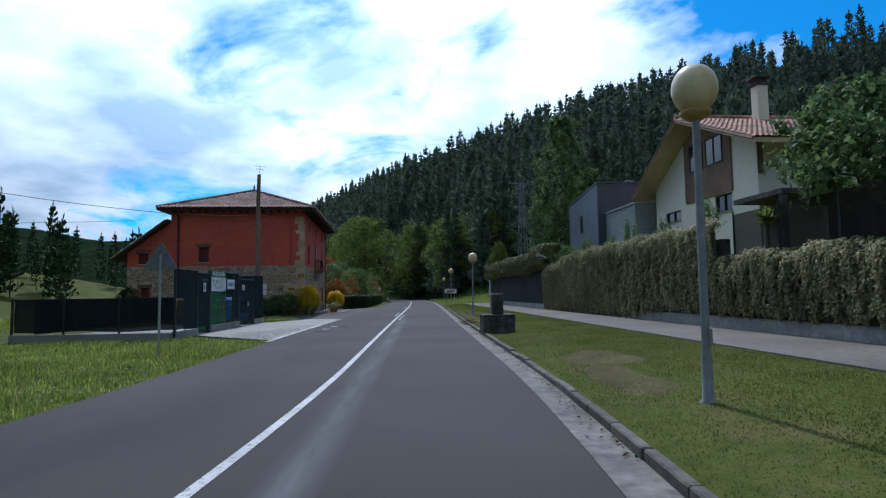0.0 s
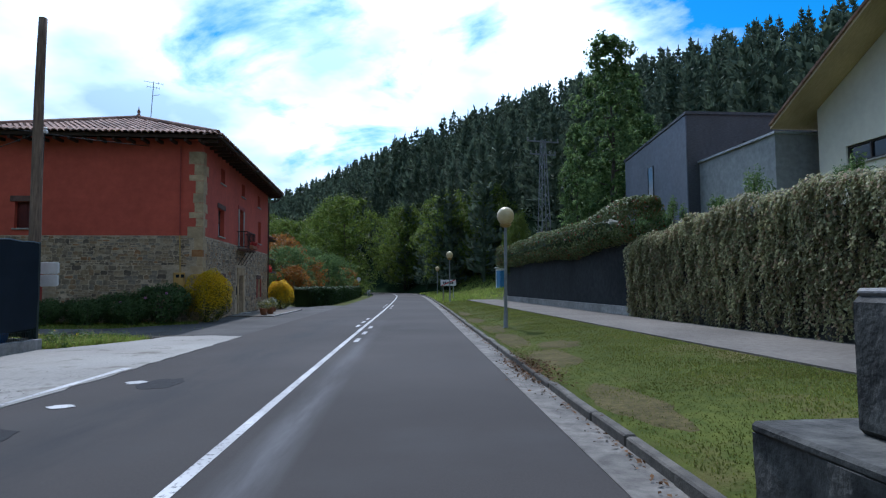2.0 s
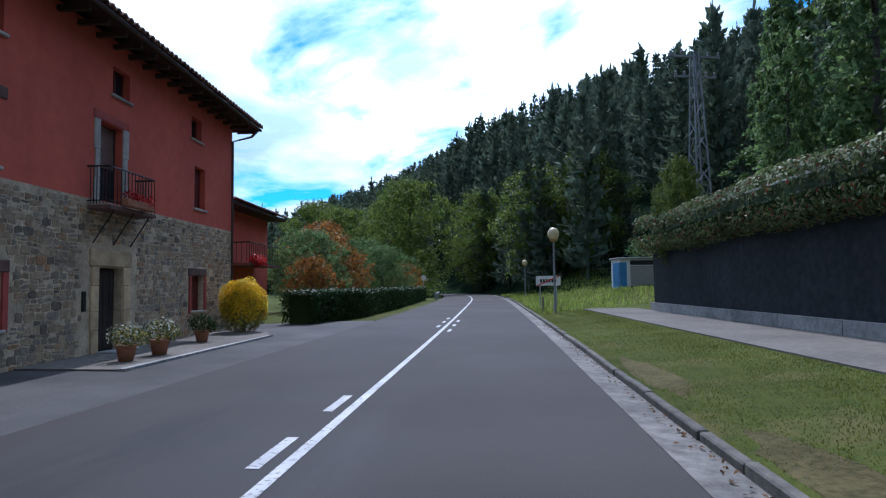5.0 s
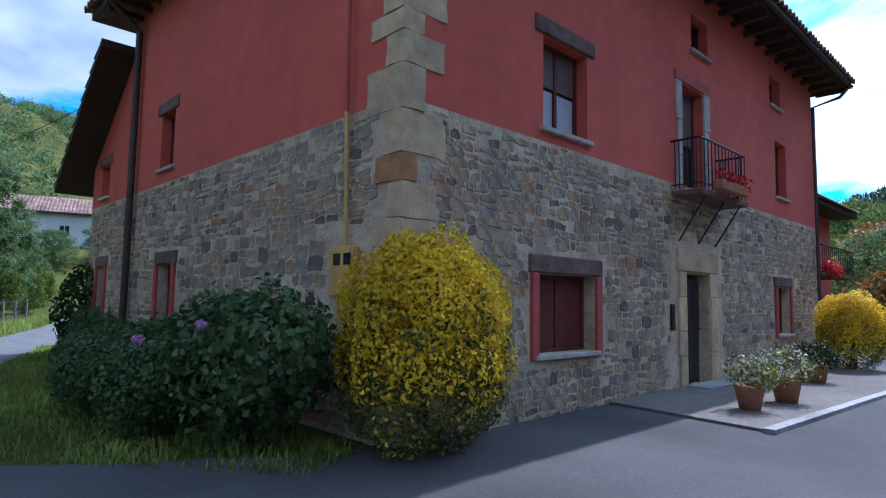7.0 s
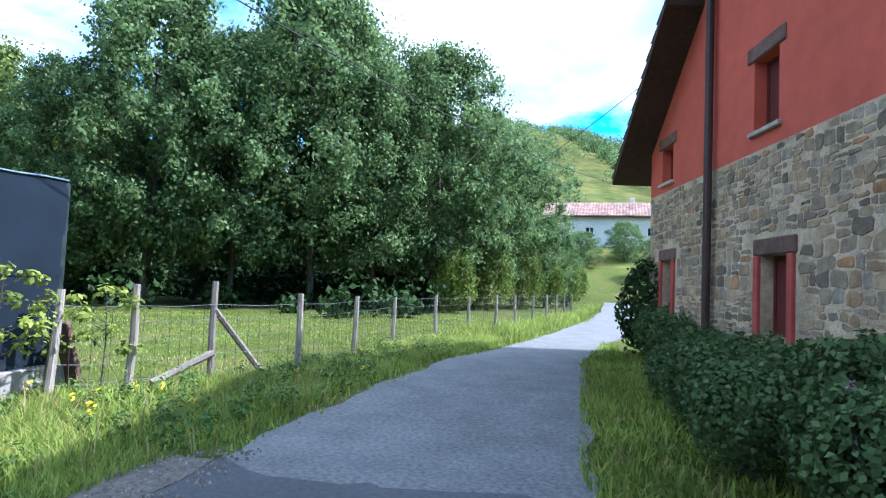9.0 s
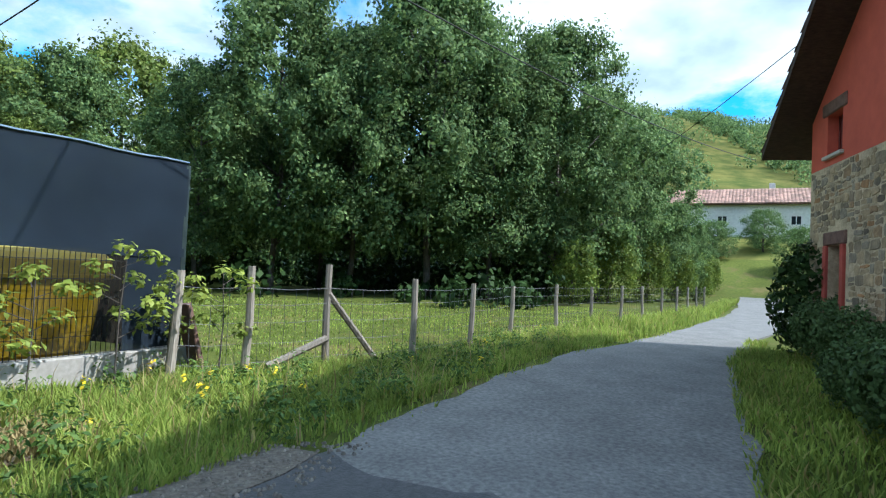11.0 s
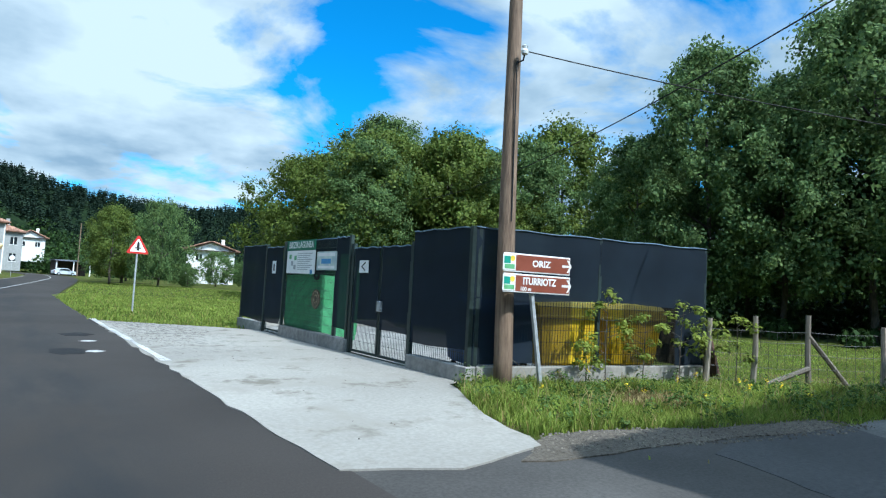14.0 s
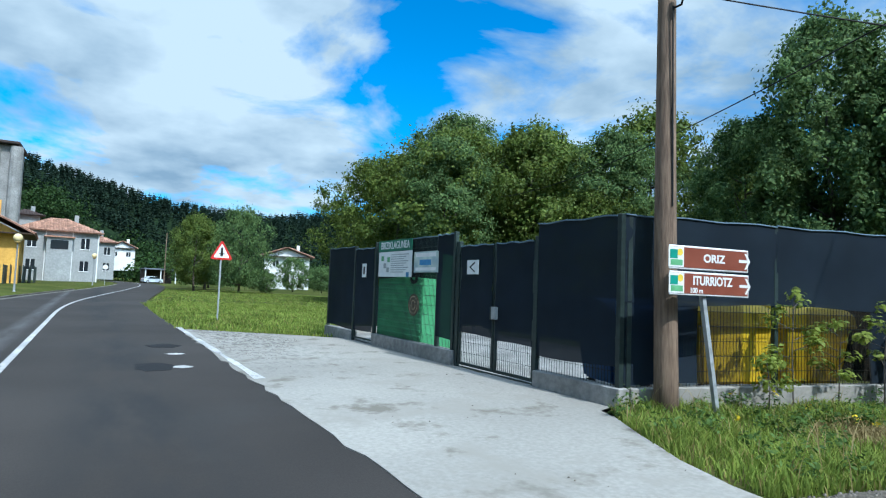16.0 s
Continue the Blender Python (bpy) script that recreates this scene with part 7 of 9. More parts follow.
for k, (x, y, s) in enumerate([(-23, 118, 0.72), (4, 112, 0.85), (8.5, 104, 0.75), (-30, 128, 0.85), (-4, 138, 0.95), (-20, 140, 1.0)]):
    c = copy_thing(round_tree, pose(x, y, float(land(x, y)) - 0.1, 0, 0, k * 55))
    c.scale = (s, s, s)
autumn = broadleaf("rusty_tree", "smaller tree with rusty orange leaves behind the hedge", 6.5, 2.8, 91, LEAF_AUTUMN, 0.28, 4500, 0.12, 0.5, at=(-15.5, 84, 0), group="garden trees by the hedge")
for k, (x, y, s, src) in enumerate([(-19, 96, 1.25, 0), (-13, 74, 0.6, 1), (-12.0, 92, 0.62, 1), (-11.5, 70, 0.5, 0), (-18, 108, 0.85, 1), (-11.0, 100, 0.6, 0), (-12.8, 82, 0.7, 0)]):
    c = copy_thing(autumn if src == 0 else field_tree, pose(x, y, -0.1, 0, 0, k * 91))
    c.scale = (s, s, s)
    c["group"] = "garden trees by the hedge"
    if src:
        c["label"] = "green garden tree behind the roadside hedge"
# garden trees on the right
fig = broadleaf("garden_tree", "leafy garden tree beside the chalet", 4.4, 1.9, 101, LEAF_ALDER, 0.2, 6000, 0.1, 1.3, at=(10.6, 15.5, 2.2), group="garden trees on the right")
garden_alder = broadleaf("tall_garden_tree", "tall ragged dark green tree above the laurel hedge", 17.0, 2.5, 133, LEAF_ALDER, 0.26, 15000, 0.2, 1.5, at=(13.1, 60.0, float(land(13.1, 60.0)) - 0.05), group="garden trees on the right")
for k, (x, y, wide, tall, src) in enumerate([(14.2, 11.0, 0.9, 0.9, 0), (11.3, 63.0, 0.55, 0.76, 2), (16.2, 64.0, 1.0, 0.86, 2), (6.6, 62.5, 0.26, 0.42, 1), (15.6, 72.0, 1.1, 0.72, 2), (9.5, 44.0, 0.5, 0.5, 0)]):
    c = copy_thing((fig, poplar, garden_alder)[src], pose(x, y, float(land(x, y)) - 0.05, 0, 0, k * 71))
    c.scale = (wide, wide, tall)
    c["group"] = "garden trees on the right"
    c["label"] = ("leafy garden tree beside the chalet", "small yellowish-green tree at the wall's end", "tall ragged dark green tree above the laurel hedge")[src]
yucca = thing("yucca_plant", "spiky pale green yucca above the ivy wall", "plant", (9.0, 17.0, 2.2))
V, F = [], []
r = np.random.default_rng(5)
for k in range(150):
    a, e = r.uniform(0, 6.28), r.uniform(-0.3, 1.4)
    d = np.array([math.cos(a) * math.cos(e), math.sin(a) * math.cos(e), math.sin(e)])
    s = np.cross(d, [0, 0, 1.0]); s /= np.linalg.norm(s) + 1e-6
    c0 = np.array([0, 0, 1.15])
    L_ = r.uniform(0.45, 0.7)
    h = len(V)
    V += [c0 - s * 0.025, c0 + s * 0.025, c0 + d * L_ * 0.6 + s * 0.02, c0 + d * L_ * 0.6 - s * 0.02, c0 + d * L_ + np.array([0, 0, -0.08])]
    F += [(h, h + 1, h + 2, h + 3), (h + 3, h + 2, h + 4, h + 4)]
F4 = [f for f in F if f[2] != f[3]]
part("leaves", quads_mesh("leaves", V, F4), LEAF_BRIGHT, yucca)
part("stem", tubed([(0, 0, -0.2), (0, 0, 1.2)], 0.07, 7), BARK, yucca)


def conifer(seed, tiers=26, arms=7, foot=0.05, fluff=2):
    """Unit-height pine as arrays: whorls of short branches with upswept tufts, tapering to a spire."""
    r = np.random.default_rng(seed)
    V, F = [], []
    up = np.array([0, 0, 1.0])
    wide = 26 / tiers

    def spray(p, d, ln, wd):
        s = np.cross(d, up + r.normal(0, 0.5, 3))
        s /= np.linalg.norm(s) + 1e-9
        h = len(V)
        V.extend([p, p + d * ln * 0.45 + s * wd, p + d * ln, p + d * ln * 0.55 - s * wd])
        F.append((h, h + 1, h + 2, h + 3))

    for k in range(tiers):
        z = foot + (0.95 - foot) * (k + r.uniform(-0.35, 0.35)) / tiers
        rad = 0.15 * max(0.02, 1 - z) ** 0.85 * r.uniform(0.72, 1.25)
        for j in range(arms):
            a = j * 2 * math.pi / arms + k * 0.9 + r.uniform(-0.35, 0.35)
            d = np.array([math.cos(a), math.sin(a), r.uniform(-0.05, 0.6)])
            ln = rad * r.uniform(0.6, 1.15)
            p = np.array([0, 0, z])
            spray(p, d, ln, 0.011 * wide ** 0.8)
            for _ in range(fluff):
                q = p + d * ln * r.uniform(0.35, 0.95)
                e = d * r.uniform(0.1, 0.7) + up * r.uniform(0.5, 1.3) + r.normal(0, 0.3, 3)
                spray(q, e / np.linalg.norm(e), r.uniform(0.035, 0.06) * wide ** 0.4, r.uniform(0.009, 0.015) * wide ** 0.7)
    for k in range(4):
        spray(np.array([0, 0, 0.89 + 0.02 * k]), np.array([r.uniform(-0.15, 0.15), r.uniform(-0.15, 0.15), 1.0]), 0.08, 0.008)
    h = len(V)
    for a in range(4):
        c, s = math.cos(a * math.pi / 2), math.sin(a * math.pi / 2)
        V.extend([np.array([0.008 * c, 0.008 * s, -0.05]), np.array([0.002 * c, 0.002 * s, 0.9])])
    for a in range(4):
        b = (a + 1) % 4
        F.append((h + 2 * a, h + 2 * b, h + 2 * b + 1, h + 2 * a + 1))
    return np.array(V), np.array(F)


FINE_PINES = [conifer(s) for s in range(7)]
PINES = [conifer(s + 40, 15, 6) for s in range(6)]
FAR_PINES = [conifer(s + 20, 6, 5, 0.05, 1) for s in range(4)]


def wood(name, spots, material, label, seed=1, kinds=PINES, fat=1.0):
    r = np.random.default_rng(seed)
    VV, FF, base = [], [], 0
    for x, y, hgt in spots:
        V, F = kinds[r.integers(len(kinds))]
        a = r.uniform(0, 6.28)
        c, s = math.cos(a), math.sin(a)
        w = hgt * fat * r.uniform(0.85, 1.15)
        P = np.stack([(V[:, 0] * c - V[:, 1] * s) * w + x, (V[:, 0] * s + V[:, 1] * c) * w + y, V[:, 2] * hgt + float(land(x, y))], 1)
        VV.append(P); FF.append(F + base); base += len(P)
    ob = part(name, quads_mesh(name, np.concatenate(VV), np.concatenate(FF)), material)
    return tagged(ob, label, "woods", "", "stuff")


r = np.random.default_rng(77)
spots = []
while len(spots) < 1500:
    a, b = r.uniform(2, 240) ** 1.0, r.uniform(-150, 190)
    a = 3 + 230 * r.uniform(0, 1) ** 1.5
    # a: up the hillside, b: along its foot
    x, y = 30 + 0.735 * a - 0.678 * b, 60 + 0.678 * a + 0.735 * b
    if y > 330 or x > 330 or x < mid_x(min(y, 215)) + 6 and y < 160 or (x < 34 and y < 96 and x > 0):
        continue
    left = y > 39 and (x + 3) / max(1.0, y - 39) < -0.06
    spots.append((x, y, (r.uniform(9, 14) if y < 150 else r.uniform(14, 20)) if left else r.uniform(13, 23)))
for k in range(460):      # the ridge closing the valley to the left of the bend
    y = r.uniform(170, 440)
    spots.append((-3 + (y - 39) * r.uniform(-0.3, -0.02), y, r.uniform(11, 17)))
close = [s for s in spots if math.hypot(s[0] + 2, s[1] - 40) < 135]
wood("pine_wood", close, NEEDLES, "dense dark pine wood climbing the hillside", 3, FINE_PINES, 1.2)
wood("upper_pine_wood", [s for s in spots if s not in close], NEEDLES, "dark pine wood higher on the hillside", 13, PINES, 1.25)
spots = []
while len(spots) < 5200:
    x, y = r.uniform(-260, 260), -r.uniform(215, 400)
    spots.append((x, y, r.uniform(5.5, 8.5)))
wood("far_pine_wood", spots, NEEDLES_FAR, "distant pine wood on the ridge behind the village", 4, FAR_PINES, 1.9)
spots = [(-76 + r.uniform(-12, 12), 96 + r.uniform(-14, 14), r.uniform(11, 17)) for k in range(26)] + [(r.uniform(-150, -55), r.uniform(95, 170), r.uniform(8, 15)) for k in range(60)]
wood("meadow_pines", spots, NEEDLES_LIGHT, "group of tall pines beyond the field", 5)


def scrub(name, n, area, size, material, label, seed, leaf=0.5, per=60):
    """Rounded scrub and far broadleaved crowns, spread over a stretch of land."""
    r = np.random.default_rng(seed)
    P, N = [], []
    for k in range(n):
        x, y = area(r)
        s = r.uniform(*size)
        p, nn = blob_points([(0, 0, s * 0.6, s, s, s * 0.8), (s * 0.6, s * 0.2, s * 0.4, s * 0.6, s * 0.6, s * 0.6)], per, seed * 1000 + k, 0.6)
        P.append(p + np.array([x, y, float(land(x, y))])); N.append(nn)
    ob = part(name, quads_mesh(name, *leaves(np.concatenate(P), np.concatenate(N), leaf, 0.8, 0.7, 0.1, seed)), material)
    return tagged(ob, label, "scrub", "", "stuff")


spots = []
while len(spots) < 330:
    x, y = r.uniform(-75, 55), r.uniform(128, 260)
    if abs(x - float(mid_x(min(y, 219)))) > 6 and x > -3 - (y - 39) * 0.1:
        spots.append((x, y, r.uniform(9, 15)))
wood("valley_pines", spots, NEEDLES, "dark pines closing the valley beyond the bend", 15)
scrub("hill_scrub", 1200, lambda r: (lambda u: (-125 - 240 * u, (lambda v: 30 + v * 110 + 12 * math.sin(v * 20 + u * 5))(r.uniform(-0.3, 1))))(r.uniform(0, 1) ** 0.72), (1.2, 4.2), LEAF_ALDER, "bushes scattered over the meadow hill", 6, 0.6, 140)
scrub("hilltop_trees", 46, lambda r: (-290 - r.uniform(0, 45), 92 + r.uniform(0, 60)), (3.5, 6.5), LEAF_DARK, "clump of dark trees on the hilltop", 14, 0.8, 220)
# filler masses: dark leaf colour stands in for the wood's inner shade
scrub("wood_inside", 90, lambda r: (-41 - r.uniform(0, 22), 10 + r.uniform(0, 26)), (1.5, 3.2), LEAF_DARK, "dark leaf masses filling the shaded wood behind the alders", 11, 0.35, 260)
scrub("valley_trees", 150, lambda r: (r.uniform(-170, -50), r.uniform(-130, 18)), (3.0, 6.5), LEAF_ALDER, "broadleaved trees filling the valley floor", 7, 0.7, 330)
scrub("village_trees", 260, lambda r: (r.uniform(-70, 110), -r.uniform(105, 235)), (3.0, 6.0), LEAF_DARK, "broadleaved trees round the village", 8, 0.8, 300)
scrub("wood_edge", 60, lambda r: (lambda b: (34 - 0.678 * b + r.uniform(-3, 7), 64 + 0.735 * b + r.uniform(-3, 7)))(r.uniform(2, 32)), (1.5, 3.4), LEAF_ALDER, "undergrowth along the foot of the wood", 9, 0.3, 420)
scrub("roadside_bushes", 34, lambda r: (lambda y: (float(mid_x(y)) - 5.5 - r.uniform(0, 7), y))(r.uniform(100, 150)), (1.0, 2.6), LEAF_BRIGHT, "green bushes along the road beyond the hedge", 13, 0.3, 380)
# low filler whose dark leaves carry the shade under the crowns
scrub("undergrowth", 60, lambda r: (-28.5 - r.uniform(0, 24), 20 + r.uniform(-3, 17)), (0.6, 1.5), LEAF_DARK, "dark undergrowth filling the shade below the alders", 10, 0.3, 120)

# ---- planting round the farmhouse ----


def shrub(name, label, at, blobs, count, material, leaf, seed, category="shrub", aspect=0.6, inner=0.6, stem=True, group="", fade=None):
    t = thing(name, label, category, at, 0.0, group)
    p, n = blob_points(blobs, count, seed, inner)
    if fade:    # leaves of this colour thin out downwards
        ok = np.random.default_rng(seed).uniform(0, 1, len(p)) < np.clip((p[:, 2] - fade[0]) / (fade[1] - fade[0]), 0.04, 1)
        p, n = p[ok], n[ok]
    p[:, 2] = np.maximum(p[:, 2], 0.03)
    part("foliage", quads_mesh("foliage", *leaves(p, n, leaf, aspect, 0.6, 0.14, seed)), material, t)
    if stem:
        bm = bmesh.new()
        r = random.Random(seed)
        for k in range(7):
            b = blobs[k % len(blobs)]
            tube(bm, [(r.uniform(-0.12, 0.12), r.uniform(-0.12, 0.12), -0.05), (b[0] * 0.5, b[1] * 0.5, b[2] * 0.6), (b[0] + r.uniform(-0.2, 0.2) * b[3], b[1] + r.uniform(-0.2, 0.2) * b[4], b[2] + b[5] * 0.5)], 0.022, 5, 0.006)
        part("stem_work", bm, BARK, t, kind="stuff")
    return t


def golden_bush(at, s, seed, turn=0):
    t = shrub("golden_bush", "clipped rounded golden euonymus bush against the house", at,
              [(0, 0, 1.28 * s, 0.86 * s, 0.84 * s, 0.84 * s), (0.03, 0, 0.85 * s, 0.85 * s, 0.83 * s, 0.7 * s), (-0.2 * s, 0.1, 1.55 * s, 0.5 * s, 0.5 * s, 0.5 * s), (0.2 * s, -0.15, 1.5 * s, 0.5 * s, 0.5 * s, 0.52 * s)],
              26000, LEAF_YELLOW, 0.058 * s, seed, "bush", 0.5, 0.85, group="golden bushes", fade=(0.35 * s, 1.05 * s))
    p, n = blob_points([(0, 0, 0.6 * s, 0.82 * s, 0.8 * s, 0.65 * s), (0, 0, 1.05 * s, 0.82 * s, 0.8 * s, 0.7 * s)], 11000, seed + 1, 0.8)
    p[:, 2] = np.maximum(p[:, 2], 0.02)
    part("lower_foliage", quads_mesh("lower_foliage", *leaves(p, n, 0.06 * s, 0.5, 0.6, 0.14, seed + 2)), LEAF_VARIEGATED, t, "green leaves with yellow edges")
    return t


golden_bush((-9.35, 43.72, 0), 1.0, 201)
golden_bush((-9.35, 56.3, 0), 0.84, 207)
r = random.Random(8)
for k, (x, y, s) in enumerate([(-10.2, 42.35, 1.06), (-11.8, 42.1, 0.84), (-13.2, 42.15, 0.7), (-14.6, 42.25, 0.68), (-16.0, 42.35, 0.62), (-12.5, 41.35, 0.62), (-14.2, 41.55, 0.62), (-11.0, 41.6, 0.66), (-17.4, 42.5, 0.62), (-15.5, 41.6, 0.52), (-18.9, 42.55, 0.72), (-20.2, 42.6, 0.8)]):
    h = shrub("hydrangea", "leafy green hydrangea bush below the stone wall", (x - 0.5, y + 0.1, 0),
              [(0, 0, 0.75 * s, 0.95 * s, 0.8 * s, 0.75 * s), (0.4 * s, 0.1, 0.9 * s, 0.6 * s, 0.55 * s, 0.55 * s), (-0.45 * s, -0.1, 0.85 * s, 0.55 * s, 0.5 * s, 0.5 * s)],
              5400, LEAF_HYDRANGEA, 0.088 * s, 300 + k, "bush", 0.72, 0.6, group="hydrangeas along the wall")
    for j, c in enumerate({0: [(0.45, -0.62, 1.2)], 7: [(0.62, -0.25, 1.03)], 1: [(0.4, -0.5, 0.88)]}.get(k, [])):
        p, n = blob_points([(*c, 0.055, 0.055, 0.045)], 110, 400 + k * 3 + j, 0.7)
        part("flower_head", quads_mesh("flower_head", *leaves(p, n, 0.026, 0.9, 0.4, 0.1, k)), PETAL_PINK, h, "pink flower head")
shrub("dark_shrub", "tall dark shrub at the corner of the wing", (-21.6, 42.6, 0.0), [(0, 0, 1.0, 0.8, 0.75, 0.95), (0.2, 0, 1.6, 0.6, 0.55, 0.6), (-0.4, 0.1, 0.6, 0.7, 0.6, 0.6)], 2600, LEAF_DARK, 0.14, 331)
for k, (x, y, s) in enumerate([(-37.5, 36.6, 0.8), (-41.5, 38.2, 1.0), (-46.0, 40.2, 0.95), (-50.0, 42.0, 0.9), (-55.0, 43.8, 0.85), (-61.0, 45.2, 0.75)]):
    shrub("hazel_bush", "bright green hazel bush behind the wire fence", (x, y, float(land(x, y))), [(0, 0, 1.7 * s, 1.7 * s, 1.5 * s, 1.7 * s), (0.7 * s, 0.3, 2.7 * s, 1.1 * s, 1.0 * s, 1.3 * s), (-0.6 * s, 0.2, 2.4 * s, 1.1 * s, 1.1 * s, 1.2 * s)],
          5200, LEAF_BRIGHT, 0.16, 350 + k, "bush", group="bushes behind the wire fence")

terrace = tagged(slab("house_terrace", [(-7.6, 47.4), (-7.75, 54.6), (-8.5, 56.2), (-10.4, 56.2), (-9.85, 47.5)], 0.03, WALKWAY, "", ""), "low paved strip with a pale edge before the house", "paving", "", "structure")
slab("edging", [(-7.53, 47.35), (-7.68, 54.65), (-7.8, 54.65), (-7.67, 47.35)], 0.05, CONCRETE_GREY, "", "", parent=terrace)


def pot_plant(at, s, seed, leaf_mat, flower_mat, label):
    t = thing("potted_plant", label, "potted plant", at, 0, "pots by the front door")
    part("pot", lathe([(0.0, 0), (0.17 * s, 0), (0.24 * s, 0.36 * s), (0.26 * s, 0.4 * s), (0.22 * s, 0.41 * s), (0.2 * s, 0.37 * s), (0, 0.36 * s)], 18), TERRACOTTA, t, smooth=True)
    p, n = blob_points([(0, 0, 0.62 * s, 0.4 * s, 0.4 * s, 0.3 * s), (0.15 * s, 0.15 * s, 0.55 * s, 0.34 * s, 0.34 * s, 0.25 * s)], 700, seed, 0.4)
    part("foliage", quads_mesh("foliage", *leaves(p, n, 0.08 * s, 0.5, 0.8, 0.1, seed)), leaf_mat, t)
    p, n = blob_points([(0, 0, 0.66 * s, 0.42 * s, 0.42 * s, 0.32 * s)], 260, seed + 1, 0.8)
    part("blossom", quads_mesh("blossom", *leaves(p, n, 0.05 * s, 0.9, 0.5, 0.1, seed)), flower_mat, t, kind="stuff")


pot_plant((-8.35, 48.6, 0.03), 0.8, 501, LEAF_VARIEGATED, PETAL_WHITE, "terracotta pot with a bushy white-flowering plant")
pot_plant((-8.3, 49.7, 0.03), 0.85, 505, LEAF_VARIEGATED, PETAL_WHITE, "large terracotta pot with a pale bushy plant")
pot_plant((-8.9, 52.7, 0.03), 0.8, 509, LEAF_DARK, LEAF_DARK, "pot with a dark strappy plant")

# garden shrubs standing behind the ivy wall
for k, (y, dx, h) in enumerate([(38.6, 0.9, 1.0), (36.2, 1.1, 0.8), (34.0, 0.8, 1.15), (31.2, 1.2, 0.9), (28.0, 0.9, 1.3), (24.6, 1.0, 0.9), (21.4, 1.1, 1.2)]):
    x = wall_x(y) + dx
    blobs = [(0.3 * math.sin(j * 2.1 + k), 0.45 * math.cos(j * 1.7 + k), h * (0.55 + 0.14 * j), 0.16, 0.2, h * 0.42) for j in range(4)]
    shrub("garden_shrub", "loose upright shrub growing behind the ivy wall", (x, y, float(land(x, y)) + 0.55), blobs, 900, LEAF_ALDER, 0.09, 640 + k, aspect=0.35, inner=0.1, group="shrubs above the ivy wall")

# ---- wire fence along the lane ----
fence = thing("wire_fence", "weathered wooden post and wire mesh fence beside the lane", "fence", (0, 0, 0))
FP = [(-13.9, 34.35, 1.2), (-14.5, 34.9, 1.28), (-15.6, 35.4, 1.34), (-16.9, 36.15, 1.18), (-19.0, 36.5, 1.12), (-21.8, 36.7, 1.05), (-24.0, 37.5, 1.1), (-26.2, 38.25, 1.05), (-28.4, 39.0, 1.1),
      (-30.6, 39.75, 1.1), (-32.8, 40.45, 1.05), (-35, 41.15, 1.1), (-37.2, 41.8, 1.1), (-39.5, 42.4, 1.1), (-42, 43.0, 1.1)]
r = random.Random(14)
for x, y, h in FP:
    lx, ly = r.uniform(-0.09, 0.09), r.uniform(-0.07, 0.07)
    part("fence_post", tubed([(x, y, -0.2), (x + lx * 0.5, y + ly, h * 0.5), (x + lx, y + ly, h)], 0.055, 7, 0.045), POST_WOOD, fence)
part("brace", tubed([(-15.62, 35.38, 0.95), (-16.45, 35.75, 0.0)], 0.045, 7), POST_WOOD, fence)
part("brace", tubed([(-15.6, 35.4, 0.35), (-14.75, 35.05, 0.05)], 0.05, 7), POST_WOOD, fence)
bm = bmesh.new()
for a, b in zip(FP, FP[1:]):
    for z in (0.12, 0.35, 0.6, 0.82, 1.02):
        tube(bm, [(a[0], a[1], z), ((a[0] + b[0]) / 2, (a[1] + b[1]) / 2, z - 0.025), (b[0], b[1], z)], 0.0032, 3, cap=False)
    n = int(math.dist(a[:2], b[:2]) / 0.17)
    for k in range(1, n):
        s = k / n
        x, y = a[0] + (b[0] - a[0]) * s, a[1] + (b[1] - a[1]) * s
        j = r.uniform(-0.03, 0.03)
        tube(bm, [(x, y, 0.08), (x + j, y, 0.55), (x, y, 1.0)], 0.0036, 3, cap=False)
part("fence_wire", bm, WIRE, fence, kind="stuff")


def sapling(at, h, seed):
    t = thing("sapling", "thin sapling with bright yellow-green leaves by the enclosure", "sapling", at, 0, "saplings by the enclosure")
    r = random.Random(seed)
    bm = tubed([(0, 0, -0.05), (r.uniform(-0.05, 0.05), 0, h * 0.5), (r.uniform(-0.1, 0.1), r.uniform(-0.1, 0.1), h)], 0.012, 5, 0.004)
    tips = []
    for k in range(7):
        z = h * (0.35 + 0.6 * k / 7)
        a = r.uniform(0, 6.28)
        e = (math.cos(a) * 0.28, math.sin(a) * 0.28, z + 0.12)
        tube(bm, [(0, 0, z), e], 0.006, 4, 0.003)
        tips.append(e)
    part("stem_work", bm, BARK, t, kind="stuff")
    p, n = blob_points([(*e, 0.17, 0.17, 0.1) for e in tips] + [(0, 0, h, 0.15, 0.15, 0.1)], 280, seed, 0.2)
    part("foliage", quads_mesh("foliage", *leaves(p, n + np.array([0, 0, 1.0]), 0.085, 0.55, 0.4, 0.1, seed)), LEAF_SAPLING, t)


for k, (x, y, h) in enumerate([(-11.7, 33.85, 1.6), (-12.5, 34.0, 1.2), (-13.3, 34.2, 1.45), (-13.9, 34.3, 1.15), (-14.3, 34.7, 1.25), (-11.3, 33.75, 0.7)]):
    sapling((x, y, -0.04), h, 600 + k)
post = thing("leaning_board", "rusty leaning metal strip at the enclosure's corner", "scrap metal", (-14.55, 34.2, -0.04), 0, lean=(8, 12))
part("strip", boxed(-0.04, 0.04, -0.1, 0.1, 0, 0.85, 0.01), BROWN_STONE, post)


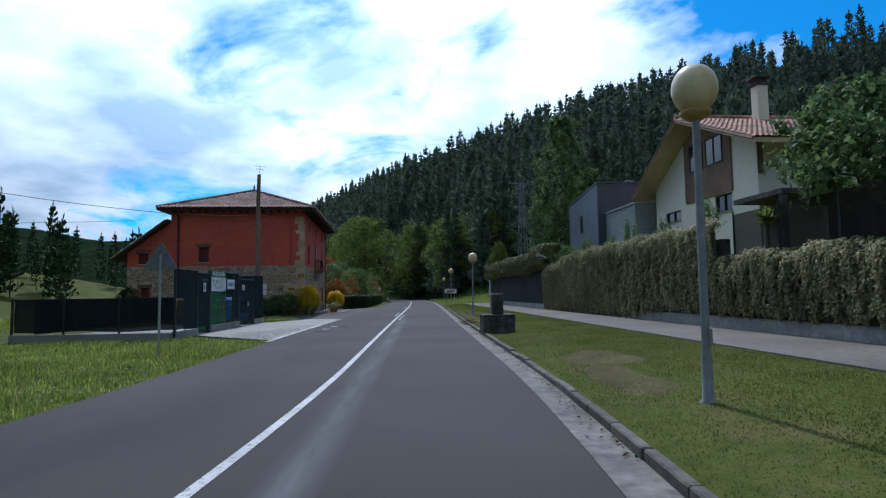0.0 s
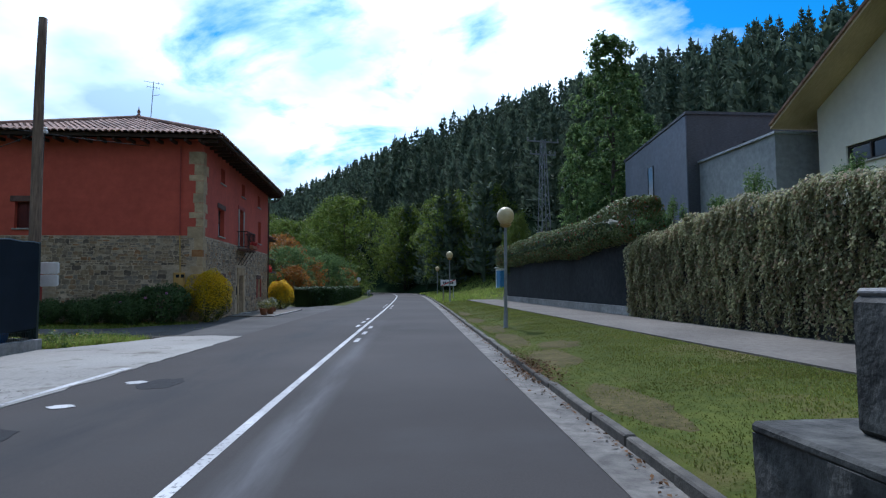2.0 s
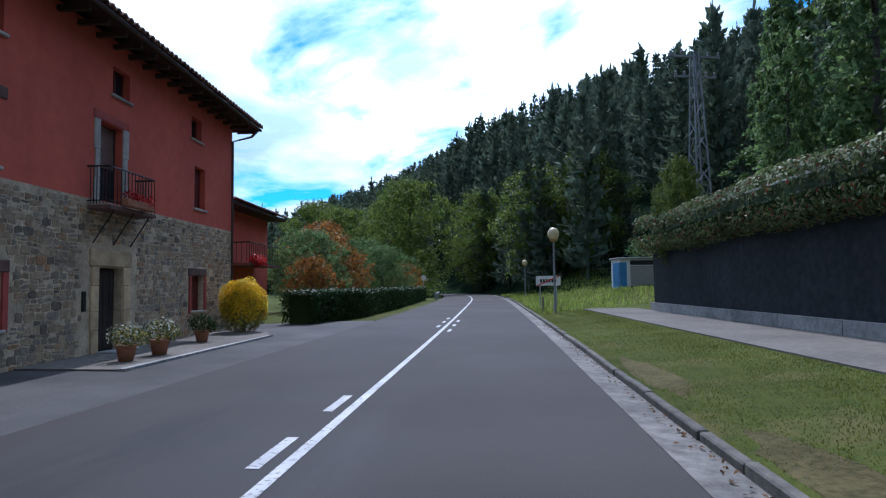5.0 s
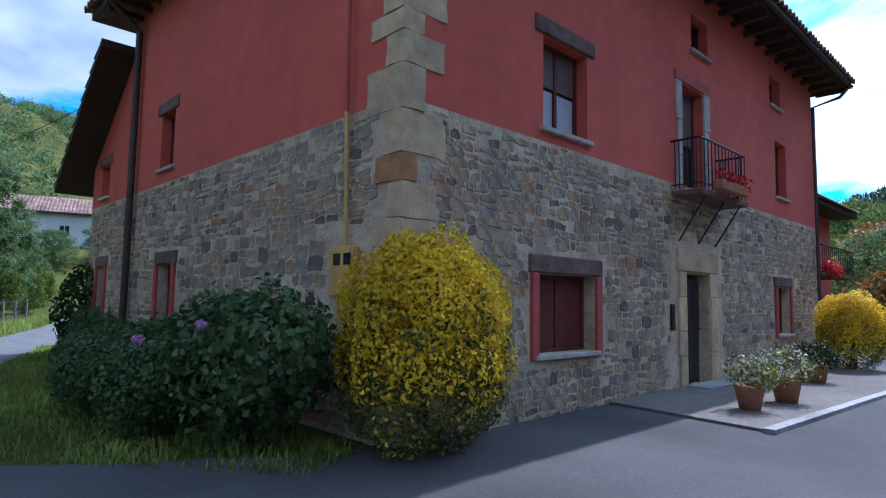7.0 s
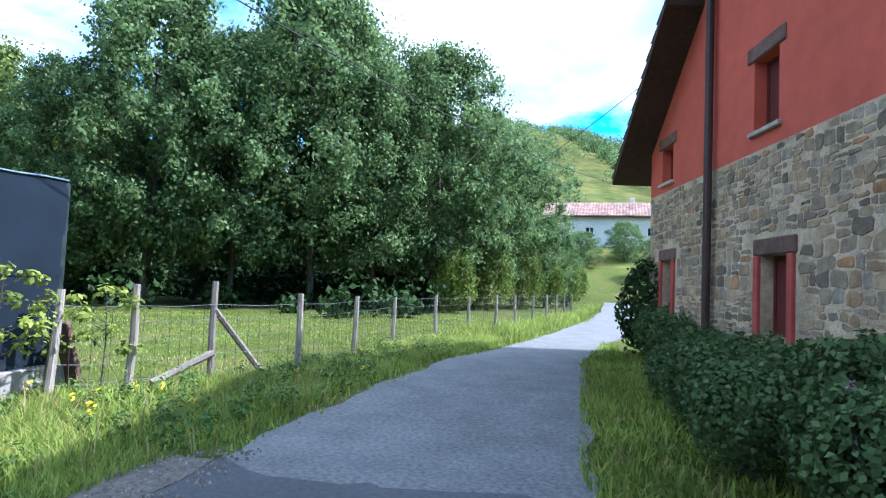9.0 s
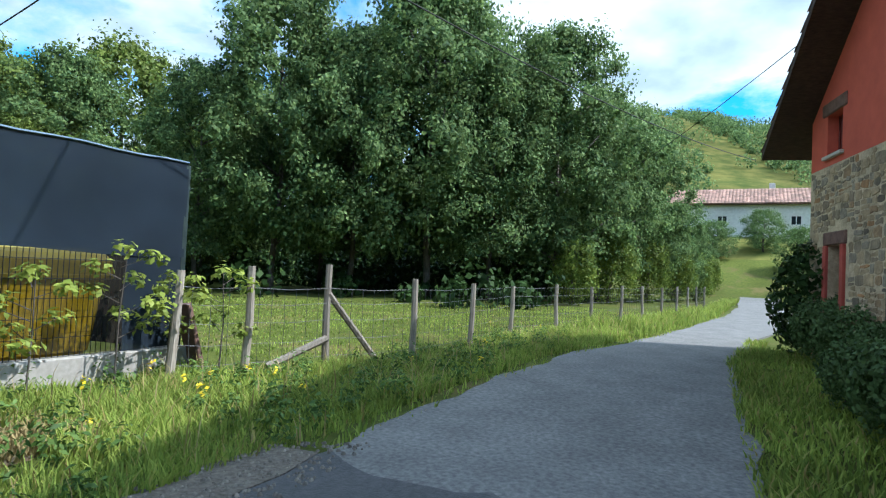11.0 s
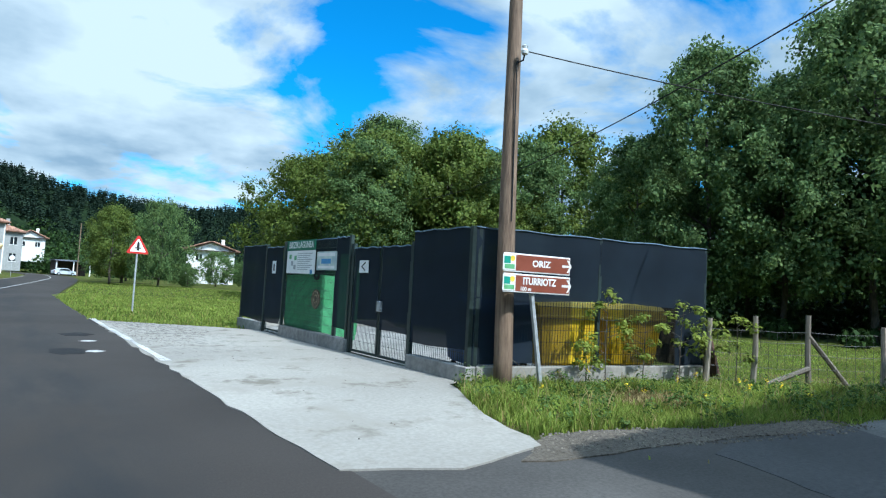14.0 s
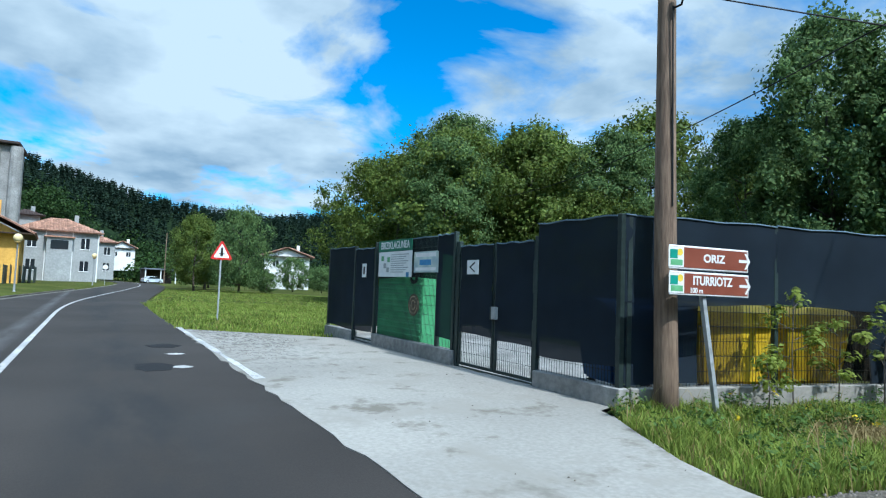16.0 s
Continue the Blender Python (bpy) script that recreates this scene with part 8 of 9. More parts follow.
# ---- grass ----
def inside(poly, x, y):
    P = np.array(poly)
    ok = np.zeros(len(x), bool)
    for (x0, y0), (x1, y1) in zip(P, np.roll(P, -1, 0)):
        hit = ((y0 > y) != (y1 > y)) & (x < (x1 - x0) * (y - y0) / (y1 - y0 + 1e-12) + x0)
        ok ^= hit
    return ok


def grass(name, poly, count, low, high, material, seed, label, width=0.012, clump=0.5, base=None, bald=()):
    r = np.random.default_rng(seed)
    P = np.array(poly)
    (x0, y0), (x1, y1) = P.min(0), P.max(0)
    x, y = r.uniform(x0, x1, count * 4), r.uniform(y0, y1, count * 4)
    ok = inside(poly, x, y)
    dens = 0.5 + 0.5 * np.sin(x * 2.1 + 1.3 * np.sin(y * 1.7)) * np.sin(y * 2.6 + np.sin(x * 1.3))
    ok &= r.uniform(0, 1, len(x)) < 1 - clump + clump * dens
    for bx, by, br in bald:
        ok &= np.hypot(x - bx, y - by) > br * (0.8 + 0.3 * np.sin(np.arctan2(y - by, x - bx) * 5))
    x, y, dens = x[ok][:count], y[ok][:count], dens[ok][:count]
    n = len(x)
    z = land(x, y) if base is None else np.full(n, base)
    h = r.uniform(low, high, n) * (0.65 + 0.6 * dens)
    a = r.uniform(0, 6.28, n)
    bend = h * r.uniform(0.15, 1.1, n)
    w = width * r.uniform(0.7, 1.5, n)
    sx, sy = -np.sin(a) * w, np.cos(a) * w
    bx, by = np.cos(a) * bend, np.sin(a) * bend
    p0 = np.stack([x - sx, y - sy, z - 0.02], 1); p1 = np.stack([x + sx, y + sy, z - 0.02], 1)
    p2 = np.stack([x + sx * 0.7 + bx * 0.35, y + sy * 0.7 + by * 0.35, z + h * 0.62], 1); p3 = np.stack([x - sx * 0.7 + bx * 0.35, y - sy * 0.7 + by * 0.35, z + h * 0.62], 1)
    t = np.stack([x + bx, y + by, z + h], 1)
    t2 = t + np.stack([sx, sy, 0 * h], 1) * 0.12
    V = np.stack([p0, p1, p2, p3, t2, t], 1).reshape(-1, 3)
    i = np.arange(n)[:, None] * 6
    F = np.concatenate([i + np.array([[0, 1, 2, 3]]), i + np.array([[3, 2, 4, 5]])])
    ob = part(name, quads_mesh(name, V, F), material)
    return tagged(ob, label, "grass", "", "stuff")


CORNER = [(-8.75, 33.75), (-9.1, 33.15), (-9.5, 33.05), (-14.4, 34.1), (-14.4, 34.8), (-15.7, 35.5), (-17.3, 36.15), (-21.8, 36.8), (-23.2, 37.4), (-23.2, 39.4), (-18.7, 38.0), (-15.6, 37.35), (-12.2, 36.9), (-10.3, 36.55), (-8.9, 36.0), (-8.1, 35.8), (-8.2, 34.8)]
DRY = (-11.25, 35.0, 0.78)
grass("verge_grass", CORNER, 52000, 0.05, 0.2, BLADE, 21, "green grass and weeds at the lane's corner", 0.007, 0.6, -0.05, [DRY])
grass("dry_grass", [(-12.0, 34.5), (-10.5, 34.5), (-10.5, 35.5), (-12.0, 35.5)], 2600, 0.04, 0.12, BLADE_DRY, 22, "patch of dry cut grass", 0.01, 0.2, -0.04)
grass("verge_straw", CORNER, 600, 0.2, 0.42, BLADE_DRY, 23, "dry seed stalks among the verge grass", 0.005, 0.7, -0.05, [DRY])
slab("dry_earth", [(-11.85, 34.8), (-11.2, 34.5), (-10.6, 34.85), (-10.7, 35.35), (-11.4, 35.5), (-11.8, 35.3)], -0.035, EARTH, "bare dry earth patch in the verge", "ground", rag=0.08, seed=6)
grass("lane_verge", [(-23.2, 37.4), (-42, 43.2), (-58, 46.2), (-58, 47.2), (-46, 44.9), (-35, 42.8), (-23.2, 39.6)], 12000, 0.12, 0.38, BLADE, 24, "uncut grass along the lane", 0.014, 0.5)
grass("meadow_grass", [(-15.5, 33.8), (-15.9, 35.7), (-21.8, 36.7), (-30, 39.4), (-36, 38), (-31, 30), (-27, 24), (-16, 30)], 26000, 0.02, 0.06, BLADE, 25, "short meadow grass beyond the fence", 0.01, 0.4)
grass("lawn_grass", [(mid_x(y) + 3.8, y) for y in np.arange(2, 30, 4.0)] + [(walk_x(y) - 0.03, y) for y in np.arange(28, -1, -4.0)], 90000, 0.008, 0.026, BLADE_LAWN, 26, "short mown lawn beside the kerb", 0.006, 0.3)
grass("lawn_grass", [(mid_x(y) + 3.8, y) for y in np.arange(26, 82, 4.0)] + [(walk_x(y) - 0.03, y) for y in np.arange(66, 25, -4.0)], 90000, 0.008, 0.026, BLADE_LAWN, 27, "short mown lawn beside the kerb", 0.006, 0.3)
grass("bank_grass", [(mid_x(y) + 3.9, y) for y in np.arange(64, 116, 4.0)] + [(9.5, 112), (10, 70), (4.6, 67)], 12000, 0.08, 0.3, BLADE, 28, "rough grass on the bank", 0.02, 0.5)
grass("roadside_grass", [(-5.25, 2.5), (-5.35, 19.9), (-7.8, 21.5), (-9.4, 22.7), (-9.6, 21.0), (-16, 20.8), (-16, 4), (-9, 0), (mid_x(0) - 3.45, 0)], 42000, 0.04, 0.14, BLADE, 29, "meadow grass beside the road", 0.011, 0.4)
grass("field_grass", [(mid_x(y) - 3.5, y) for y in (-40, -28, -16, -6, 2.5)] + [(-12, 6), (-22, 12), (-26, -20), (-16, -40)], 26000, 0.03, 0.09, BLADE, 30, "meadow grass beside the road", 0.025, 0.4)
grass("shade_grass", [(-11.7, 40.25), (-13.1, 40.35), (-16, 40.7), (-20, 41.2), (-22.3, 41.7), (-22, 43), (-9.6, 43.2), (-9.2, 42.4), (-10.6, 41.0)], 13000, 0.05, 0.16, BLADE, 31, "shaded grass strip below the house wall", 0.011, 0.4)
edge_r = [(-11.6, 40.02), (-13.1, 40.12), (-16, 40.45), (-20, 40.95), (-24, 42.0)]
grass("lane_edge_grass", edge_r + [(x, y + 0.4) for x, y in edge_r[::-1]], 5200, 0.04, 0.16, BLADE, 33, "shaded grass overhanging the lane's edge", 0.01, 0.3)
edge_l = [(-12.4, 37.28), (-15.6, 37.7), (-18.7, 38.35), (-23.2, 39.9), (-35, 43.1)]
grass("lane_edge_grass", edge_l + [(x, y - 0.4) for x, y in edge_l[::-1]], 5200, 0.03, 0.14, BLADE, 34, "rough grass along the lane's edge", 0.01, 0.5)
grass("apron_weeds", [(-9.2, 36.0), (-9.0, 40.0), (-8.0, 40.0), (-8.0, 36)], 10, 0.03, 0.08, BLADE, 32, "small weeds at the apron's edge", 0.01, 0.4, 0.0)
# broad-leaved weeds in the verge
r = np.random.default_rng(17)
P_, N_ = [], []
for k in range(330):
    x, y = r.uniform(-22, -8.6), r.uniform(32.7, 38.0)
    if not inside(CORNER, np.array([x]), np.array([y]))[0]:
        continue
    s = r.uniform(0.08, 0.24)
    p, n = blob_points([(x, y, s * 0.6, s * 0.9, s * 0.9, s)], 60, 700 + k, 0.3)
    p[:, 2] = np.maximum(p[:, 2], -0.02)
    P_.append(p); N_.append(n + np.array([0, 0, 0.8]))
ob = part("verge_weeds", quads_mesh("verge_weeds", *leaves(np.concatenate(P_), np.concatenate(N_), 0.06, 0.45, 0.5, 0.12, 8)), LEAF_WEED)
tagged(ob, "leafy weeds among the verge grass", "weeds", "", "stuff")
# flowers in the verge
r = np.random.default_rng(3)
pts, nrm = [], []
for k in range(60):
    x, y = r.uniform(-22, -9.2), r.uniform(32.8, 37.6)
    if not inside(CORNER, np.array([x]), np.array([y]))[0]:
        continue
    c = np.array([x, y, r.uniform(0.12, 0.32)])
    for j in range(7):
        pts.append(c + r.normal(0, 0.02, 3)); nrm.append((0, 0, 1))
ob = part("verge_flowers", quads_mesh("verge_flowers", *leaves(np.array(pts), np.array(nrm, float), 0.04, 0.8, 0.5, 0.1, 4)), PETAL_YELLOW)
tagged(ob, "small yellow wild flowers in the verge", "flowers", "", "stuff")


def pebbles(name, poly, count, z, size, seed, label):
    r = np.random.default_rng(seed)
    P = np.array(poly)
    (x0, y0), (x1, y1) = P.min(0), P.max(0)
    x, y = r.uniform(x0, x1, count * 5), r.uniform(y0, y1, count * 5)
    ok = inside(poly, x, y)
    x, y = x[ok][:count], y[ok][:count]
    V, F = [], []
    for k in range(len(x)):
        s = size * r.uniform(0.4, 1.4)
        h = len(V)
        for j in range(5):
            a = j * 1.256 + r.uniform(-0.3, 0.3)
            V.append((x[k] + math.cos(a) * s, y[k] + math.sin(a) * s * 0.8, z - 0.004))
        for j in range(5):
            V.append((x[k] + (V[h + j][0] - x[k]) * 0.6, y[k] + (V[h + j][1] - y[k]) * 0.6, z + s * 0.55))
        for j in range(5):
            F.append((h + j, h + (j + 1) % 5, h + 5 + (j + 1) % 5, h + 5 + j))
        F.append((h + 5, h + 6, h + 7, h + 8)); F.append((h + 5, h + 8, h + 9, h + 9))
    F = [f for f in F if f[2] != f[3]]
    ob = part(name, quads_mesh(name, V, F), PEBBLE)
    tagged(ob, label, "gravel", "", "stuff")


pebbles("loose_gravel", [(-7.4, 36.45), (-8.1, 35.9), (-9.2, 36.1), (-12.3, 36.85), (-12.6, 37.5), (-11.2, 37.4), (-9.6, 37.0)], 1100, 0.006, 0.018, 41, "loose gravel along the lane's mouth")
pebbles("scattered_stones", [(-9.4, 20), (-5.6, 20), (-5.7, 36), (-8, 36), (-9, 32.5)], 60, 0.014, 0.01, 42, "few small stones scattered on the concrete")
pebbles("kerb_debris", [(mid_x(y) + 3.3, y) for y in np.arange(24, 34, 2.0)] + [(mid_x(y) + 4.1, y) for y in np.arange(32, 23, -2.0)], 140, 0.008, 0.013, 43, "crumbled debris in the gutter")

pebbles("apron_crumbs", [(-5.75, 20.6), (-5.75, 27), (-6.4, 27.5), (-8.0, 23.5), (-7.4, 21.8)], 1300, 0.013, 0.01, 44, "dark asphalt crumbs strewn on the concrete apron")


def soil_patch(x0, y0, rx, ry, seed):
    """A bare trodden place that follows the lawn's slope."""
    r = random.Random(seed)
    bm = bmesh.new()
    ring, n = [], 28
    wob = [r.uniform(0.7, 1.2) for _ in range(n)]
    rows = [[bm.verts.new((x0, y0, float(land(x0, y0)) + 0.012))]]
    for f in (0.4, 0.75, 1.0):
        row = []
        for k in range(n):
            a = k * 2 * math.pi / n
            w = (wob[k] + wob[k - 1]) / 2
            x, y = x0 + math.cos(a) * rx * f * w, y0 + math.sin(a) * ry * f * w
            row.append(bm.verts.new((x, y, float(land(x, y)) + (0.012 if f < 1 else 0.001))))
        rows.append(row)
    for k in range(n):
        bm.faces.new((rows[0][0], rows[1][k], rows[1][(k + 1) % n]))
        for p, q in zip(rows[1:], rows[2:]):
            bm.faces.new((p[k], q[k], q[(k + 1) % n], p[(k + 1) % n]))
    tagged(part("soil_patch", bm, BARE_SOIL), "bare trodden soil in the mown lawn", "ground", "", "structure")


for k, (dx, y, rx, ry) in enumerate([(4.2, 37.0, 0.45, 1.6), (4.15, 33.4, 0.4, 1.9), (4.3, 29.6, 0.5, 1.4), (4.1, 41.5, 0.35, 1.8), (4.9, 31.6, 0.5, 0.8), (4.2, 25.4, 0.4, 1.3), (4.1, 46.5, 0.3, 2.2), (5.0, 12.5, 0.7, 1.6), (4.6, 10.0, 0.5, 1.8)]):
    soil_patch(float(mid_x(y)) + dx, y, rx, ry, 80 + k)

# worn and patched places in the road
def blot(x, y, rx, ry, z, material, seed):
    """A patch with an uneven rounded outline lying on the road."""
    r = random.Random(seed)
    wob = [r.uniform(0.8, 1.15) for k in range(16)]
    ring = [(x + math.cos(k * math.pi / 8) * rx * wob[k], y + math.sin(k * math.pi / 8) * ry * wob[k]) for k in range(16)]
    slab("road_patch", ring, z, material, "worn repair patch in the asphalt", "road", 0.003)


for k, (x, y, rx, ry, m) in enumerate([(-4.75, 24.6, 0.34, 0.4, PATCH), (-4.35, 27.8, 0.3, 0.5, PATCH), (-4.82, 26.1, 0.16, 0.13, PAINT_ROAD), (-4.78, 27.9, 0.15, 0.15, PAINT_ROAD)]):
    blot(x, y, rx, ry, 0.008 if m is PAINT_ROAD else 0.004, m, 50 + k)

# fallen leaves gathered along the kerb
r = np.random.default_rng(61)
n = 1800
y = np.concatenate([r.uniform(6, 60, n // 2), 28.6 + r.normal(0, 0.9, n // 2)])
off = np.concatenate([3.58 - np.abs(r.normal(0, 0.09, n // 2)), 3.66 + r.normal(0, 0.16, n // 2)])
x = np.array([mid_x(v) for v in y]) + off
z = np.where(off > 3.6, 0.112, 0.012) + r.uniform(0, 0.012, n)
p = np.stack([x, y, z], 1)
ob = part("leaf_litter", quads_mesh("leaf_litter", *leaves(p, np.tile([0, 0, 1.0], (n, 1)), 0.05, 0.6, 0.3, 0.1, 62)), LEAF_LITTER)
tagged(ob, "brown fallen leaves gathered along the kerb", "leaf litter", "", "stuff")
# mesh fence over the ivy wall
gm = thing("garden_mesh_fence", "dark garden fence with thin screening above the ivy", "fence", (0, 0, 0))
for k in range(6):
    y = 8.0 + k * 2.2
    x = wall_x(y) + 0.55
    part("post", tubed([(x, y, 2.2), (x, y, 3.85)], 0.03, 6), GREEN_STEEL, gm)
    if k < 5:
        x2 = wall_x(y + 2.2) + 0.55
        part("screen", plate([(0.03, 2.25), (2.17, 2.25), (2.17, 3.75), (0.03, 3.75)], 0.004), CLOTH_THIN, gm, at=pose(x, y, 0, 0, 0, math.degrees(math.atan2(2.2, x2 - x))))

# ---- village behind and houses far off ----


def simple_house(name, label, at, turn, w, d, h, wall, roof_mat, rise, rows, group="", eave=0.6, gable=False):
    """A plain house: walls with real window openings on the front (-y side) and the two sides, and a hip or gable roof."""
    t = thing(name, label, "house", at, turn, group)
    holes = []
    for z0, z1, cols, ww in rows:
        for k in range(cols):
            c = -w / 2 + w * (k + 0.5) / cols
            holes.append((c - ww / 2, c + ww / 2, z0, z1))
    part("wall", wall_mesh(-w / 2, w / 2, -0.5, h, holes, 0.25, lambda u, o, z: (u, -d / 2 - o, z)), wall, t)
    for s in (-1, 1):
        sh = [(-d / 4 - 0.5, -d / 4 + 0.5, rows[0][0], rows[0][1]), (d / 4 - 0.5, d / 4 + 0.5, rows[0][0], rows[0][1])]
        part("side_wall", wall_mesh(-d / 2 + 0.26, d / 2, -0.5, h, sh, 0.25, lambda u, o, z, s=s: (s * (w / 2 + o), u, z)), wall, t)
        for a, b, c, e in sh:
            wn = part("window", boxed(s * (w / 2 - 0.18), s * (w / 2 - 0.14), a, b, c, e), GLASS, t)
            part("frame", boxed(s * (w / 2 - 0.13), s * (w / 2 - 0.08), (a + b) / 2 - 0.04, (a + b) / 2 + 0.04, c, e), SIGN_WHITE, wn)
    part("back_wall", boxed(-w / 2, w / 2, d / 2 + 0.002, d / 2 + 0.25, -0.5, h), wall, t)
    for a, b, c, e in holes:
        wn = part("window", boxed(a, b, -d / 2 + 0.14, -d / 2 + 0.18, c, e), GLASS, t)
        part("frame", boxed((a + b) / 2 - 0.04, (a + b) / 2 + 0.04, -d / 2 + 0.08, -d / 2 + 0.13, c, e), SIGN_WHITE, wn)
        part("sill", boxed(a - 0.1, b + 0.1, -d / 2 - 0.08, -d / 2 + 0.1, c - 0.1, c - 0.004), SIGN_WHITE, wn)
    x, y = w / 2 + eave, d / 2 + eave
    inset = 0 if gable else min(x, y) * 0.9
    if w >= d:
        r0, r1 = (-x + inset, 0, h + rise), (x - inset, 0, h + rise)
        faces = (((-x, -y, h), (x, -y, h), r1, r0), ((x, y, h), (-x, y, h), r0, r1), ((x, -y, h), (x, y, h), r1, r1), ((-x, y, h), (-x, -y, h), r0, r0))
    else:
        r0, r1 = (0, -y + inset, h + rise), (0, y - inset, h + rise)
        faces = (((x, -y, h), (x, y, h), r1, r0), ((-x, y, h), (-x, -y, h), r0, r1), ((-x, -y, h), (x, -y, h), r0, r0), ((x, y, h), (-x, y, h), r1, r1))
    rf = part("roof", boxed(-x + 0.05, x - 0.05, -y + 0.05, y - 0.05, h - 0.12, h - 0.002), EAVE_WOOD, t)
    for f in faces[:2 if gable else 4]:
        deck(f if f[2] != f[3] else f[:3], 0.1, "roof_deck", rf, roof_mat)
        tiles_on(f, "tiles", rf, roof_mat, 0.36, 0.6)
    if gable:
        for s in (-1, 1):
            bm = bmesh.new()
            if w >= d:
                bm.faces.new([bm.verts.new(p) for p in ((s * w / 2, -d / 2, h), (s * w / 2, d / 2, h), (s * w / 2, 0, h + rise * d / (d + 2 * eave)))])
            else:
                bm.faces.new([bm.verts.new(p) for p in ((-w / 2, s * d / 2, h), (w / 2, s * d / 2, h), (0, s * d / 2, h + rise * w / (w + 2 * eave)))])
            part("gable", bm, wall, t)
    ch = part("chimney", boxed(w * 0.2, w * 0.2 + 0.6, 0.4, 1.0, h + rise * 0.4, h + rise + 0.7, 0.03), wall, rf)
    return t


simple_house("white_house", "white house with a red tiled roof beyond the meadow", (-33.3, -75.0, 0.5), 165, 8, 9.5, 5.5, WHITE_WALL, TILE, 1.7, [(3.6, 4.7, 2, 1.0), (0.9, 2.1, 3, 1.0)], gable=True, eave=0.8)
simple_house("lane_house", "long white farmhouse with tiled roof beside the lane", (-86.0, 51.6, 5.5), 80, 14.5, 9, 4.8, WHITE_WALL, TILE_OLD, 2.3, [(2.5, 3.4, 4, 0.9), (0.9, 1.9, 4, 1.0)], gable=True)
grey = simple_house("grey_villa", "grey villa with white corner trim and a red hip roof", (3.4, -70, 0.2), 186, 10, 9, 7.4, GREY_WALL, TILE, 2.2, [(4.9, 6.5, 3, 1.1), (1.6, 3.1, 3, 1.1)])
for k in range(4):
    part("corner_trim", boxed(-5.1 + k * 3.35, -4.95 + k * 3.35, -4.62, -4.502, -0.3, 7.3), SIGN_WHITE, grey)
part("bay", boxed(-1.6, 1.6, -5.9, -4.65, -0.3, 6.4), GREY_WALL, grey)
part("bay_window", boxed(-1.1, 1.1, -5.95, -5.903, 4.7, 6.0), GLASS, grey)
part("bay_roof", boxed(-1.9, 1.9, -6.2, -4.65, 6.4, 6.6), TILE, grey)
simple_house("pale_villa", "pale grey villa with a red tiled roof in the village", (-0.2, -96, 1.0), 185, 8, 8, 6.6, GREY_WALL, TILE, 1.8, [(4.2, 5.6, 3, 1.0), (1.2, 2.6, 3, 1.0)])
simple_house("small_white_house", "small white house at the edge of the village", (-6.0, -122, 3.0), 182, 5.5, 7, 4.8, WHITE_WALL, TILE, 1.6, [(2.8, 3.8, 2, 0.9)], gable=True)
simple_house("ochre_house", "ochre house with wide tiled eaves beside the road", (9.0, -38, 0.2), 184, 9, 11, 5.0, OCHRE_WALL, TILE, 3.0, [(3.1, 4.5, 2, 1.3), (0.8, 2.2, 2, 1.2)], gable=True, eave=1.2)
silo = thing("concrete_silo", "tall weathered concrete silo tower", "silo", (11.6, -62, 0), 0)
part("tower", boxed(-3.6, 3.6, -4, 4, -0.5, 18.2, 0.15), CONCRETE_GREY, silo)
for k in range(4):
    part("pier", tubed([(-3.6 + k * 2.4, 4.0, -0.5), (-3.6 + k * 2.4, 4.0, 18.0)], 0.75, 12), CONCRETE_GREY, silo)
part("roof", boxed(-4.0, 4.0, -4.4, 4.9, 18.2, 18.6, 0.1), BROWN_ROOF, silo)
simple_house("village_shed", "narrow grey building beside the silo", (8.6, -78, 0.2), 190, 3.5, 6, 10.2, GREY_WALL, BROWN_ROOF, 1.0, [(4.5, 5.8, 2, 0.9), (1.2, 2.4, 2, 0.9)])

# green garden fence along the pavement behind
gf = thing("garden_fence", "dark green mesh fence with screening along the pavement", "fence", (0, 0, 0))
for k in range(17):
    y = -2.0 - k * 2.5
    x = 7.6 - 0.1 * k * 2.5
    part("post", boxed(x - 0.04, x + 0.04, y - 0.04, y + 0.04, 0.1, 2.1), GREEN_STEEL, gf)
    part("screen", boxed(x - 0.015, x + 0.015, y - 2.46, y - 0.04, 0.2, 2.0), GREEN_STEEL, gf)
rs = thing("round_sign", "small round sign on a thin post beside the road", "road sign", (-3.3, -50, 0.1), 170)
part("post", tubed([(0, 0, 0), (0, 0, 2.2)], 0.03, 6), GALV, rs)
part("plate", tubed([(0, -0.04, 2.3), (0, -0.02, 2.3)], 0.3, 20), SIGN_WHITE, rs)

copy_thing(rs, pose(-9.4, 102.0, 0.0, 0, 0, 5))
rail = thing("guard_rail", "short steel guard rail at the road's bend", "guard rail", (0, 0, 0))
for k in range(5):
    x, y = float(mid_x(100 + k * 2.0)) - 3.9, 100 + k * 2.0
    part("post", boxed(x - 0.05, x + 0.05, y - 0.05, y + 0.05, -0.1, 0.7), GALV, rail)
part("beam", tubed([(float(mid_x(y)) - 3.82, y, 0.6) for y in np.arange(99.5, 109.0, 1.5)], 0.13, 4), GALV, rail)

# open shed and parked car at the bend
shed = thing("roadside_shed", "open shed with a pale flat roof and dark inside", "shed", (-13.2, -104, 0), 8)
for x in (-3, 0, 3):
    part("post", boxed(x - 0.1, x + 0.1, 1.9, 2.1, 0, 2.9), SIGN_WHITE, shed)
part("roof", boxed(-3.5, 3.5, -2.6, 2.5, 2.9, 3.15), PANEL_GREY, shed)
part("back_wall", boxed(-3.2, 3.2, -2.5, -2.3, -0.2, 2.9), BROWN_ROOF, shed)
part("side_wall", boxed(3.0, 3.2, -2.3, 1.8, -0.2, 2.9), BROWN_ROOF, shed)


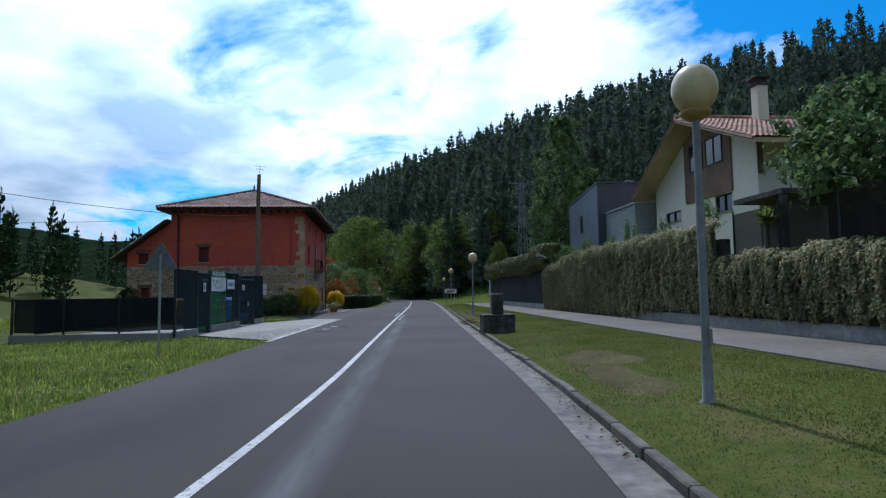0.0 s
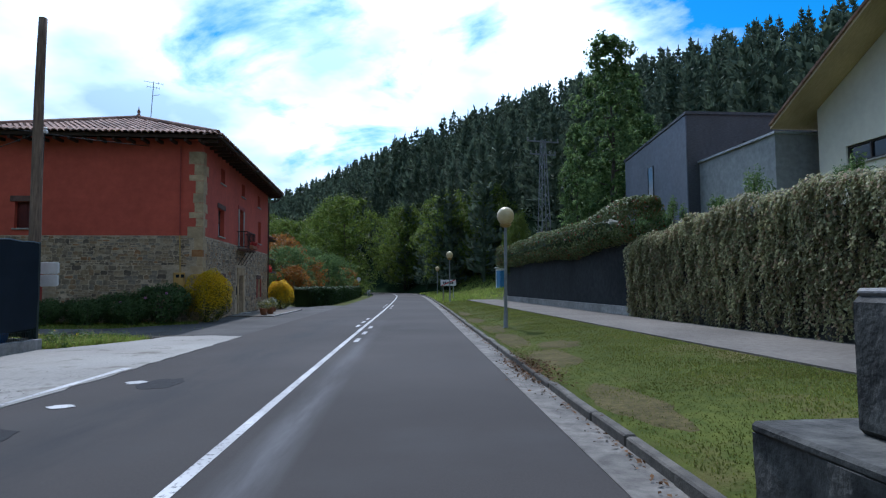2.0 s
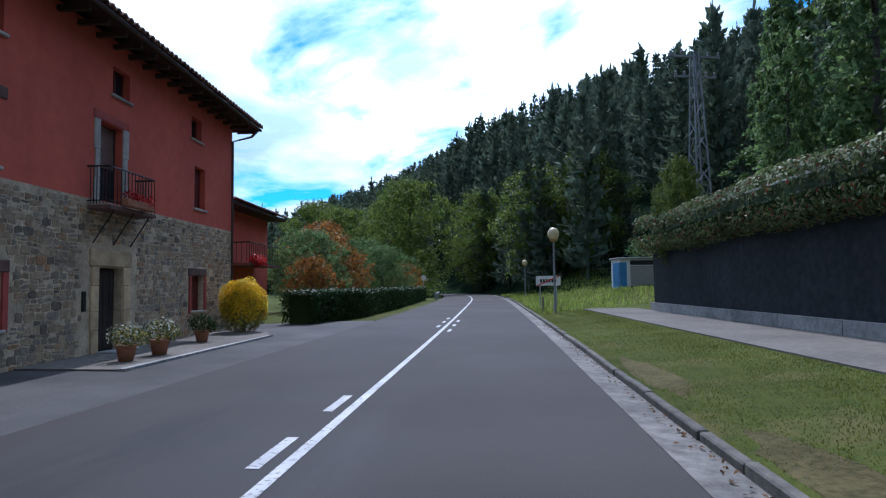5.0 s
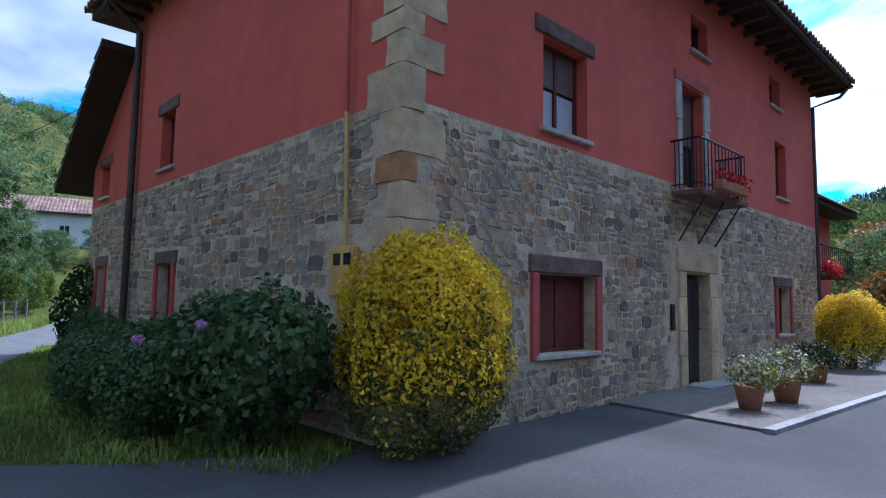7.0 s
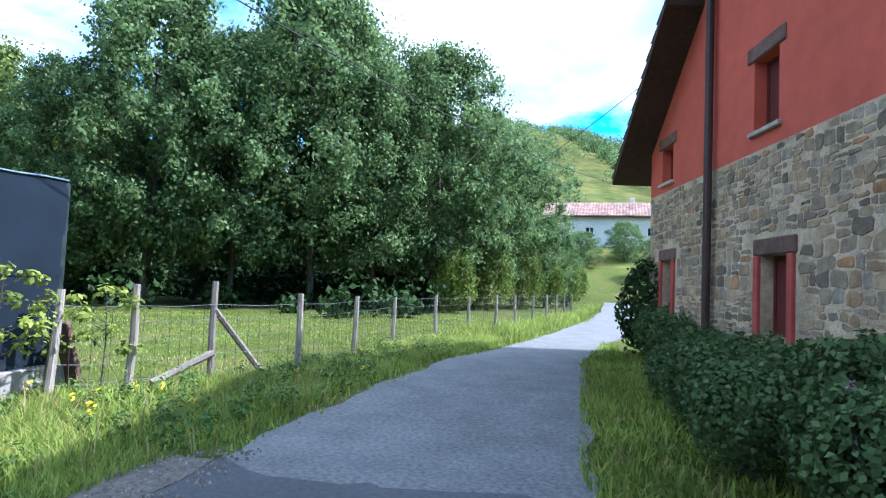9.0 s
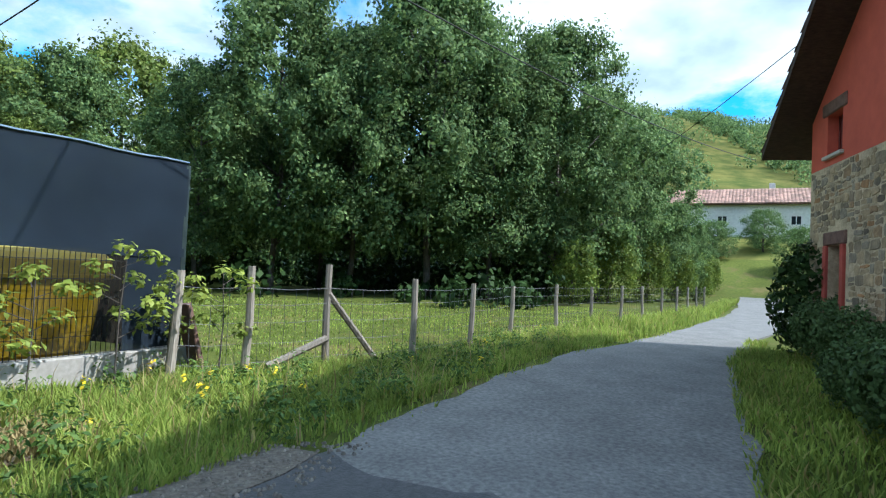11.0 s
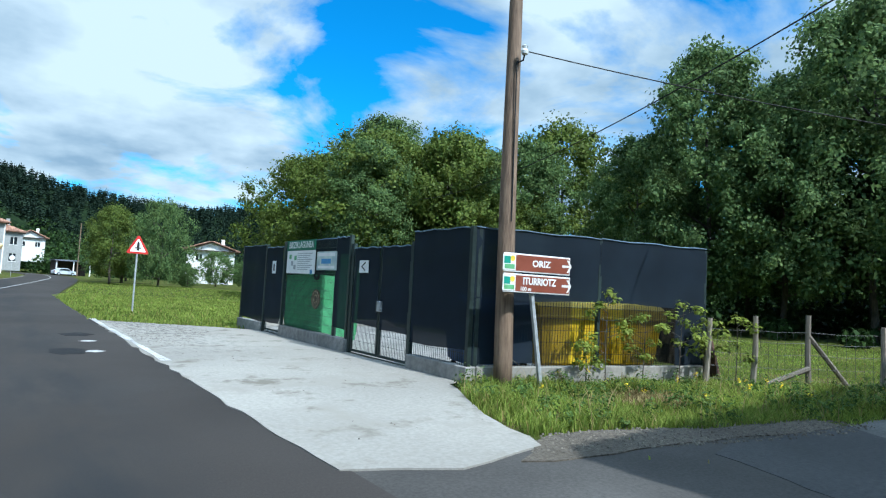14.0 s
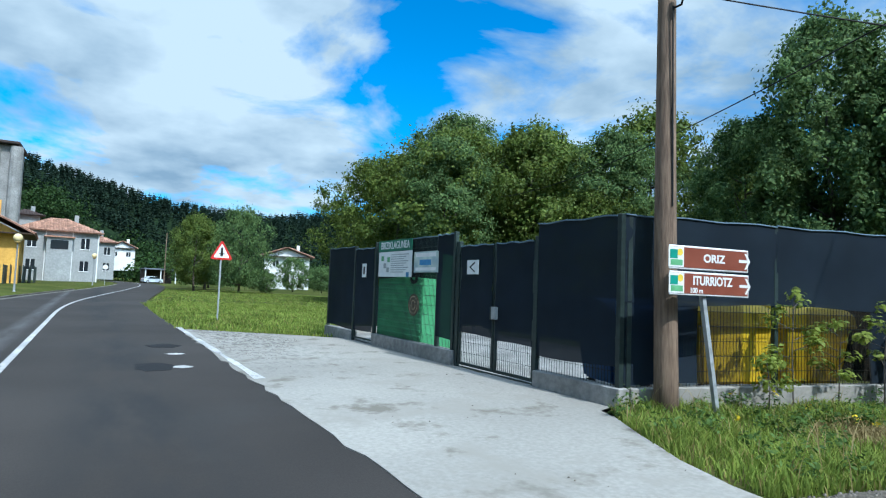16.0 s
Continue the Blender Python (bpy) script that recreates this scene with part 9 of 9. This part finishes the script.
def parked_car(at, turn):
    c = thing("parked_car", "pale blue-grey hatchback standing by the road", "car", at, turn)
    prof = [(-2.0, 0.35), (-2.02, 0.7), (-1.85, 0.85), (-1.0, 0.95), (-0.45, 1.38), (0.9, 1.44), (1.75, 1.0), (1.98, 0.9), (2.0, 0.4), (1.7, 0.28), (-1.75, 0.28)]
    bm = bmesh.new()
    L_ = [bm.verts.new((x, -0.8 if z < 1 else -0.66, z)) for x, z in prof]
    R_ = [bm.verts.new((x, 0.8 if z < 1 else 0.66, z)) for x, z in prof]
    bm.faces.new(L_); bm.faces.new(R_[::-1])
    for i in range(len(prof)):
        j = (i + 1) % len(prof)
        bm.faces.new((L_[i], R_[i], R_[j], L_[j]))
    body = part("body", bm, CAR_PAINT, c)
    for s in (-1, 1):
        part("side_window", plate([(-0.85, 1.0), (1.4, 1.02), (0.85, 1.36), (-0.42, 1.32)], 0.01), GLASS, body, at=pose(0, s * 0.735, 0, -s * 10))
        for x in (-1.25, 1.25):
            wh = part("wheel", tubed([(x, s * 0.66, 0.31), (x, s * 0.84, 0.31)], 0.31, 18), RUBBER, c)
            part("rim", tubed([(x, s * 0.845, 0.31), (x, s * 0.855, 0.31)], 0.19, 14), GALV, wh)
        part("headlight", boxed(-2.03, -1.95, s * 0.65 - 0.12, s * 0.65 + 0.12, 0.62, 0.76), SIGN_WHITE, body)
        part("tail_light", boxed(1.96, 2.02, s * 0.68 - 0.08, s * 0.68 + 0.08, 0.75, 0.95), SIGN_RED, body)
    part("windscreen", plate([(-0.6, 0), (0.6, 0), (0.55, 0.68), (-0.55, 0.68)], 0.01), GLASS, body, at=pose(-1.02, 0, 0.93, -52, 0, -90))


parked_car((-11.6, -96.5, 0.0), 20)
vp = thing("village_pole", "wooden utility pole at the bend", "utility pole", (-13.4, -92, 0), 0)
part("shaft", tubed([(0, 0, -0.2), (0, 0, 10.2)], 0.12, 8, 0.08), POLE_WOOD, vp)

# ---- rubble stones of the farmhouse, last ----


def cells(length, top, holes, seed, u_start=0.0):
    """Outlines of roughly squared stones in uneven, wavering courses; some courses split in two, some stones left out to the mortar."""
    r = np.random.default_rng(seed)
    out = []

    def wave(u, z):
        return 0.022 * math.sin(u * 1.7 + z * 3) + 0.012 * math.sin(u * 4.9 + z * 11) + 0.008 * math.sin(u * 13 + z * 29)

    def stone(u0, u1, z0, z1):
        gap = 0.006 + 0.013 * r.uniform() ** 2
        u0, u1 = u0 + gap, u1 - gap
        if u1 - u0 < 0.035 or z1 - z0 < 0.03 + 2 * gap:
            return
        ring = []
        jit = min(0.02, 0.13 * min(u1 - u0, z1 - z0))
        for fu, fz in ((0.08, 0), (0.5, -0.03), (0.92, 0), (1, 0.15), (1.02, 0.55), (0.97, 0.9), (0.85, 1), (0.45, 1.03), (0.12, 0.98), (0.0, 0.82), (-0.02, 0.4), (0.02, 0.12)):
            u = u0 + (u1 - u0) * fu
            z = z0 + gap + (z1 - z0 - 2 * gap) * fz
            ring.append((u + r.normal(0, jit * 0.6), z + wave(u, z0 if fz < 0.5 else z1) + r.normal(0, jit * 0.6)))
        us, zs = [p[0] for p in ring], [p[1] for p in ring]
        if min(us) < u_start or max(us) > length or min(zs) < -0.05 or max(zs) > top:
            return
        if any(h[0] - 0.17 < max(us) and min(us) < h[1] + 0.17 and h[2] - 0.09 < max(zs) and min(zs) < h[3] + 0.25 for h in holes):
            return
        out.append(ring)

    z = -0.02
    while z < top - 0.03:
        hgt = r.uniform(0.08, 0.2)
        u = u_start - r.uniform(0, 0.2)
        while u < length:
            wid = r.uniform(0.07, 0.17) + hgt * r.uniform(0.2, 1.3)
            pick = r.uniform()
            if pick < 0.16 and hgt > 0.11:
                cutz = z + hgt * r.uniform(0.4, 0.62)
                stone(u, u + wid, z, cutz)
                stone(u, u + wid, cutz, z + hgt)
            elif pick < 0.3:
                stone(u, u + wid, z + r.uniform(0, 0.035), z + hgt - r.uniform(0, 0.04))
            elif pick < 0.96:
                stone(u, u + wid, z, z + hgt + (r.uniform(0, 0.02)))
            u += wid
        z += hgt
    return sorted(out, key=lambda o: sum(p[0] for p in o) / len(o))


def lay_stones(parent, place, outlines, split):
    """The stones nearest the corner singly, the rest as one mass."""
    r = random.Random(5)
    mass = bmesh.new()
    for k, ring in enumerate(outlines):
        cu, cz = sum(p[0] for p in ring) / len(ring), sum(p[1] for p in ring) / len(ring)
        bm = bmesh.new() if k < split else mass
        proud = r.uniform(0.002, 0.014)
        n = len(ring)
        rings = []
        for f, o in ((1.0, -0.01), (0.96, proud * 0.5), (0.85, proud)):
            rings.append([bm.verts.new(place(cu * (k >= split) + (u - cu) * f, o, cz * (k >= split) + (z - cz) * f)) for u, z in ring])
        for a, b in zip(rings, rings[1:]):
            for i in range(n):
                bm.faces.new((a[i], a[(i + 1) % n], b[(i + 1) % n], b[i]))
        bm.faces.new(rings[-1])
        if k < split:
            part("stone", bm, STONE, parent, at=Matrix.Translation(place(cu, 0.0, cz)))
    part("stone_mass", mass, STONE_MASS, parent, "", "stuff")


lay_stones(stone_front, front, cells(FRONT_LEN, STONE_TOP, front_low + [(6.15, 7.95, 0, 2.3)], 3, 0.34), 300)
lay_stones(stone_side, side, cells(SIDE_LEN + WING_LEN, STONE_TOP, side_low + [(0.6, 1.1, 1.3, 1.95)], 4, 0.34), 300)
